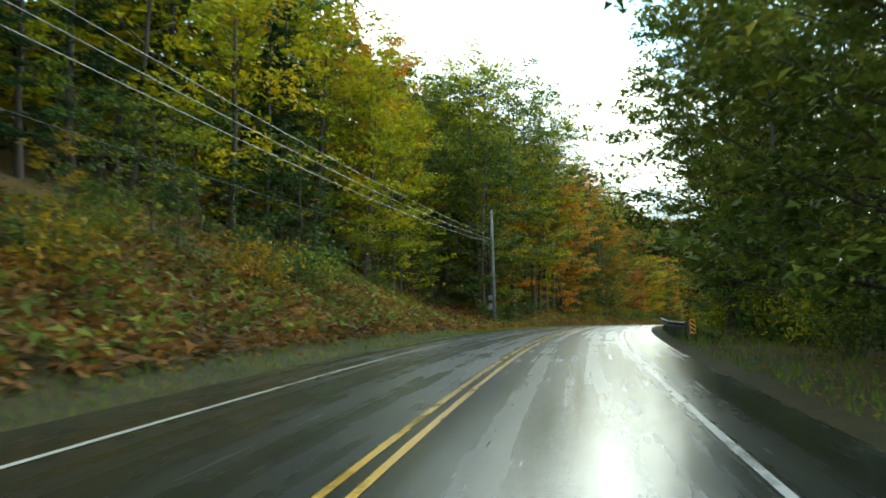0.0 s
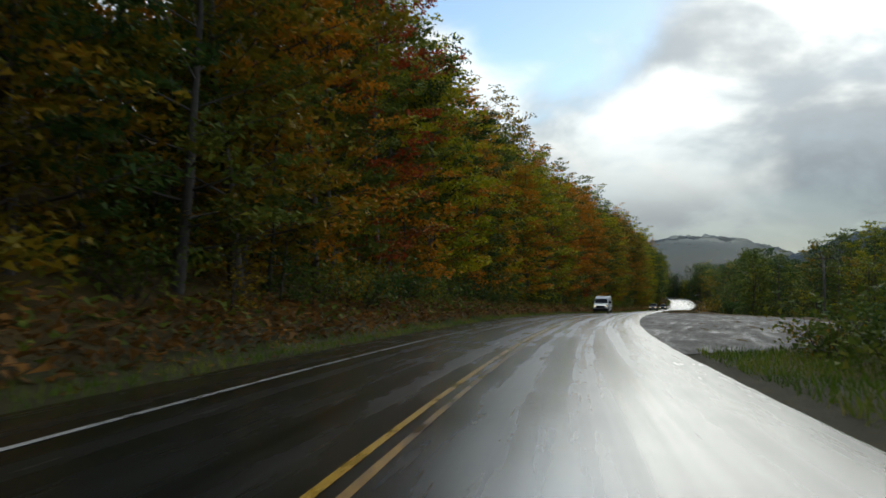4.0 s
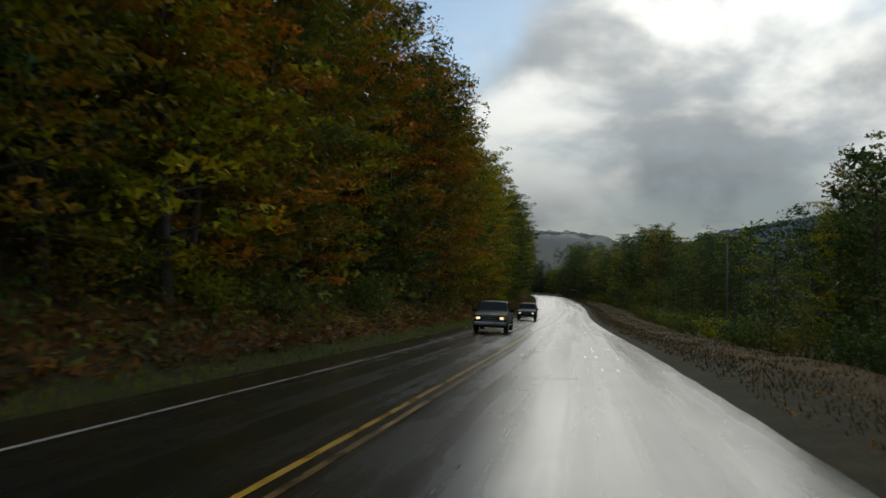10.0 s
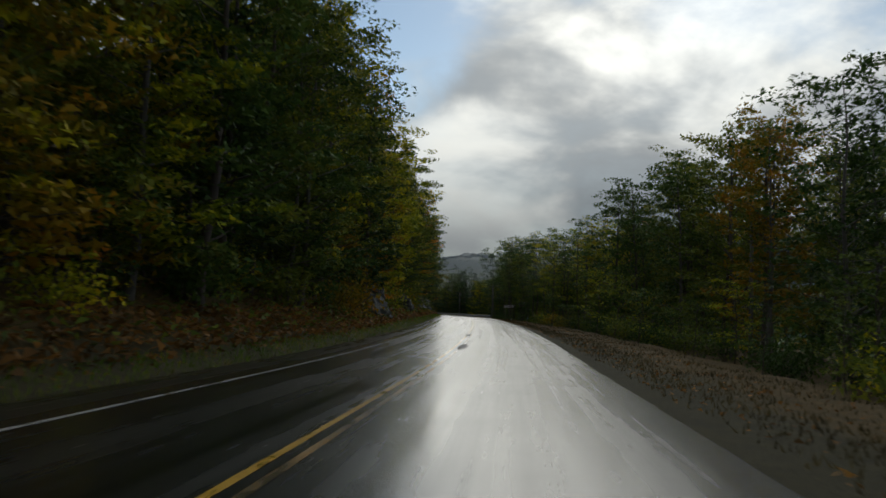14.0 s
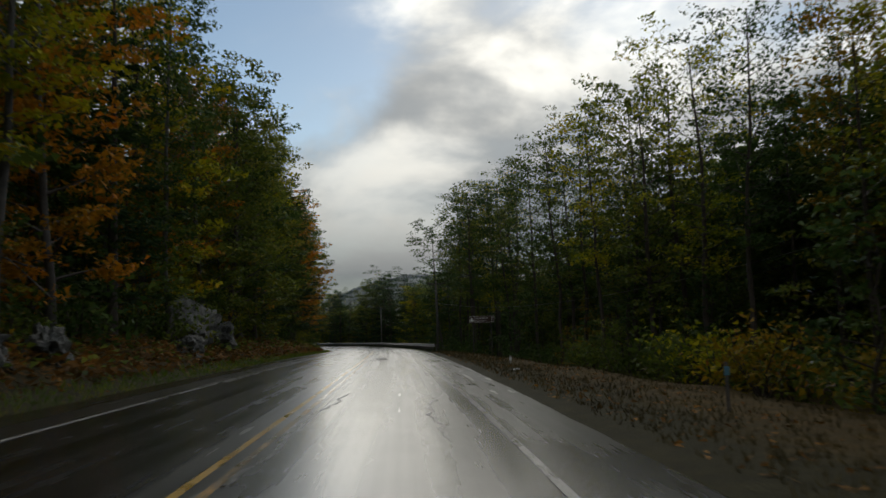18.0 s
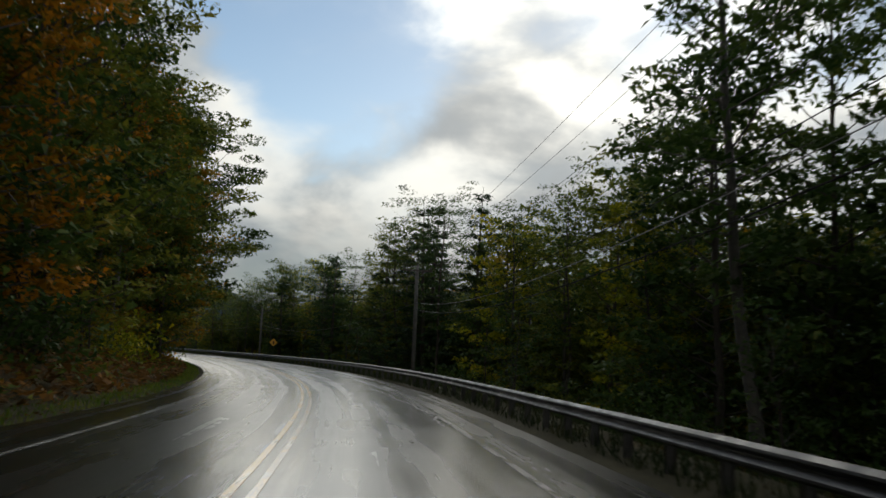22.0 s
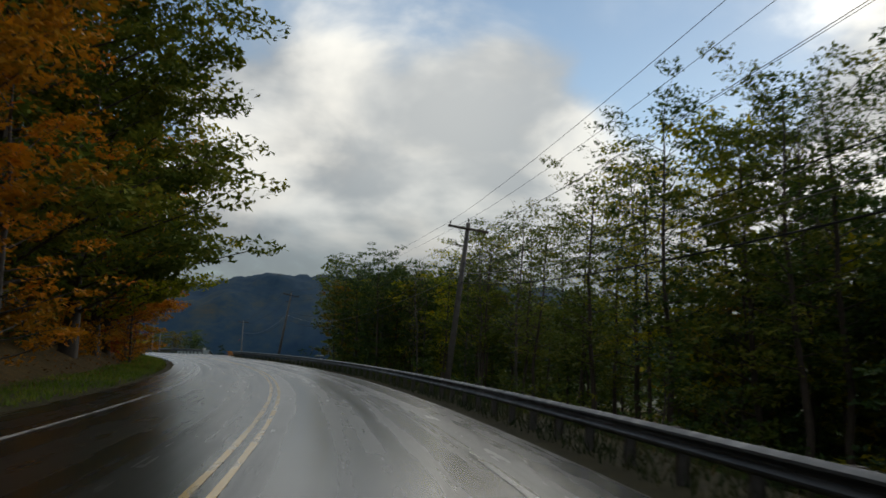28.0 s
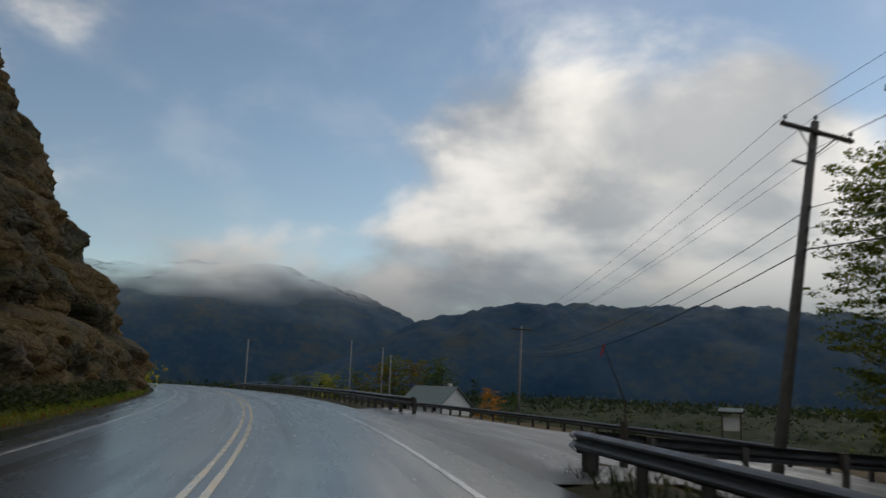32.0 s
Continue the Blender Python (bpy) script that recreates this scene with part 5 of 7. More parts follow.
# single trees that stand out
for kd, tn, s_, u_, h_ in (("great", "orange", 772, -10.6, 14), ("great", "olive", 788, -11.6, 22), ("maple", "orange", 777, -8.2, 11.5), ("great", "orange", 760, -13.2, 13), ("great", "olive", 797, -10.0, 21), ("great", "yellow", 806, -9.8, 17), ("oak", "green", 786, -12, 18), ("maple", "red", 822, -7.9, 8.5), ("maple", "orange", 811, -7.9, 8), ("great", "yellow", 823, -11.0, 14), ("maple", "orange", 816, -8.4, 12), ("great", "orange", 814, -9.6, 14.5), ("maple", "yellow", 829, -9.2, 12), ("maple", "red", 836, -8.4, 6),
                           ("maple", "rust", 352, -9.6, 17), ("maple", "orange", 361, -9.8, 15), ("maple", "rust", 369, -9.5, 18), ("oak", "rust", 358, -13, 22), ("maple", "rust", 296, -9.6, 16), ("maple", "orange", 306, -9.8, 17), ("maple", "orange", 384, -9.6, 14), ("maple", "rust", 391, -9.4, 16), ("maple", "red", 264, -10.2, 12), ("maple", "red", 236, -10.0, 10), ("maple", "orange", 202, -9.8, 9.5), ("pine", "pine", 459, -8.8, 19), ("pine", "pine", 465, -9.4, 17), ("pine", "pine", 594, -8.8, 18), ("pine", "pine", 601, -9.0, 17),
                           ("great", "green", 684, -9.6, 18.5), ("great", "rust", 701, -9.6, 13), ("maple", "orange", 694, -8.3, 9.5), ("maple", "rust", 702, -10.8, 9), ("maple", "orange", 706, -12.5, 10), ("great", "olive", 673, -9.6, 17), ("maple", "rust", 668, -8.0, 15), ("overhang", "rust", 856, -12.4, 21), ("ash", "yellow", 833, -9.8, 14), ("shrub", "rust", 858, -13.2, 1.6), ("shrub", "olive", 866, -13.6, 1.4), ("shrub", "rust", 874, -14.2, 1.5), ("sapling", "olive", 852, -12.6, 3.2), ("shrub", "yellow", 934, -6.1, 2.8), ("shrub", "yellow", 938, -6.3, 2.6),
                           ("pine", "pine", 675, 16.8, 15.5), ("pine", "pine", 686, 15.6, 20), ("ash", "green", 689, 16.4, 20.5), ("ash", "olive", 691, 14.6, 18.5), ("maple", "yellow", 668, 17.5, 15), ("maple", "yellow", 645, 15.5, 12.5), ("great", "olive", 49, 9.4, 17), ("maple", "olive", 36, 10.2, 15), ("great", "olive", 20, 11, 16), ("ash", "olive", 625, 15.5, 22),
                           ("pine", "pine", 86, 10.0, 17), ("pine", "pine", 93, 10.2, 17.5), ("pine", "pine", 99, 11.2, 16), ("ash", "green", 597, 11.5, 19), ("ash", "olive", 604, 12.5, 21.5), ("ash", "green", 610, 13.5, 23), ("ash", "green", 601, 15, 22), ("ash", "olive", 616, 12.5, 22), ("ash", "olive", 116, 11.8, 14), ("ash", "green", 123, 14.5, 13), ("pine", "pine", 137, 11.4, 5.6), ("oak", "olive", 88, -14.5, 24), ("oak", "yellow", 82, -13.0, 26), ("oak", "olive", 90, -11.2, 26.5), ("oak", "olive", 60, -19.5, 24), ("oak", "olive", 104, -10.6, 27), ("oak", "yellow", 110, -11.0, 27), ("oak", "olive", 97, -10.4, 26), ("oak", "olive", 121, -13, 23), ("bare", "bare", 806, 18, 16), ("bare", "bare", 813, 18, 15), ("oak", "olive", 858, 25, 15), ("oak", "green", 854, 23, 15), ("maple", "olive", 872, 26.0, 13.5), ("maple", "olive", 874, 27.0, 12.5), ("maple", "green", 870, 26.5, 12), ("maple", "olive", 875, 29.5, 14), ("maple", "yellow", 868, 28, 12), ("maple", "yellow", 851, 21, 14)):
    grow(kd, tn, s_, u_, h_, LG if u_ < 0 else RG)
far_wood(532, 576, 23, 30, 2.4, GREENER, (12.5, 16.5), "dense green woodland behind the park sign")
wood_row(538, 574, 17.5, 21.5, 4.5, {"oak": 2, "ash": 1}, GREENER, (15, 18), RG)


def scatter(name, label, n, ranges, mat, size, rs, blade=False, lift=0.03):
    """Countless small leaves or blades over the ground in stretches (s0, s1, u0, u1)."""
    area = np.array([(a[1] - a[0]) * abs(a[3] - a[2]) for a in ranges], float)
    which = rs.choice(len(ranges), n, p=area / area.sum())
    R = np.array([a[:4] for a in ranges], float)[which]
    s = R[:, 0] + rs.uniform(size=n) * (R[:, 1] - R[:, 0])
    u = R[:, 2] + rs.uniform(size=n) * (R[:, 3] - R[:, 2])
    P = grid_at(s, u)
    P[:, 2] += lift * rs.uniform(0.1, 1.6, n)
    if not blade:
        v = leaf_cards(P, size, rs, 1.2, 0.36)
    else:
        w = rs.uniform(0, 6.28, n)
        h = size * rs.uniform(0.5, 1.4, n)
        d = np.stack([np.cos(w), np.sin(w), np.zeros(n)], 1)
        tip = P + np.stack([rs.normal(size=n) * 0.35 * h, rs.normal(size=n) * 0.35 * h, h], 1)
        v = np.stack([P - d * 0.018, P + d * 0.018, tip], 1).reshape(-1, 3)
    return tagged(new(name, cards_mesh(name, v, mat)), label, name.replace("_", " "), kind="stuff")


rs0 = np.random.RandomState(21)
scatter("fallen_leaves", "brown and orange fallen leaves carpeting the banks", 32000, [(-5, 723, -12, -6.3), (-5, 723, -8, -6.1), (733, 861, -12, -7.5), (640, 718, -12, -6.2), (640, 718, -9, -6.0)], LITTER, 0.17, rs0)
scatter("fallen_leaves_by_pull_out", "scattered wet fallen leaves on the verge", 9000, [(230, 586, 5.6, 9.5), (0, 61, 5.8, 10), (-5, 723, -6.6, -5.4)], LITTER, 0.12, rs0)
scatter("bracken", "knee-high green and russet bracken on the bank", 20000, [(-8, 50, -17, -6.6), (-8, 50, -13, -6.4), (-8, 124, -10, -6.6), (60, 716, -9.5, -6.5), (700, 760, -12, -8)], LEAF["olive"], 0.26, rs0, False, 0.38)
scatter("dead_bracken", "brown withered bracken on the bank", 74000, [(-8, 124, -16, -6.4), (-8, 124, -12, -6.2), (124, 716, -9.0, -6.2)], LITTER, 0.26, rs0, False, 0.26)
scatter("ledge_brush", "olive and russet brush along the foot of the rock", 12000, [(838, 930, -8.6, -6.5), (838, 930, -7.6, -6.3)], RIVER_SCRUB, 0.2, rs0, False, 0.5)
scatter("ledge_litter", "brown leaves and straw along the foot of the rock", 7000, [(800, 930, -8.2, -5.5)], LITTER, 0.14, rs0)
scatter("ledge_grass", "long straw-coloured grass at the foot of the rock", 5000, [(836, 930, -8.6, -6.6)], GRASS, 0.42, rs0, True, 0.0)
scatter("grass", "short damp roadside grass turning straw-coloured", 64000, [(-8, 723, -6.5, -5.3), (723, 927, -8.3, -5.5)], GRASS, 0.17, rs0, True, 0.0)
scatter("verge_grass", "thin straw-coloured grass on the valley-side verge", 40000, [(236, 586, 6.2, 11), (236, 586, 5.6, 8), (500, 590, 5.8, 9), (586, 857, 6.3, 9)], STRAW, 0.13, rs0, True, 0.0)
scatter("roadside_grass", "damp green and yellowing grass on the open verge", 16000, [(0, 142, 5.6, 10), (78, 142, 5.5, 9), (80, 142, 5.6, 14)], GRASS, 0.24, rs0, True, 0.0)
scatter("rail_grass", "dark olive grass and weeds growing under the guardrail", 17000, [(586, 857, 5.5, 7.6), (586, 857, 5.5, 6.4), (36, 80, 5.7, 7.5)], RIVER_SCRUB, 0.27, rs0, True, 0.0)


def river_wood(azimuth, spread, near, far, n, seed, label, mat, size=1.0, tall=1.0):
    """Low woods on the flats beyond the lot, as sprays of leaves over a rolling canopy."""
    rs = np.random.RandomState(seed)
    a = np.radians(azimuth + rs.uniform(-spread, spread, n))
    d = near + (far - near) * rs.uniform(0, 1, n) ** 0.8
    x, y = HUB_LOT[0] + np.sin(a) * d, HUB_LOT[1] + np.cos(a) * d
    top = np.array([4.5 + 4.5 * noise.noise(Vector((p * 0.045, q * 0.045, seed))) + 2.5 * noise.noise(Vector((p * 0.16, q * 0.16, seed))) for p, q in zip(x, y)])
    z = LOW + tall * np.maximum(top, 0.6) * rs.uniform(0.05, 1.12, n) ** 0.65
    return tagged(new("river_woods", cards_mesh("river_woods", leaf_cards(np.stack([x, y, z], 1), size, rs, 0.5, 0.5), mat)), label, "woodland", kind="stuff")


def canopy(s0, s1, u0, u1, n, height, seed, label, mat, size=1.5):
    """Crowns of the woods that stretch away behind the first rows, as sprays of leaves over a rolling canopy."""
    rs = np.random.RandomState(seed)
    s, u = rs.uniform(s0, s1, n), rs.uniform(u0, u1, n)
    P = grid_at(s, u)
    roll = np.array([0.75 + 0.35 * noise.noise(Vector((p * 0.05, q * 0.05, seed))) + 0.25 * noise.noise(Vector((p * 0.19, q * 0.19, seed))) for p, q in zip(s, u)])
    P[:, 2] += height * np.maximum(roll, 0.15) * rs.uniform(0.1, 1.0, n) ** 0.45
    return tagged(new("hill_woods", cards_mesh("hill_woods", leaf_cards(P, size, rs, 0.6, 0.5), mat)), label, "woodland", kind="stuff")


canopy(-30, 720, -66, -33, 14000, 13.0, 31, "green woods climbing the hill above the bank", LEAF["green"])
canopy(-30, 720, -66, -33, 9000, 14.0, 32, "yellowing crowns in the woods above the bank", LEAF["olive"])
canopy(-40, 800, -222, -62, 26000, 13.0, 35, "green and gold woods over the back of the hill", LEAF["olive"], 2.6)
canopy(-40, 800, -222, -62, 12000, 13.5, 36, "russet crowns in the woods over the hill", LEAF["rust"], 2.4)
canopy(-30, 850, 44, 108, 13000, 7.0, 33, "low green woods along the valley side", LEAF["green"])
canopy(-30, 850, 44, 108, 6000, 7.5, 34, "yellowing crowns in the valley woods", LEAF["olive"])
HUB_LOT = hub(860.0)


def scrub_sheet():
    """Close low scrub on the flats beyond the lot: a rolling, broken canopy."""
    n, k = 240, 110
    A = np.radians(np.linspace(-44, 22, n))[:, None]
    D = (150 * (1000 / 150) ** np.linspace(0, 1, k))[None]
    X, Y = HUB_LOT[0] + np.sin(A) * D, HUB_LOT[1] + np.cos(A) * D
    rs = np.random.RandomState(9)
    Z = np.array([[3.0 + 2.6 * noise.noise(Vector((X[i, j] * 0.035, Y[i, j] * 0.035, 4.0))) + 1.6 * noise.fractal(Vector((X[i, j] * 0.12, Y[i, j] * 0.12, 2.0)), 0.7, 2.1, 3) for j in range(k)] for i in range(n)]) + rs.uniform(-0.4, 0.5, (n, k))
    Z[:, 0] = -0.5
    v = np.stack([X, Y, LOW + Z], -1).reshape(-1, 3)
    i = (np.arange(n - 1)[:, None] * k + np.arange(k - 1)[None]).ravel()
    me = quick_mesh("river_scrub", v, np.stack([i, i + 1, i + k + 1, i + k], 1), SCRUB_SHEET)
    return tagged(new("river_scrub", me), "close olive-green riverside scrub beyond the lot", "scrub", kind="stuff")


scrub_sheet()
river_wood(-10, 32, 165, 430, 20000, 5, "low green riverside woods beyond the lot", RIVER_SCRUB, 1.0, 0.7)
river_wood(-12, 30, 165, 430, 3500, 6, "scattered yellowing trees in the riverside woods", LEAF["olive"], 0.7, 0.62)
river_wood(-12, 30, 430, 1000, 12000, 7, "far woods across the valley floor", RIVER_SCRUB, 3.0, 1.6)

# ---- rock ledges and boulders ----


def cell(x, y, z):
    return noise.cell(Vector((x, y, z)))


def rock_face(label, s0, s1, base, lean, height, seed, bed=2.8, rough=1.0, step=0.45, mat=None, nh=64):
    """A ledge of thick beds along the bank, each set back from the one below: base, lean and height are functions of s."""
    ns = int((s1 - s0) / step)
    verts, faces = [], []
    for i in range(ns + 1):
        s = s0 + (s1 - s0) * i / ns
        H = height(s) * (1 + 0.10 * noise.noise(Vector((s * 0.22, seed, 3.3))) + 0.05 * noise.noise(Vector((s * 0.9, seed, 1.7))))
        end = min((s - s0) / 2.5 + 0.15, (s1 - s) / 2.5 + 0.15, 1.0)
        for j in range(nh + 1):
            dz = H * j / nh
            lay = dz / bed + 0.30 * noise.noise(Vector((s * 0.05, seed, dz * 0.08))) + 0.14 * noise.noise(Vector((s * 0.31, dz * 0.3, seed)))
            n_lay = math.floor(lay)
            f = lay - n_lay
            # a steep face below, a rounded bench above
            stepped = 0.18 * f / 0.72 if f < 0.72 else 0.18 + 0.82 * ((f - 0.72) / 0.28) ** 1.5
            mixed = 0.90 + 0.10 * noise.noise(Vector((s * 0.17, n_lay * 2.7, seed + 2)))
            back = lean(s) * bed * (lay - f + stepped * mixed + f * (1 - mixed)) - lean(s) * (lay * bed - dz)
            run = s / (1.5 * bed) + n_lay * 0.43 + 0.35 * noise.noise(Vector((s * 0.4, dz * 0.5, seed + 5)))
            g = run - math.floor(run)
            cushion = 1 - abs(2 * g - 1) ** 5
            block = (cell(math.floor(run) + 0.5, n_lay + 0.5, seed) - 0.5) * 1.5 * cushion - 0.55 * (1 - cushion)
            undercut = -0.75 * math.exp(-(f / 0.14) ** 2) * (0.6 + 0.6 * noise.noise(Vector((s * 0.2, n_lay * 5.1, seed))))
            big = noise.noise(Vector((s * 0.12, dz * 0.12, seed + 9))) * 1.0
            mid = noise.fractal(Vector((s * 0.45, dz * 0.6, seed)), 0.6, 2.1, 5) * 0.75
            fine = abs(noise.noise(Vector((s * 1.6, dz * 2.0, seed + 3)))) * 0.55
            fade = min(1.0, j / 3, end)
            out = (block + undercut + big + mid - fine) * fade * rough
            p = at(s, base(s) - back + out, 0)
            verts.append((p.x, p.y, p.z - 0.25 + dz + 0.18 * rough * noise.noise(Vector((s * 0.9, dz * 0.9, seed + 7))) * fade))
        for j in range(5):
            p = at(s, base(s) - lean(s) * H - 1.6 * (j + 1), 0)
            verts.append((p.x, p.y, p.z - 0.25 + H + 0.7 * noise.noise(Vector((s * 0.5, j * 0.8, seed))) - 0.7 * j))
    k = nh + 6
    for i in range(ns):
        for j in range(k - 1):
            faces.append((i * k + j, (i + 1) * k + j, (i + 1) * k + j + 1, i * k + j + 1))
    me = quick_mesh("rock_ledge", verts, faces, mat or ROCK)
    return tagged(new("rock_ledge", me), label, "rock ledge", "rock ledges by the road", "structure")


rock_face("tall weathered ochre and grey rock cut beside the road", 837, 972, lambda s: float(np.interp(s, [837, 872, 895, 972], [-7.6, -7.2, -6.4, -6.4])) + 0.3 * math.sin(s * 0.21), lambda s: float(np.interp(s, [837, 866, 890], [0.58, 0.56, 0.54])), lambda s: float(np.interp(s, [837, 842, 850, 858, 864, 872, 890, 905, 922, 960, 972], [1.0, 2.2, 4.2, 6.4, 8.6, 11.5, 19, 25, 31, 32, 20])), 1.7, 4.3, 1.0, 0.34, None, 110)
rock_face("wet sloping rock slab painted pale for its sky sheen", 713, 741, lambda s: -6.6, lambda s: 1.05, lambda s: float(np.interp(s, [713, 718, 735, 741], [1.6, 4.4, 6.2, 3.0])), 5.2, 2.0, 0.7, 0.25, SLAB)
rock_face("steep grey rock ledge above green grass", 742, 768, lambda s: -8.0, lambda s: 0.26, lambda s: float(np.interp(s, [742, 748, 757, 763, 768], [5.0, 7.0, 6.6, 5.0, 1.2])), 8.8, 1.7, 1.0, 0.25, GREY_LEDGE)


def boulder(s, u, size, seed, label):
    bm = bmesh.new()
    bmesh.ops.create_icosphere(bm, subdivisions=4, radius=1.0)
    for v in bm.verts:
        d = v.co.copy()
        k = 0.78 + 0.40 * noise.noise(d * 1.3 + Vector((seed, 0, 0))) + 0.18 * cell(d.x * 2.2 + seed, d.y * 2.2, d.z * 2.6) + 0.12 * noise.noise(d * 4 + Vector((0, seed, 0))) - 0.10 * abs(noise.noise(d * 8 + Vector((seed, seed, 0))))
        v.co = Vector((d.x * size[0], d.y * size[1], d.z * size[2])) * k
    me = bpy.data.meshes.new("boulder")
    bm.to_mesh(me); bm.free()
    me.materials.append(BOULDER)
    p = at(s, u, 0, True)
    ob = place(new("boulder", me), pose(p.x, p.y, p.z + size[2] * 0.3, 8 * math.sin(seed), 6 * math.cos(seed * 2), math.degrees(heading(s)) + 40 * math.sin(seed * 3)))
    return tagged(ob, label, "boulder", "boulders on the bank")


for i, (bs, bu, bz) in enumerate([(456, -7.6, (0.9, 1.3, 1.6)), (459, -7.2, (0.7, 0.9, 0.9)), (462, -8.2, (1.0, 1.4, 1.8)), (486, -7.8, (0.9, 1.6, 1.3)), (490, -8.4, (1.0, 1.5, 1.7)), (523, -8.4, (1.2, 2.4, 1.5)),
                                  (527, -8.0, (0.8, 1.3, 0.9)), (541, -7.4, (0.7, 1.1, 0.8)), (545, -8.6, (1.3, 2.6, 2.0)), (550, -8.2, (0.9, 1.5, 1.2)), (517, -8.8, (1.3, 2.0, 1.9))]):
    boulder(bs, bu, bz, 1.7 + i * 2.3, "pale grey lichened boulder half sunk in the bank")

# ---- guardrails ----
W_BEAM = [(0.0, 0.0), (0.030, 0.018), (0.075, 0.050), (0.080, 0.082), (0.035, 0.118), (0.008, 0.140), (0.008, 0.172), (0.035, 0.194), (0.080, 0.230), (0.075, 0.262), (0.030, 0.294), (0.0, 0.312)]


def guardrail(label, line, post_gap=1.905, top=0.70, panel=3.81, ground=-0.25):
    """A steel beam on posts along line, a function of the metres along it that gives a place and the way towards the road; its length is line.length."""
    root = thing("guardrail", Matrix.Translation(line(0.0)[0]), label, "guardrail", "guardrails")
    inv = Matrix.Translation(-line(0.0)[0])
    n = max(int(round(line.length / panel)), 1)
    for k in range(n):
        g, rings = Geo(), []
        for i in range(5):
            d = line.length * (k + i / 4) / n
            p, w = line(d)
            lap = 0.004 * (k % 2)
            prof = [(o + lap, z) for o, z in W_BEAM] + [(o - 0.012 + lap, z) for o, z in reversed(W_BEAM)]
            rings.append([inv @ (p + w * (o + 0.12) + Vector((0, 0, top - 0.312 + z))) for o, z in prof])
        g.rings(rings)
        part("beam", g, STEEL, root)
    m = int(line.length / post_gap)
    post = Geo()
    for c, sz in (((0, -0.07, 0), (0.10, 0.012, 1.0)), ((0, 0.07, 0), (0.10, 0.012, 1.0)), ((0, 0, 0), (0.010, 0.14, 1.0))):
        post.box((c[0], c[1], (top + ground) / 2 - 0.02), (sz[0], sz[1], top - ground - 0.02), 0.002)
    post_me = post.mesh("post", POST_STEEL)
    block_me = Geo().box((0, 0, top - 0.16), (0.14, 0.13, 0.33), 0.01).mesh("spacer_block", DARK_WOOD)
    for k in range(m + 1):
        p, w = line(min(k * post_gap + 0.2, line.length))
        a = math.atan2(w.y, w.x)
        t = Matrix.Translation(inv @ p) @ Matrix.Rotation(a - math.pi / 2, 4, "Z")
        part("post", post_me, None, root, m=t @ Matrix.Translation((0, -0.04, 0)))
        if k % 2 == 0:
            part("spacer_block", block_me, None, root, m=t @ Matrix.Translation((0, 0.06, 0)))
    return root


class RoadSide:
    """A line beside the road at a fixed offset, its face towards the road."""

    def __init__(self, s0, s1, u, flare0=0.0, flare1=0.0):
        self.s0, self.length, self.u, self.f0, self.f1 = s0, s1 - s0, u, flare0, flare1

    def __call__(self, d):
        u = self.u + self.f0 * max(0, 1 - d / 5) ** 2 + self.f1 * max(0, 1 - (self.length - d) / 4) ** 2
        h = heading(self.s0 + d)
        side = -1 if self.u > 0 else 1
        return at(self.s0 + d, u), Vector((math.cos(h), math.sin(h), 0)) * side


class Polyline:
    """A line through places by the road, (s, u) each; its face to the left of its way."""

    def __init__(self, *su):
        self.p = [at(q[0], q[1], q[2] if len(q) > 2 else -0.05) for q in su]
        self.seg = [(b - a).length for a, b in zip(self.p, self.p[1:])]
        self.length = sum(self.seg)

    def __call__(self, d):
        for i, l in enumerate(self.seg):
            if d <= l or i == len(self.seg) - 1:
                a, b = self.p[i], self.p[i + 1]
                w = (b - a).normalized()
                return a.lerp(b, min(d / l, 1)), Vector((-w.y, w.x, 0)).normalized()
            d -= l


guardrail("galvanized steel guardrail on steel posts beside the woods", RoadSide(38, 78, 5.75, 0.5, 0.3))
guardrail("long galvanized guardrail curving along the wooded drop", RoadSide(586, 857, 5.85, 0.35))
guardrail("short galvanized guardrail turning in at the lot", Polyline((857, 5.85, -0.05), (858.6, 6.3, -0.08), (859.6, 7.4, -0.18), (859.6, 9.0, -0.30), (858.4, 13.0, -0.42), (857.0, 17.0, -0.6)))
guardrail("weathered guardrail along the road past the lot", RoadSide(877, 950, 6.3, 0.3))
guardrail("weathered guardrail along the far edge of the lot", Polyline((858, 19.8, -1.2), (866, 19.4, -1.15), (875, 18.8, -1.1), (887, 18.4, -1.1), (908, 16.4, -0.95), (935, 15.5, -0.9)))


def object_marker(s, u):
    root = thing("object_marker", ride(s, u, -0.1), "yellow and black striped hazard marker at the rail end", "hazard marker")
    part("post", Geo().box((0, 0, 0.4), (0.05, 0.05, 0.95), 0.005), POST_STEEL, root)
    part("panel", Geo().box((0, -0.035, 0.62), (0.24, 0.012, 0.6), 0.004), SIGN_YELLOW, root)
    for k in range(3):
        m = Matrix.Translation((0, -0.045, 0.45 + 0.18 * k)) @ Matrix.Rotation(radians(40), 4, "Y")
        part("stripe", Geo().box((0, 0, 0), (0.22, 0.006, 0.06)), BLACK, root, m=m)


object_marker(36.8, 6.3)

# ---- utility poles and wires ----


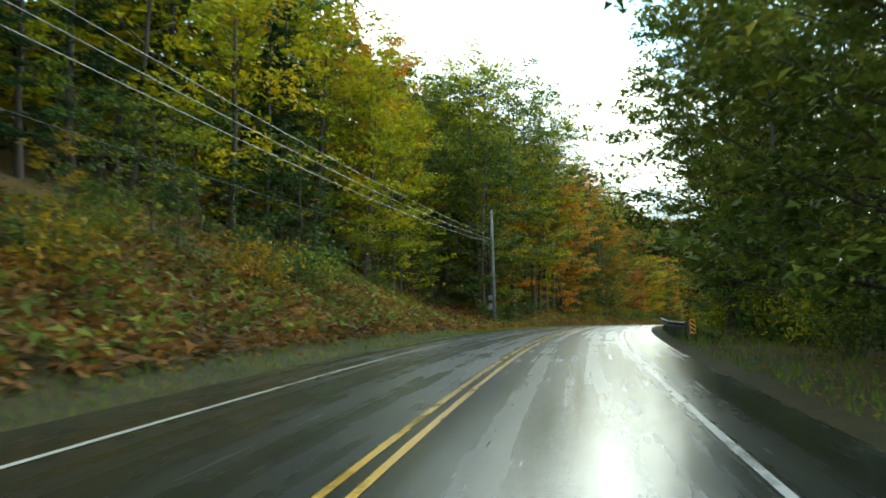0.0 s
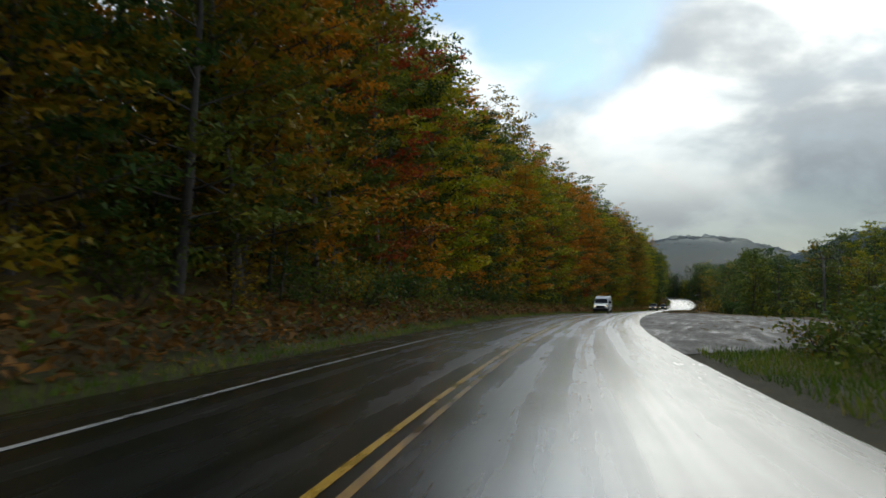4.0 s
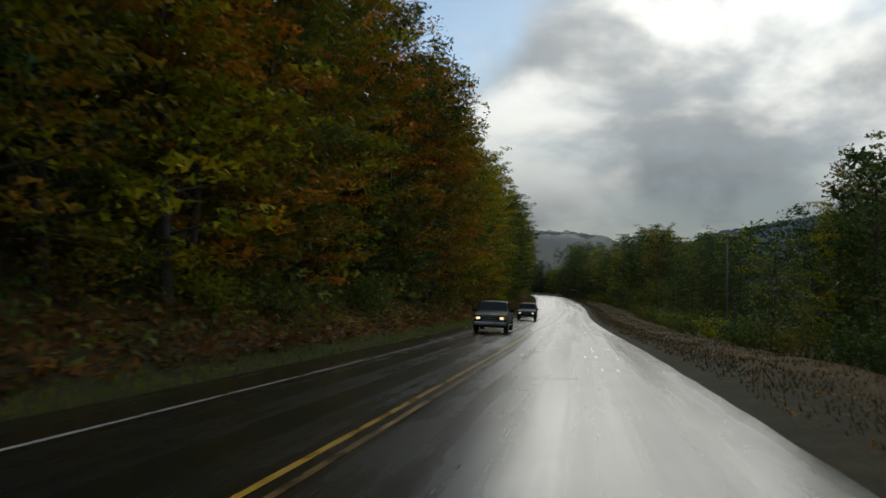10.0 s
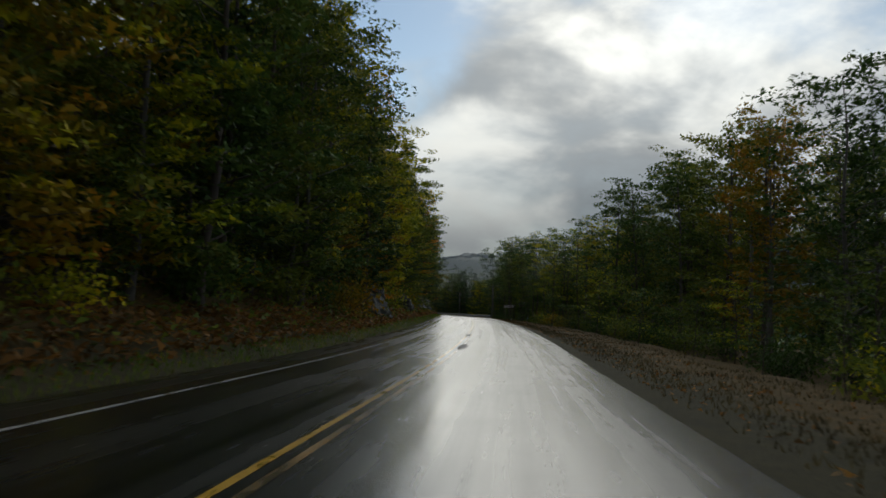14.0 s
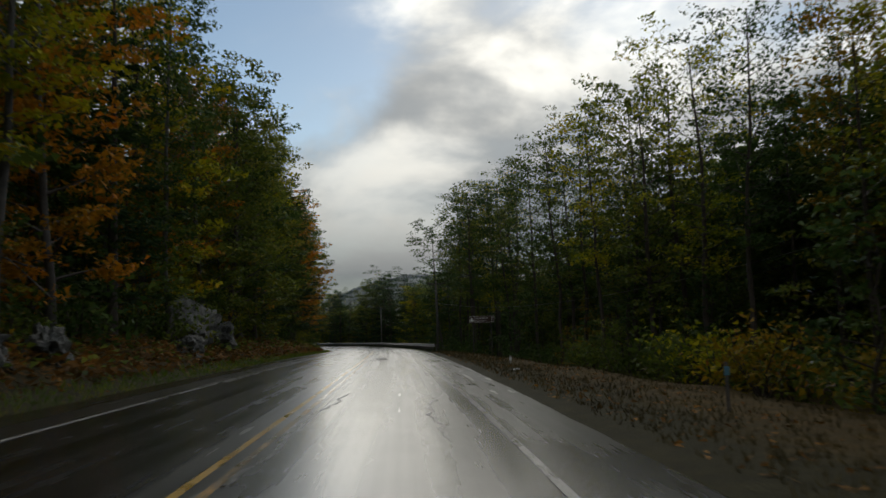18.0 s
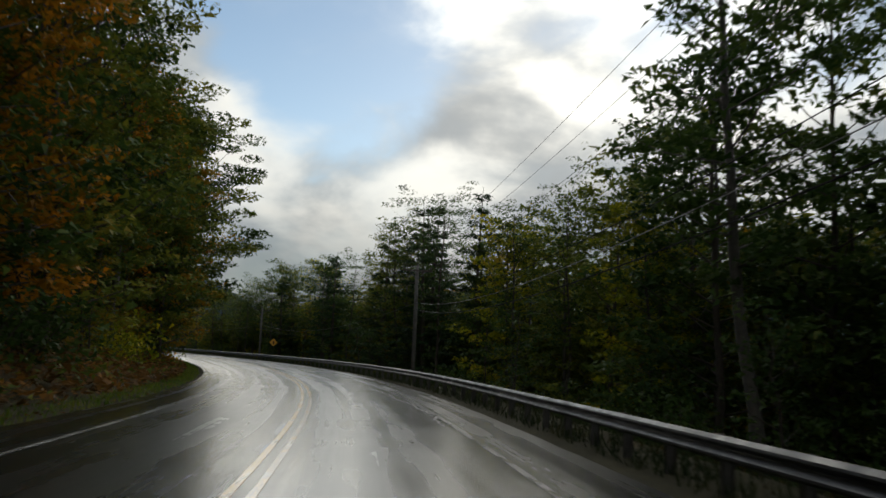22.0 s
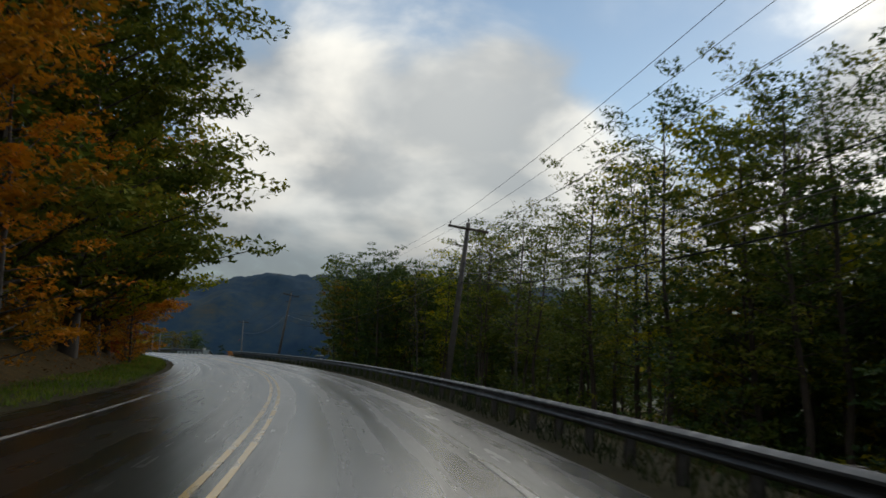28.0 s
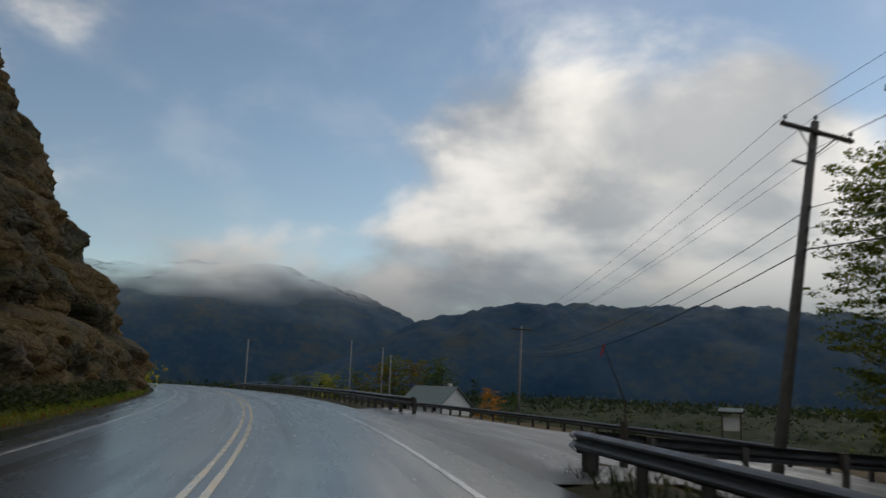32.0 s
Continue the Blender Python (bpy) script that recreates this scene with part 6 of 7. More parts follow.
def utility_pole(s, u, height, lean=0.0, arm=2.3, base=0.0, tilt=0.0, low_arm=True, wood=POLE_WOOD):
    """A wooden pole; returns the places where its wires hang."""
    p = at(s, u, base)
    root = thing("utility_pole", pose(p.x, p.y, p.z, 0, math.degrees(lean), math.degrees(heading(s)) + tilt), "weathered wooden utility pole with a crossarm" if arm else "weathered wooden utility pole carrying cables", "utility pole", "utility poles")
    m = root.matrix_basis
    part("shaft", Geo().tube([(0, 0, -2.5), (0, 0, height * 0.5), (0, 0, height)], [0.17, 0.145, 0.11], 12), wood, root, smooth=True)
    hang = []
    if arm:
        part("crossarm", Geo().box((0, -0.15, height - 0.35), (arm, 0.10, 0.12), 0.012), DARK_WOOD, root)
        for sg in (-1, 1):
            part("brace", Geo().tube([(sg * 0.55, -0.16, height - 0.42), (sg * 0.06, -0.13, height - 0.95)], 0.018, 5), STEEL, root)
        for x in (-arm / 2 + 0.10, 0.0, arm / 2 - 0.10):
            z = height - 0.29 if x else height
            g = Geo().tube([(x, -0.15 if x else 0, z), (x, -0.15 if x else 0, z + 0.08), (x, -0.15 if x else 0, z + 0.10), (x, -0.15 if x else 0, z + 0.17), (x, -0.15 if x else 0, z + 0.20)], [0.02, 0.02, 0.055, 0.05, 0.02], 8)
            part("insulator", g, PORCELAIN, root)
            hang.append(m @ Vector((x, -0.15 if x else 0, z + 0.18)))
        if low_arm:
            part("stub_arm", Geo().box((-0.28, 0, height - 1.25), (0.55, 0.07, 0.07), 0.008), DARK_WOOD, root)
            hang.append(m @ Vector((-0.5, 0, height - 1.2)))
    for k, z in enumerate((height * 0.74, height * 0.68, height * 0.62)):
        part("cable_clamp", Geo().box((0.0, -0.16, z), (0.06, 0.10, 0.14), 0.01), STEEL, root)
        hang.append(m @ Vector((0.0, -0.2, z)))
    return root, hang


def wire(a, b, sag, r, label, mat=WIRE):
    pts = [a.lerp(b, k / 14) - Vector((0, 0, sag * 4 * (k / 14) * (1 - k / 14))) for k in range(15)]
    ob = new("overhead_wire", Geo().tube(pts, r, 5).mesh("overhead_wire", mat))
    return tagged(ob, label, "overhead wire", "overhead wires")


# the first pole, on the bank, with its boxes, and the wires over the road
pole_a, _ = utility_pole(74, -9.25, 10.75, 0.0, 0, 0.0, wood=POLE_SILVER)
part("meter_box", Geo().box((-0.30, -0.1, 2.75), (0.30, 0.20, 0.42), 0.02), BOX_GREY, pole_a, "grey electrical box")
part("meter_box", Geo().box((-0.30, -0.1, 1.95), (0.34, 0.22, 0.55), 0.02), BOX_GREY, pole_a, "grey electrical box")
part("conduit", Geo().tube([(-0.18, -0.12, 0.0), (-0.18, -0.12, 7.2)], 0.03, 6), STEEL, pole_a)
part("lamp_bracket", Geo().tube([(0, -0.1, 7.0), (-0.35, -0.3, 7.2), (-0.7, -0.45, 7.1)], 0.03, 6), BLACK, pole_a)
top_a = pole_a.matrix_basis @ Vector((0, -0.12, 9.75))
for k in range(3):
    src = at(-14, -10.4 - 0.15 * k, 9.0 - 0.42 * k)
    wire(src, top_a - Vector((0, 0, 0.30 * k + 1.4)), 0.9 + 0.08 * k, 0.012, "pale overhead cable sagging along the bank", WIRE_BRIGHT)
wire(at(-16, -11, 6.2), top_a - Vector((0, 0, 3.4)), 0.8, 0.012, "thin service wire below the main cables")
_, far_hang = utility_pole(130, 14.8, 7.8, 0.0, 2.2, -0.55)
_, next_hang = utility_pole(220, 25.0, 7.6, 0.0, 2.2, -0.6)
cable_a, cable_b, CABLE_SAG = at(74, -9.25, 8.0), at(130, 14.8, 5.1), 0.93
wire(cable_a, cable_b, CABLE_SAG, 0.026, "thick black cable crossing above the road")
wire(cable_a + Vector((0, 0, 0.7)), far_hang[1] - Vector((0, 0, 0.9)), 0.9, 0.010, "thin wire crossing above the road")
wire(cable_a + Vector((0, 0, 1.3)), far_hang[2], 0.9, 0.008, "thin wire crossing above the road")
for k in range(5):
    wire(far_hang[k], next_hang[k], 1.3, 0.007, "thin wire strung on past the pull-out")
splice = cable_a.lerp(cable_b, 0.56) - Vector((0, 0, CABLE_SAG * 4 * 0.56 * 0.44))
along = (cable_b - cable_a).normalized()
tagged(place(new("cable_splice", Geo().tube([(-0.32, 0, 0), (-0.2, 0, 0), (0.2, 0, 0), (0.32, 0, 0)], [0.03, 0.075, 0.075, 0.03], 8).mesh("cable_splice", BLACK)), Matrix.Translation(splice) @ along.to_track_quat("X", "Z").to_matrix().to_4x4()), "black splice case on the cable above the road", "cable splice")

# the line along the valley side
LINE_POLES = [(384, 20.8, 11.2, 0.0, -0.6), (452, 19.5, 9.0, 0.0, -0.6), (530, 20.5, 9.0, 0.0, -0.9), (605, 8.1, 8.3, 0.0, 0.0), (668, 9.2, 8.3, 0.0, -0.5), (731, 9.4, 7.6, 0.0, -0.4), (792, 8.8, 8.4, 0.11, 0.0), (863, 13.2, 9.6, 0.15, -0.7)]
chain = [utility_pole(s_, u_, h_, l_, 2.2, b_)[1] for s_, u_, h_, l_, b_ in LINE_POLES]
end_pole = thing("utility_pole", pose(146.2, 873.7, -3.0, 0, 1, 40), "pale distant utility pole with a crossarm", "utility pole", "utility poles")
part("shaft", Geo().tube([(0, 0, -2), (0, 0, 7.5)], [0.14, 0.10], 8), POLE_SILVER, end_pole, smooth=True)
part("crossarm", Geo().box((0, -0.1, 7.2), (2.2, 0.1, 0.12), 0.01), DARK_WOOD, end_pole)
chain.append([end_pole.matrix_basis @ Vector((x, 0, z)) for x, z in ((-1.0, 7.3), (0, 7.5), (1.0, 7.3), (-0.3, 6.5), (0, 5.6), (0, 5.3), (0, 5.0))])
for a, b in zip(chain, chain[1:]):
    n = min(len(a), len(b))
    for k in range(n):
        low = k >= 4
        wire(a[k], b[k], (b[k] - a[k]).length * (0.012 if not low else 0.022), 0.006 if not low else (0.018 if k == n - 1 else 0.011), "thin power conductor strung between the poles" if not low else "dark communication cable strung between the poles", WIRE if k != 5 else WIRE_BRIGHT)
for x, y, h, kind in ((85.2, 977.6, 9.0, 0), (79.1, 986.0, 11.0, 1), (71.5, 984.0, 12.5, 0), (70.0, 943.0, 10.0, 1)):
    d = thing("utility_pole", pose(x, y, LOW + 4, 0, 0, 30), "pale distant utility pole beyond the lot", "utility pole", "utility poles")
    part("shaft", Geo().tube([(0, 0, -4), (0, 0, h - LOW - 7)], [0.2, 0.14], 8), POLE_SILVER, d, smooth=True)
    if kind:
        part("crossarm", Geo().box((0, 0, h - LOW - 7.4), (2.2, 0.12, 0.14), 0.01), DARK_WOOD, d)

# ---- signs and markers ----


def text_part(words, size, m, mat, parent, name="lettering"):
    cu = bpy.data.curves.new("words", "FONT")
    cu.body, cu.size, cu.align_x, cu.align_y, cu.extrude = words, size, "LEFT", "CENTER", 0.003
    tmp = bpy.data.objects.new("words", cu)
    scene.collection.objects.link(tmp)
    bpy.context.view_layer.update()
    me = bpy.data.meshes.new_from_object(tmp.evaluated_get(bpy.context.evaluated_depsgraph_get()))
    bpy.data.objects.remove(tmp)
    me.materials.clear()
    me.materials.append(mat)
    return part(name, me, None, parent, m=m)


def park_sign(s, u):
    root = thing("park_sign", ride(s, u, 0.22, -14), "brown state park sign with white lettering on two posts", "sign")
    for x in (-0.78, 0.78):
        part("post", Geo().box((x, 0.04, 0.95), (0.07, 0.05, 2.9), 0.006), POST_STEEL, root)
    part("panel", Geo().box((0, 0, 2.52), (2.15, 0.03, 0.56), 0.02), SIGN_BROWN, root)
    f = -0.021
    for z in (2.78, 2.26):
        part("border", Geo().box((0, f, z), (2.11, 0.008, 0.018)), SIGN_WHITE, root)
    for x in (-1.055, -0.62, 0.82, 1.055):
        part("border", Geo().box((x, f, 2.52), (0.018, 0.008, 0.52)), SIGN_WHITE, root)
    up = Matrix.Rotation(radians(90), 4, "X")
    text_part("Townshend", 0.225, Matrix.Translation((-0.56, f, 2.63)) @ up, SIGN_WHITE, root)
    text_part("State Park", 0.225, Matrix.Translation((-0.56, f, 2.40)) @ up, SIGN_WHITE, root)
    part("arrow", Geo().add([(0.86, f, 2.635), (0.94, f, 2.635), (0.94, f, 2.60), (1.02, f, 2.65), (0.94, f, 2.70), (0.94, f, 2.665), (0.86, f, 2.665)], [(0, 1, 5, 6), (2, 3, 4)]), SIGN_WHITE, root)
    text_part("2", 0.20, Matrix.Translation((0.88, f, 2.40)) @ up, SIGN_WHITE, root)
    tree = [(-0.98, 2.36), (-0.72, 2.36), (-0.66, 2.44), (-0.72, 2.50), (-0.80, 2.47), (-0.76, 2.58), (-0.86, 2.70), (-0.98, 2.60), (-0.92, 2.50), (-1.0, 2.46)]
    part("emblem", Geo().add([(x, f, z) for x, z in tree], [tuple(range(len(tree)))]), SIGN_WHITE, root)


park_sign(573.0, 9.25)


def warning_sign(s, u):
    root = thing("warning_sign", ride(s, u, -0.3, -6), "orange-yellow diamond warning sign on a post", "sign")
    part("post", Geo().box((0, 0.03, 1.2), (0.06, 0.04, 2.6), 0.005), POST_STEEL, root)
    part("panel", Geo().box((0, 0, 0), (0.70, 0.012, 0.70), 0.02), SIGN_YELLOW, root, m=Matrix.Translation((0, 0, 2.5)) @ Matrix.Rotation(radians(45), 4, "Y"))
    part("symbol", Geo().add([(-0.05, -0.012, 2.25), (0.05, -0.012, 2.25), (0.05, -0.012, 2.5), (0.14, -0.012, 2.5), (0, -0.012, 2.72), (-0.14, -0.012, 2.5), (-0.05, -0.012, 2.5)], [(0, 1, 2, 6), (3, 4, 5)]), BLACK, root)


warning_sign(714, 6.8)


def delineator(s, u, h, mat, label):
    root = thing("delineator_post", ride(s, u, -0.1, 8, True), label, "marker post", "marker posts")
    part("post", Geo().box((0, 0, h / 2), (0.07, 0.03, h + 0.2), 0.006), CONCRETE if mat is not MARKER_BLUE else POST_STEEL, root)
    part("reflector", Geo().box((0, -0.02, h - 0.08), (0.12, 0.014, 0.18), 0.005), mat, root)


delineator(519.5, 8.4, 1.0, MARKER_BLUE, "slim roadside post with a blue reflector")
delineator(547, 7.8, 0.42, SIGN_WHITE, "short white marker post in the grass")


def scrap(s, u, seed):
    r = random.Random(seed)
    v = [(r.uniform(-0.16, 0.16), r.uniform(-0.10, 0.10), r.uniform(0.0, 0.07)) for _ in range(9)]
    bm = bmesh.new()
    for p in v:
        bm.verts.new(p)
    bmesh.ops.convex_hull(bm, input=bm.verts[:])
    me = bpy.data.meshes.new("litter_scrap")
    bm.to_mesh(me); bm.free()
    me.materials.append(LITTER_WHITE)
    tagged(place(new("litter_scrap", me), ride(s, u, 0.01, r.uniform(0, 90), True)), "crumpled white scrap of litter on the verge", "litter", "litter on the verge")


for i, (a, b) in enumerate(((538.5, 6.7), (539.3, 7.0), (573.5, 10.2), (575, 11.0), (650, 6.6), (661, 6.5), (737, 6.7), (742, 6.6))):
    scrap(a, b, i)

# ---- house, kiosk and bits round the lot ----


def house(x, y, z, turn):
    root = thing("house", pose(x, y, z, 0, 0, turn), "low pale house with a grey-green metal roof", "house")
    w, d, h, r = 11.5, 9.0, 2.9, 3.6
    part("wall", Geo().add([(-w / 2, -d / 2, -6), (w / 2, -d / 2, -6), (w / 2, d / 2, -6), (-w / 2, d / 2, -6), (-w / 2, -d / 2, h), (w / 2, -d / 2, h), (w / 2, d / 2, h), (-w / 2, d / 2, h), (-w / 2, 0, h + r - 0.1), (w / 2, 0, h + r - 0.1)],
                            [(0, 1, 5, 4), (1, 2, 6, 9, 5), (2, 3, 7, 6), (3, 0, 4, 8, 7)]), SIDING, root)
    for sg in (-1, 1):
        part("roof", Geo().add([(-w / 2 - 0.5, sg * (d / 2 + 0.6), h - 0.3), (w / 2 + 0.5, sg * (d / 2 + 0.6), h - 0.3), (w / 2 + 0.5, 0, h + r), (-w / 2 - 0.5, 0, h + r), (-w / 2 - 0.5, sg * (d / 2 + 0.6), h - 0.12), (w / 2 + 0.5, sg * (d / 2 + 0.6), h - 0.12), (w / 2 + 0.5, 0, h + r + 0.18), (-w / 2 - 0.5, 0, h + r + 0.18)],
                                [(0, 1, 2, 3), (4, 5, 6, 7), (0, 1, 5, 4), (1, 2, 6, 5), (3, 0, 4, 7)]), ROOF_METAL, root)
    for xx in (-4.6, -1.6, 3.9):
        win = part("window", Geo().box((xx, -d / 2 - 0.03, 2.2), (1.3, 0.06, 1.3), 0.02), DARK_WOOD, root)
        part("pane", Geo().box((xx, -d / 2 - 0.07, 2.2), (1.1, 0.02, 1.1)), CAR_GLASS, win)
    part("door", Geo().box((1.4, -d / 2 - 0.03, 1.1), (1.0, 0.06, 2.1), 0.02), DARK_WOOD, root)
    part("chimney", Geo().box((3, 1, h + r), (0.7, 0.7, 1.6), 0.03), CONCRETE, root)


house(101, 967, -7.4, -22)


def kiosk():
    root = thing("notice_kiosk", pose(164.2, 862.8, -4.0, 0, 0, -8), "small dark wooden notice kiosk with a pitched roof", "kiosk")
    for x in (-0.6, 0.6):
        part("post", Geo().box((x, 0, 0.45), (0.12, 0.12, 3.1), 0.01), DARK_WOOD, root)
    part("board", Geo().box((0, 0, 1.2), (1.1, 0.06, 0.9), 0.01), SIDING, root)
    part("beam", Geo().box((0, 0, 1.95), (1.5, 0.14, 0.12), 0.01), DARK_WOOD, root)
    for sg in (-1, 1):
        part("roof", Geo().box((0, 0, 0), (1.6, 0.62, 0.05), 0.01), ROOF_METAL, root, m=Matrix.Translation((0, sg * 0.27, 2.12)) @ Matrix.Rotation(sg * radians(-24), 4, "X"))


kiosk()


def stick_marker(s, u):
    root = thing("flagged_stick", ride(s, u, -0.1), "bent bare stick tied with a red ribbon", "stick")
    part("stump_post", Geo().tube([(0, 0, -0.2), (0, 0, 0.9)], [0.09, 0.08], 8), DARK_WOOD, root)
    part("stick", Geo().tube([(0.05, 0, 0.7), (0.0, 0, 1.3), (-0.25, 0, 1.9), (-0.42, 0, 2.3)], [0.02, 0.017, 0.012, 0.006], 5), BARK, root)
    part("ribbon", Geo().add([(-0.42, 0, 2.32), (-0.38, 0.02, 2.32), (-0.44, 0.03, 2.08), (-0.48, 0.0, 2.1)], [(0, 1, 2, 3)]), RIBBON_RED, root)


stick_marker(858.6, 7.2)
for i, (x, y, h, tn) in enumerate(((58, 1000, 11, "yellow"), (64, 1003, 12, "olive"), (70, 1003, 14, "rust"), (75, 1001, 15, "olive"), (80, 1004, 15, "rust"), (85, 1004, 15, "olive"), (90, 1000, 13, "green"), (50, 1008, 11, "yellow"), (42, 1010, 11, "olive"), (105, 992, 9, "orange"), (112, 985, 8, "green"), (98, 1000, 12, "pine"), (32, 1015, 11, "green"))):
    k = KINDS["pine" if tn == "pine" else "maple"][i % 2]
    t = tagged(place(new(k.name), pose(x, y, LOW + 2.5, 0, 0, i * 50)), k.words + " with " + TINT[tn] + " beyond the lot", "tree", "trees beyond the lot")
    sc_ = h / k.height
    t.scale = (sc_ * 1.5, sc_ * 1.5, sc_ * 1.15)
    part("trunk", k.wood, None, t)
    c = part("crown", k.crown, None, t)
    c.material_slots[0].link = "OBJECT"
    c.material_slots[0].material = LEAF[tn]

# ---- vehicles ----


def wheel(parent, x, y, r, w, rim_mat, side):
    t = part("wheel", Geo().rings([[(x + side * o, y + rr * math.cos(a), r + rr * math.sin(a)) for a in [2 * math.pi * k / 24 for k in range(24)]] for o, rr in ((-w / 2, r * 0.80), (-w / 2 + 0.02, r * 0.97), (0, r), (w / 2 - 0.02, r * 0.97), (w / 2, r * 0.80), (w / 2 - 0.03, r * 0.66))], caps=False), RUBBER, parent, smooth=True)
    part("rim", Geo().rings([[(x + side * o, y + rr * math.cos(a), r + rr * math.sin(a)) for a in [2 * math.pi * k / 24 for k in range(24)]] for o, rr in ((w / 2 - 0.02, r * 0.66), (w / 2 - 0.05, r * 0.58), (w / 2 - 0.08, r * 0.3), (w / 2 - 0.01, r * 0.2), (w / 2, r * 0.02))]), rim_mat, t)
    return t


def body_ring(y, half, z0, z1, belt, roof_in):
    """One cross-section of a body: sill, bulged side, belt, tumblehome, crowned roof."""
    pts = [(half * 0.90, z0), (half, z0 + (belt - z0) * 0.25), (half, z0 + (belt - z0) * 0.75), (half * 0.97, belt)]
    if z1 > belt + 0.05:
        pts += [(half * (0.97 - roof_in * 0.5), belt + (z1 - belt) * 0.5), (half * (0.97 - roof_in), z1 - 0.09), (half * (0.90 - roof_in), z1 - 0.025), (half * 0.45, z1)]
    else:
        pts += [(half * 0.95, z1 + 0.0), (half * 0.90, z1 + 0.012), (half * 0.7, z1 + 0.02), (half * 0.35, z1 + 0.025)]
    return [(x, y, z) for x, z in pts] + [(-x, y, z) for x, z in reversed(pts)]


def panel_side(parent, name, pts, x, mat, label="", thick=0.012):
    """A flat pane or trim piece on both flanks, given by its outline in y and z; x grows with z by tumblehome pairs (x_low, x_high)."""
    lo, hi = min(p[1] for p in pts), max(p[1] for p in pts)
    for sg in (-1, 1):
        f = lambda z: x[0] + (x[1] - x[0]) * ((z - lo) / max(hi - lo, 1e-6))
        a = [(sg * f(z), y, z) for y, z in pts]
        b = [(sg * (f(z) - thick), y, z) for y, z in pts]
        k = len(pts)
        part(name, Geo().add(a + b, [tuple(range(k)), tuple(range(k, 2 * k))] + [(i, (i + 1) % k, k + (i + 1) % k, k + i) for i in range(k)]), mat, parent, label)


def panel_front(parent, name, half0, half1, y0, z0, y1, z1, mat, label="", thick=0.012):
    v = [(-half0, y0, z0), (half0, y0, z0), (half1, y1, z1), (-half1, y1, z1)]
    n = Vector((0, -(z1 - z0), (y1 - y0))).normalized() * thick
    w = [tuple(Vector(p) + n) for p in v]
    return part(name, Geo().add(v + w, [(0, 1, 2, 3), (4, 5, 6, 7), (0, 1, 5, 4), (1, 2, 6, 5), (2, 3, 7, 6), (3, 0, 4, 7)]), mat, parent, label)


def lamp(parent, x, y, z, size, mat, name="headlight", label=""):
    for sg in (-1, 1):
        part(name, Geo().box((sg * x, y, z), size, min(size) * 0.3), mat, parent, label)


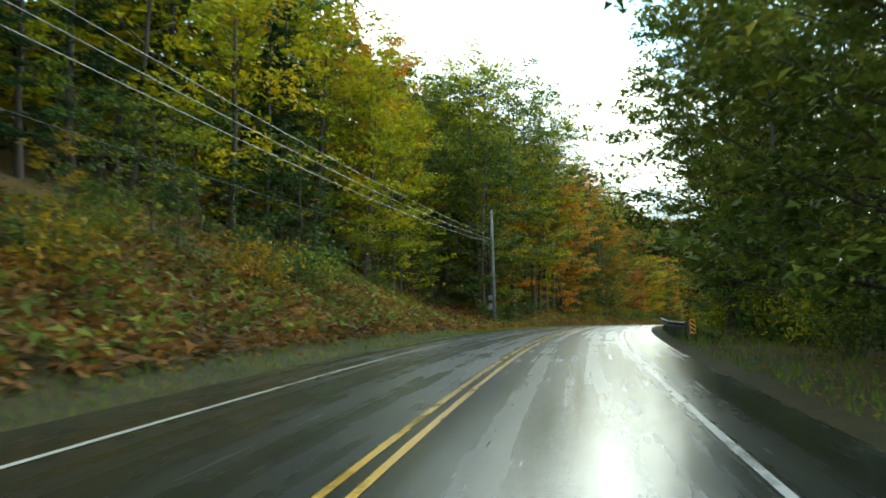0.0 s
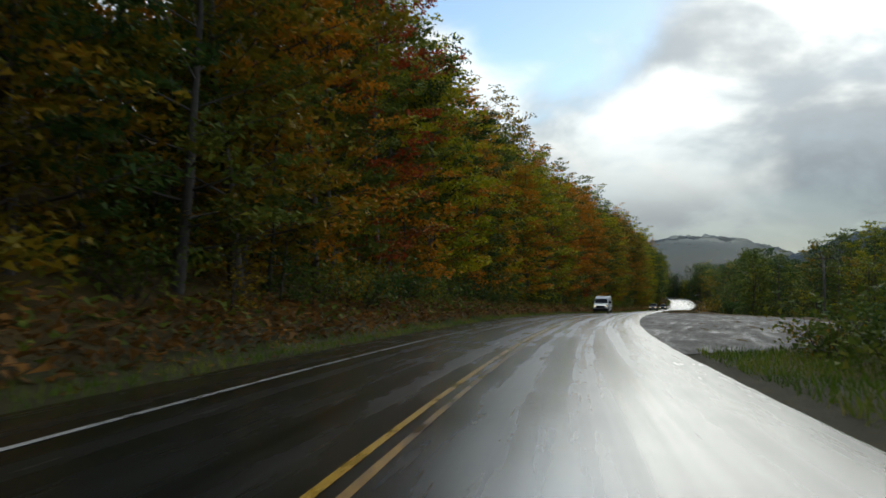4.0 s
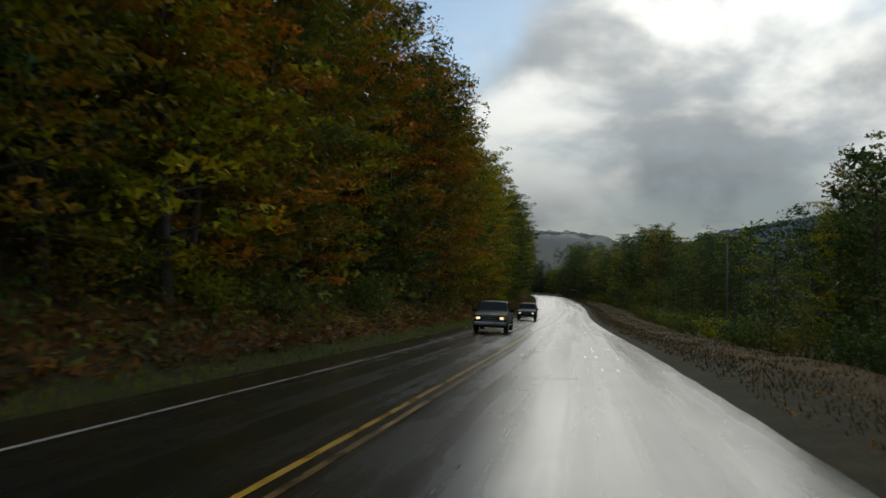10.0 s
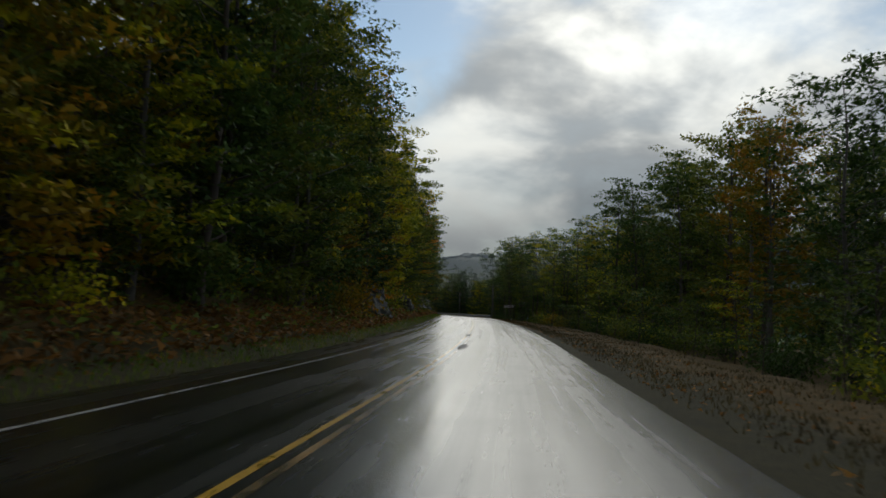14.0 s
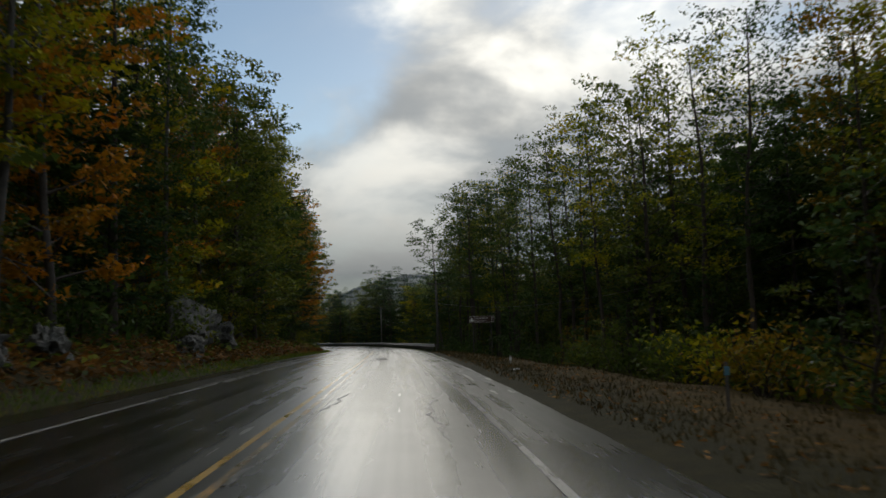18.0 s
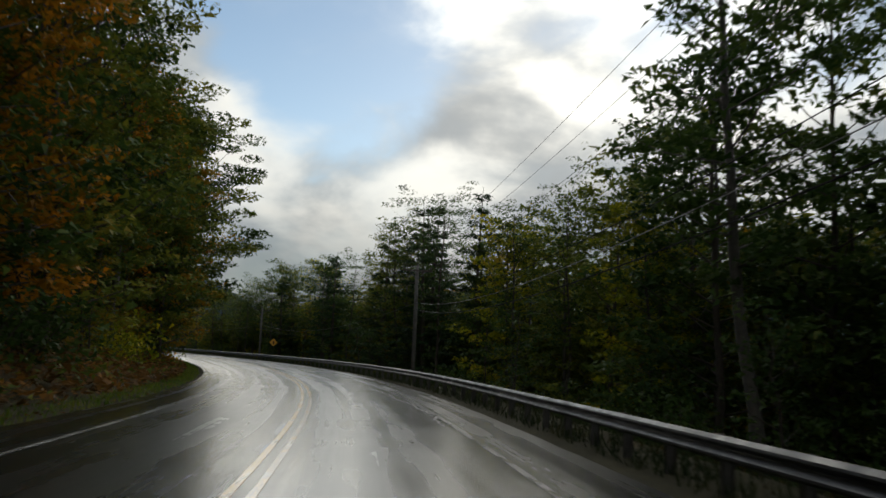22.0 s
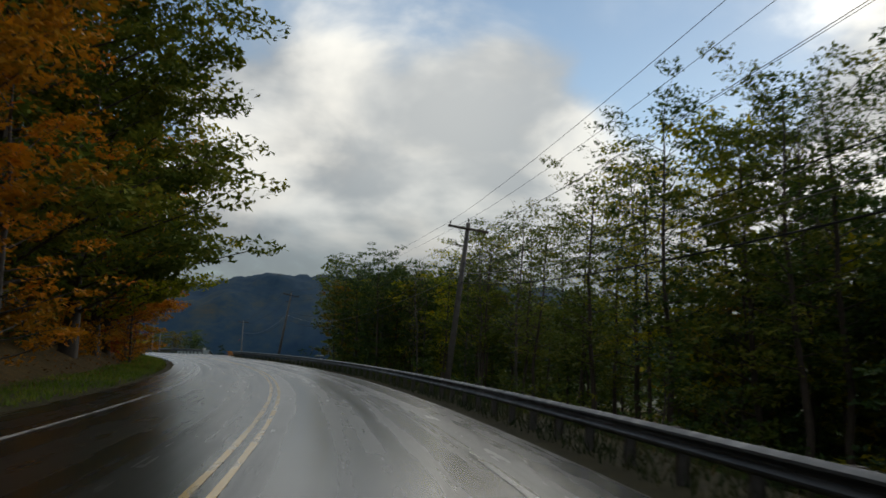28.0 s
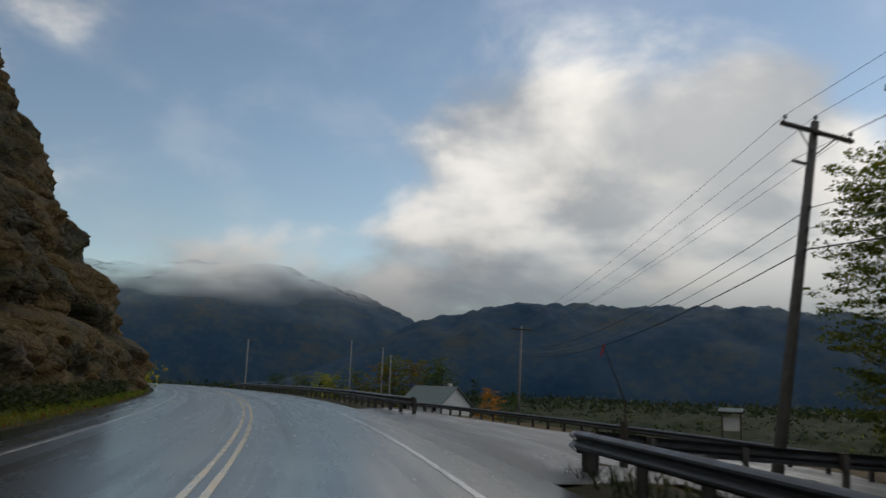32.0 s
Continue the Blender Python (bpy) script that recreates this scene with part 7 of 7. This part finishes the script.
def van(s, u):
    """Tall panel van facing the camera's way; y runs from its nose to its tail."""
    root = thing("panel_van", ride(s, u, 0.0), "white high-roofed panel van with its headlights on", "van")
    sec = [(0.0, 0.86, 0.45, 0.85, 0.80, 0), (0.12, 0.96, 0.32, 1.05, 1.0, 0), (0.55, 1.00, 0.30, 1.20, 1.18, 0), (0.95, 1.01, 0.30, 1.32, 1.28, 0), (1.25, 1.02, 0.30, 1.55, 1.30, 0.06), (1.75, 1.03, 0.30, 2.11, 1.30, 0.10), (2.15, 1.03, 0.30, 2.33, 1.30, 0.12),
           (3.0, 1.03, 0.30, 2.38, 1.30, 0.11), (4.5, 1.03, 0.32, 2.38, 1.30, 0.11), (5.75, 1.02, 0.36, 2.36, 1.30, 0.11), (5.92, 0.98, 0.42, 2.28, 1.30, 0.12)]
    part("body", Geo().rings([body_ring(y, hw, z0, z1, b, ri) for y, hw, z0, z1, b, ri in sec]), VAN_WHITE, root, smooth=False)
    panel_front(root, "windscreen", 0.88, 0.79, 1.02, 1.40, 1.56, 1.98, CAR_GLASS)
    for sg in (-1, 1):
        part("wiper", Geo().tube([(sg * 0.15, 0.99, 1.39), (sg * 0.62, 1.03, 1.46)], 0.012, 5), BLACK, root)
    panel_side(root, "side_window", [(1.35, 1.36), (2.15, 1.36), (2.15, 1.94), (1.74, 1.94)], (1.012, 0.965), CAR_GLASS)
    panel_side(root, "quarter_window", [(1.14, 1.34), (1.30, 1.34), (1.56, 1.72)], (1.016, 0.985), CAR_GLASS)
    panel_front(root, "bonnet_gap", 0.42, 0.42, 0.78, 1.285, 0.83, 1.30, BLACK)
    grille = part("grille", Geo().add([(-0.52, -0.05, 0.74), (0.52, -0.05, 0.74), (0.62, 0.00, 0.94), (0.46, 0.05, 1.08), (-0.46, 0.05, 1.08), (-0.62, 0.00, 0.94),
                                       (-0.52, 0.12, 0.74), (0.52, 0.12, 0.74), (0.62, 0.16, 0.94), (0.46, 0.20, 1.08), (-0.46, 0.20, 1.08), (-0.62, 0.16, 0.94)],
                                      [(0, 1, 2, 3, 4, 5), (0, 1, 7, 6), (1, 2, 8, 7), (2, 3, 9, 8), (3, 4, 10, 9), (4, 5, 11, 10), (5, 0, 6, 11)]), BLACK, root)
    for z in (0.82, 0.91, 1.00):
        part("grille_bar", Geo().box((0, -0.045 + (z - 0.82) * 0.35, z), (0.98, 0.02, 0.018), 0.005), WHEEL_STEEL, grille)
    part("badge", Geo().box((0, -0.03, 0.93), (0.18, 0.03, 0.08), 0.012), CHROME, grille)
    part("bumper", Geo().box((0, 0.08, 0.50), (1.96, 0.30, 0.42), 0.08), BLACK, root)
    for sg in (-1, 1):
        part("bumper_corner", Geo().box((sg * 0.95, 0.40, 0.50), (0.14, 0.50, 0.40), 0.05), BLACK, root)
    lamp(root, 0.77, 0.12, 0.99, (0.22, 0.16, 0.14), HEADLIGHT)
    lamp(root, 0.84, 0.20, 1.12, (0.16, 0.20, 0.12), CAR_GLASS, "headlight_housing")
    lamp(root, 0.93, 0.27, 1.0, (0.08, 0.18, 0.13), AMBER, "indicator")
    for sg in (-1, 1):
        mir = part("mirror", Geo().box((sg * 1.20, 1.42, 1.52), (0.20, 0.12, 0.40), 0.04), BLACK, root)
        part("mirror_arm", Geo().box((sg * 1.07, 1.42, 1.40), (0.14, 0.06, 0.06), 0.01), BLACK, mir)
    panel_side(root, "side_moulding", [(1.7, 0.62), (5.7, 0.62), (5.7, 0.76), (1.7, 0.76)], (1.045, 1.045), BLACK)
    panel_side(root, "cargo_panel", [(2.45, 1.30), (5.5, 1.30), (5.5, 2.0), (2.45, 2.0)], (1.012, 0.955), VAN_WHITE)
    panel_side(root, "door_handle", [(2.0, 1.18), (2.16, 1.18), (2.16, 1.22), (2.0, 1.22)], (1.05, 1.05), BLACK)
    for y in (1.05, 4.80):
        for sg in (-1, 1):
            part("wheel_arch", Geo().tube([(sg * 1.0, y + 0.45 * math.cos(a), 0.36 + 0.45 * math.sin(a)) for a in [math.pi * k / 10 for k in range(11)]], 0.045, 6), BLACK, root)
            wheel(root, sg * 0.93, y, 0.36, 0.23, WHEEL_STEEL, sg)


def pickup(s, u):
    root = thing("pickup_truck", ride(s, u, 0.0), "dark blue-black pickup truck with its headlights on", "pickup truck")
    sec = [(0.0, 0.82, 0.55, 0.92, 0.9, 0), (0.10, 0.92, 0.50, 1.02, 1.0, 0), (0.7, 0.95, 0.46, 1.12, 1.1, 0), (1.45, 0.96, 0.46, 1.18, 1.14, 0), (1.62, 0.96, 0.46, 1.28, 1.16, 0.05), (2.15, 0.96, 0.46, 1.74, 1.16, 0.14), (2.4, 0.96, 0.46, 1.80, 1.16, 0.15),
           (3.0, 0.96, 0.46, 1.80, 1.16, 0.15), (3.25, 0.96, 0.46, 1.74, 1.16, 0.14), (3.40, 0.96, 0.46, 1.22, 1.16, 0.02), (3.45, 0.96, 0.48, 1.18, 1.14, 0), (5.35, 0.95, 0.55, 1.18, 1.14, 0), (5.42, 0.90, 0.60, 1.14, 1.12, 0)]
    part("body", Geo().rings([body_ring(y, hw, z0, z1, b, ri) for y, hw, z0, z1, b, ri in sec]), TRUCK_PAINT, root)
    panel_front(root, "windscreen", 0.84, 0.74, 1.56, 1.22, 2.12, 1.72, CAR_GLASS)
    panel_side(root, "side_window", [(1.85, 1.22), (2.45, 1.22), (2.45, 1.66), (2.15, 1.66)], (0.945, 0.845), CAR_GLASS)
    panel_side(root, "side_window", [(2.52, 1.22), (3.15, 1.22), (3.10, 1.66), (2.52, 1.66)], (0.945, 0.845), CAR_GLASS)
    grille = panel_front(root, "grille", 0.46, 0.46, -0.03, 0.72, 0.0, 0.98, BLACK)
    for z in (0.74, 0.85, 0.97):
        part("grille_bar", Geo().box((0, -0.045, z), (0.94, 0.03, 0.035), 0.01), CHROME, grille)
    part("bumper", Geo().box((0, 0.0, 0.56), (1.84, 0.20, 0.22), 0.05), CHROME, root)
    part("bumper_skirt", Geo().box((0, 0.06, 0.42), (1.76, 0.16, 0.12), 0.03), BLACK, root)
    lamp(root, 0.66, 0.02, 0.87, (0.22, 0.12, 0.14), HEADLIGHT)
    lamp(root, 0.88, 0.12, 0.87, (0.10, 0.16, 0.18), AMBER, "indicator")
    for sg in (-1, 1):
        part("mirror", Geo().box((sg * 1.10, 1.95, 1.26), (0.24, 0.10, 0.20), 0.04), TRUCK_PAINT, root)
    part("running_board", Geo().box((0, 2.5, 0.42), (2.0, 1.5, 0.05), 0.015), STEEL, root)
    for y in (0.95, 4.35):
        for sg in (-1, 1):
            part("wheel_arch", Geo().tube([(sg * 0.95, y + 0.46 * math.cos(a), 0.38 + 0.46 * math.sin(a)) for a in [math.pi * k / 10 for k in range(11)]], 0.04, 6), BLACK, root)
            wheel(root, sg * 0.85, y, 0.39, 0.27, ALLOY, sg)


def suv(s, u, paint, name, label, lights=True):
    root = thing(name, ride(s, u, 0.0), label, "car")
    sec = [(0.0, 0.80, 0.42, 0.80, 0.78, 0), (0.10, 0.90, 0.36, 0.92, 0.9, 0), (0.6, 0.93, 0.34, 1.02, 1.0, 0), (1.25, 0.94, 0.34, 1.08, 1.04, 0), (1.45, 0.94, 0.34, 1.18, 1.06, 0.05), (2.05, 0.94, 0.34, 1.66, 1.06, 0.15), (2.4, 0.94, 0.34, 1.74, 1.06, 0.16),
           (3.6, 0.94, 0.34, 1.74, 1.06, 0.16), (4.35, 0.93, 0.36, 1.68, 1.06, 0.17), (4.70, 0.90, 0.40, 1.16, 1.04, 0.05), (4.80, 0.86, 0.46, 1.02, 1.0, 0)]
    part("body", Geo().rings([body_ring(y, hw, z0, z1, b, ri) for y, hw, z0, z1, b, ri in sec]), paint, root)
    panel_front(root, "windscreen", 0.82, 0.70, 1.38, 1.12, 2.00, 1.62, CAR_GLASS)
    for y0, y1, t0 in ((1.65, 2.45, 0.30), (2.52, 3.35, 0.0), (3.42, 4.25, 0.0)):
        panel_side(root, "side_window", [(y0, 1.12), (y1, 1.12), (y1 - (0.10 if y1 > 4 else 0), 1.58), (y0 + t0, 1.58)], (0.925, 0.815), CAR_GLASS)
    grille = panel_front(root, "grille", 0.40, 0.40, -0.02, 0.62, 0.02, 0.82, BLACK)
    part("grille_bar", Geo().box((0, -0.04, 0.72), (0.80, 0.03, 0.03), 0.01), CHROME, grille)
    part("bumper", Geo().box((0, 0.04, 0.48), (1.78, 0.20, 0.22), 0.05), paint, root)
    part("bumper_trim", Geo().box((0, -0.065, 0.40), (1.1, 0.02, 0.05), 0.01), CHROME, root)
    lamp(root, 0.66, 0.03, 0.76, (0.22, 0.12, 0.12), HEADLIGHT if lights else CHROME)
    lamp(root, 0.80, 4.74, 0.9, (0.12, 0.10, 0.28), TAIL_RED, "tail_light")
    for sg in (-1, 1):
        part("mirror", Geo().box((sg * 1.04, 1.72, 1.14), (0.22, 0.10, 0.16), 0.04), BLACK, root)
        part("roof_rail", Geo().tube([(sg * 0.66, 2.1, 1.74), (sg * 0.66, 2.25, 1.80), (sg * 0.66, 4.0, 1.80), (sg * 0.66, 4.15, 1.73)], 0.022, 6), BLACK, root)
        part("sill_step", Geo().box((sg * 0.95, 2.4, 0.38), (0.16, 1.9, 0.05), 0.015), CHROME, root)
        for y in (0.92, 3.82):
            part("wheel_arch", Geo().tube([(sg * 0.92, y + 0.42 * math.cos(a), 0.35 + 0.42 * math.sin(a)) for a in [math.pi * k / 10 for k in range(11)]], 0.035, 6), BLACK, root)
            wheel(root, sg * 0.82, y, 0.36, 0.24, ALLOY, sg)


van(230.0, -1.9)
pickup(327.0, -2.2)
suv(364.0, -1.9, SUV_PAINT, "estate_car", "dark teal sport utility car with roof rails, headlights on")
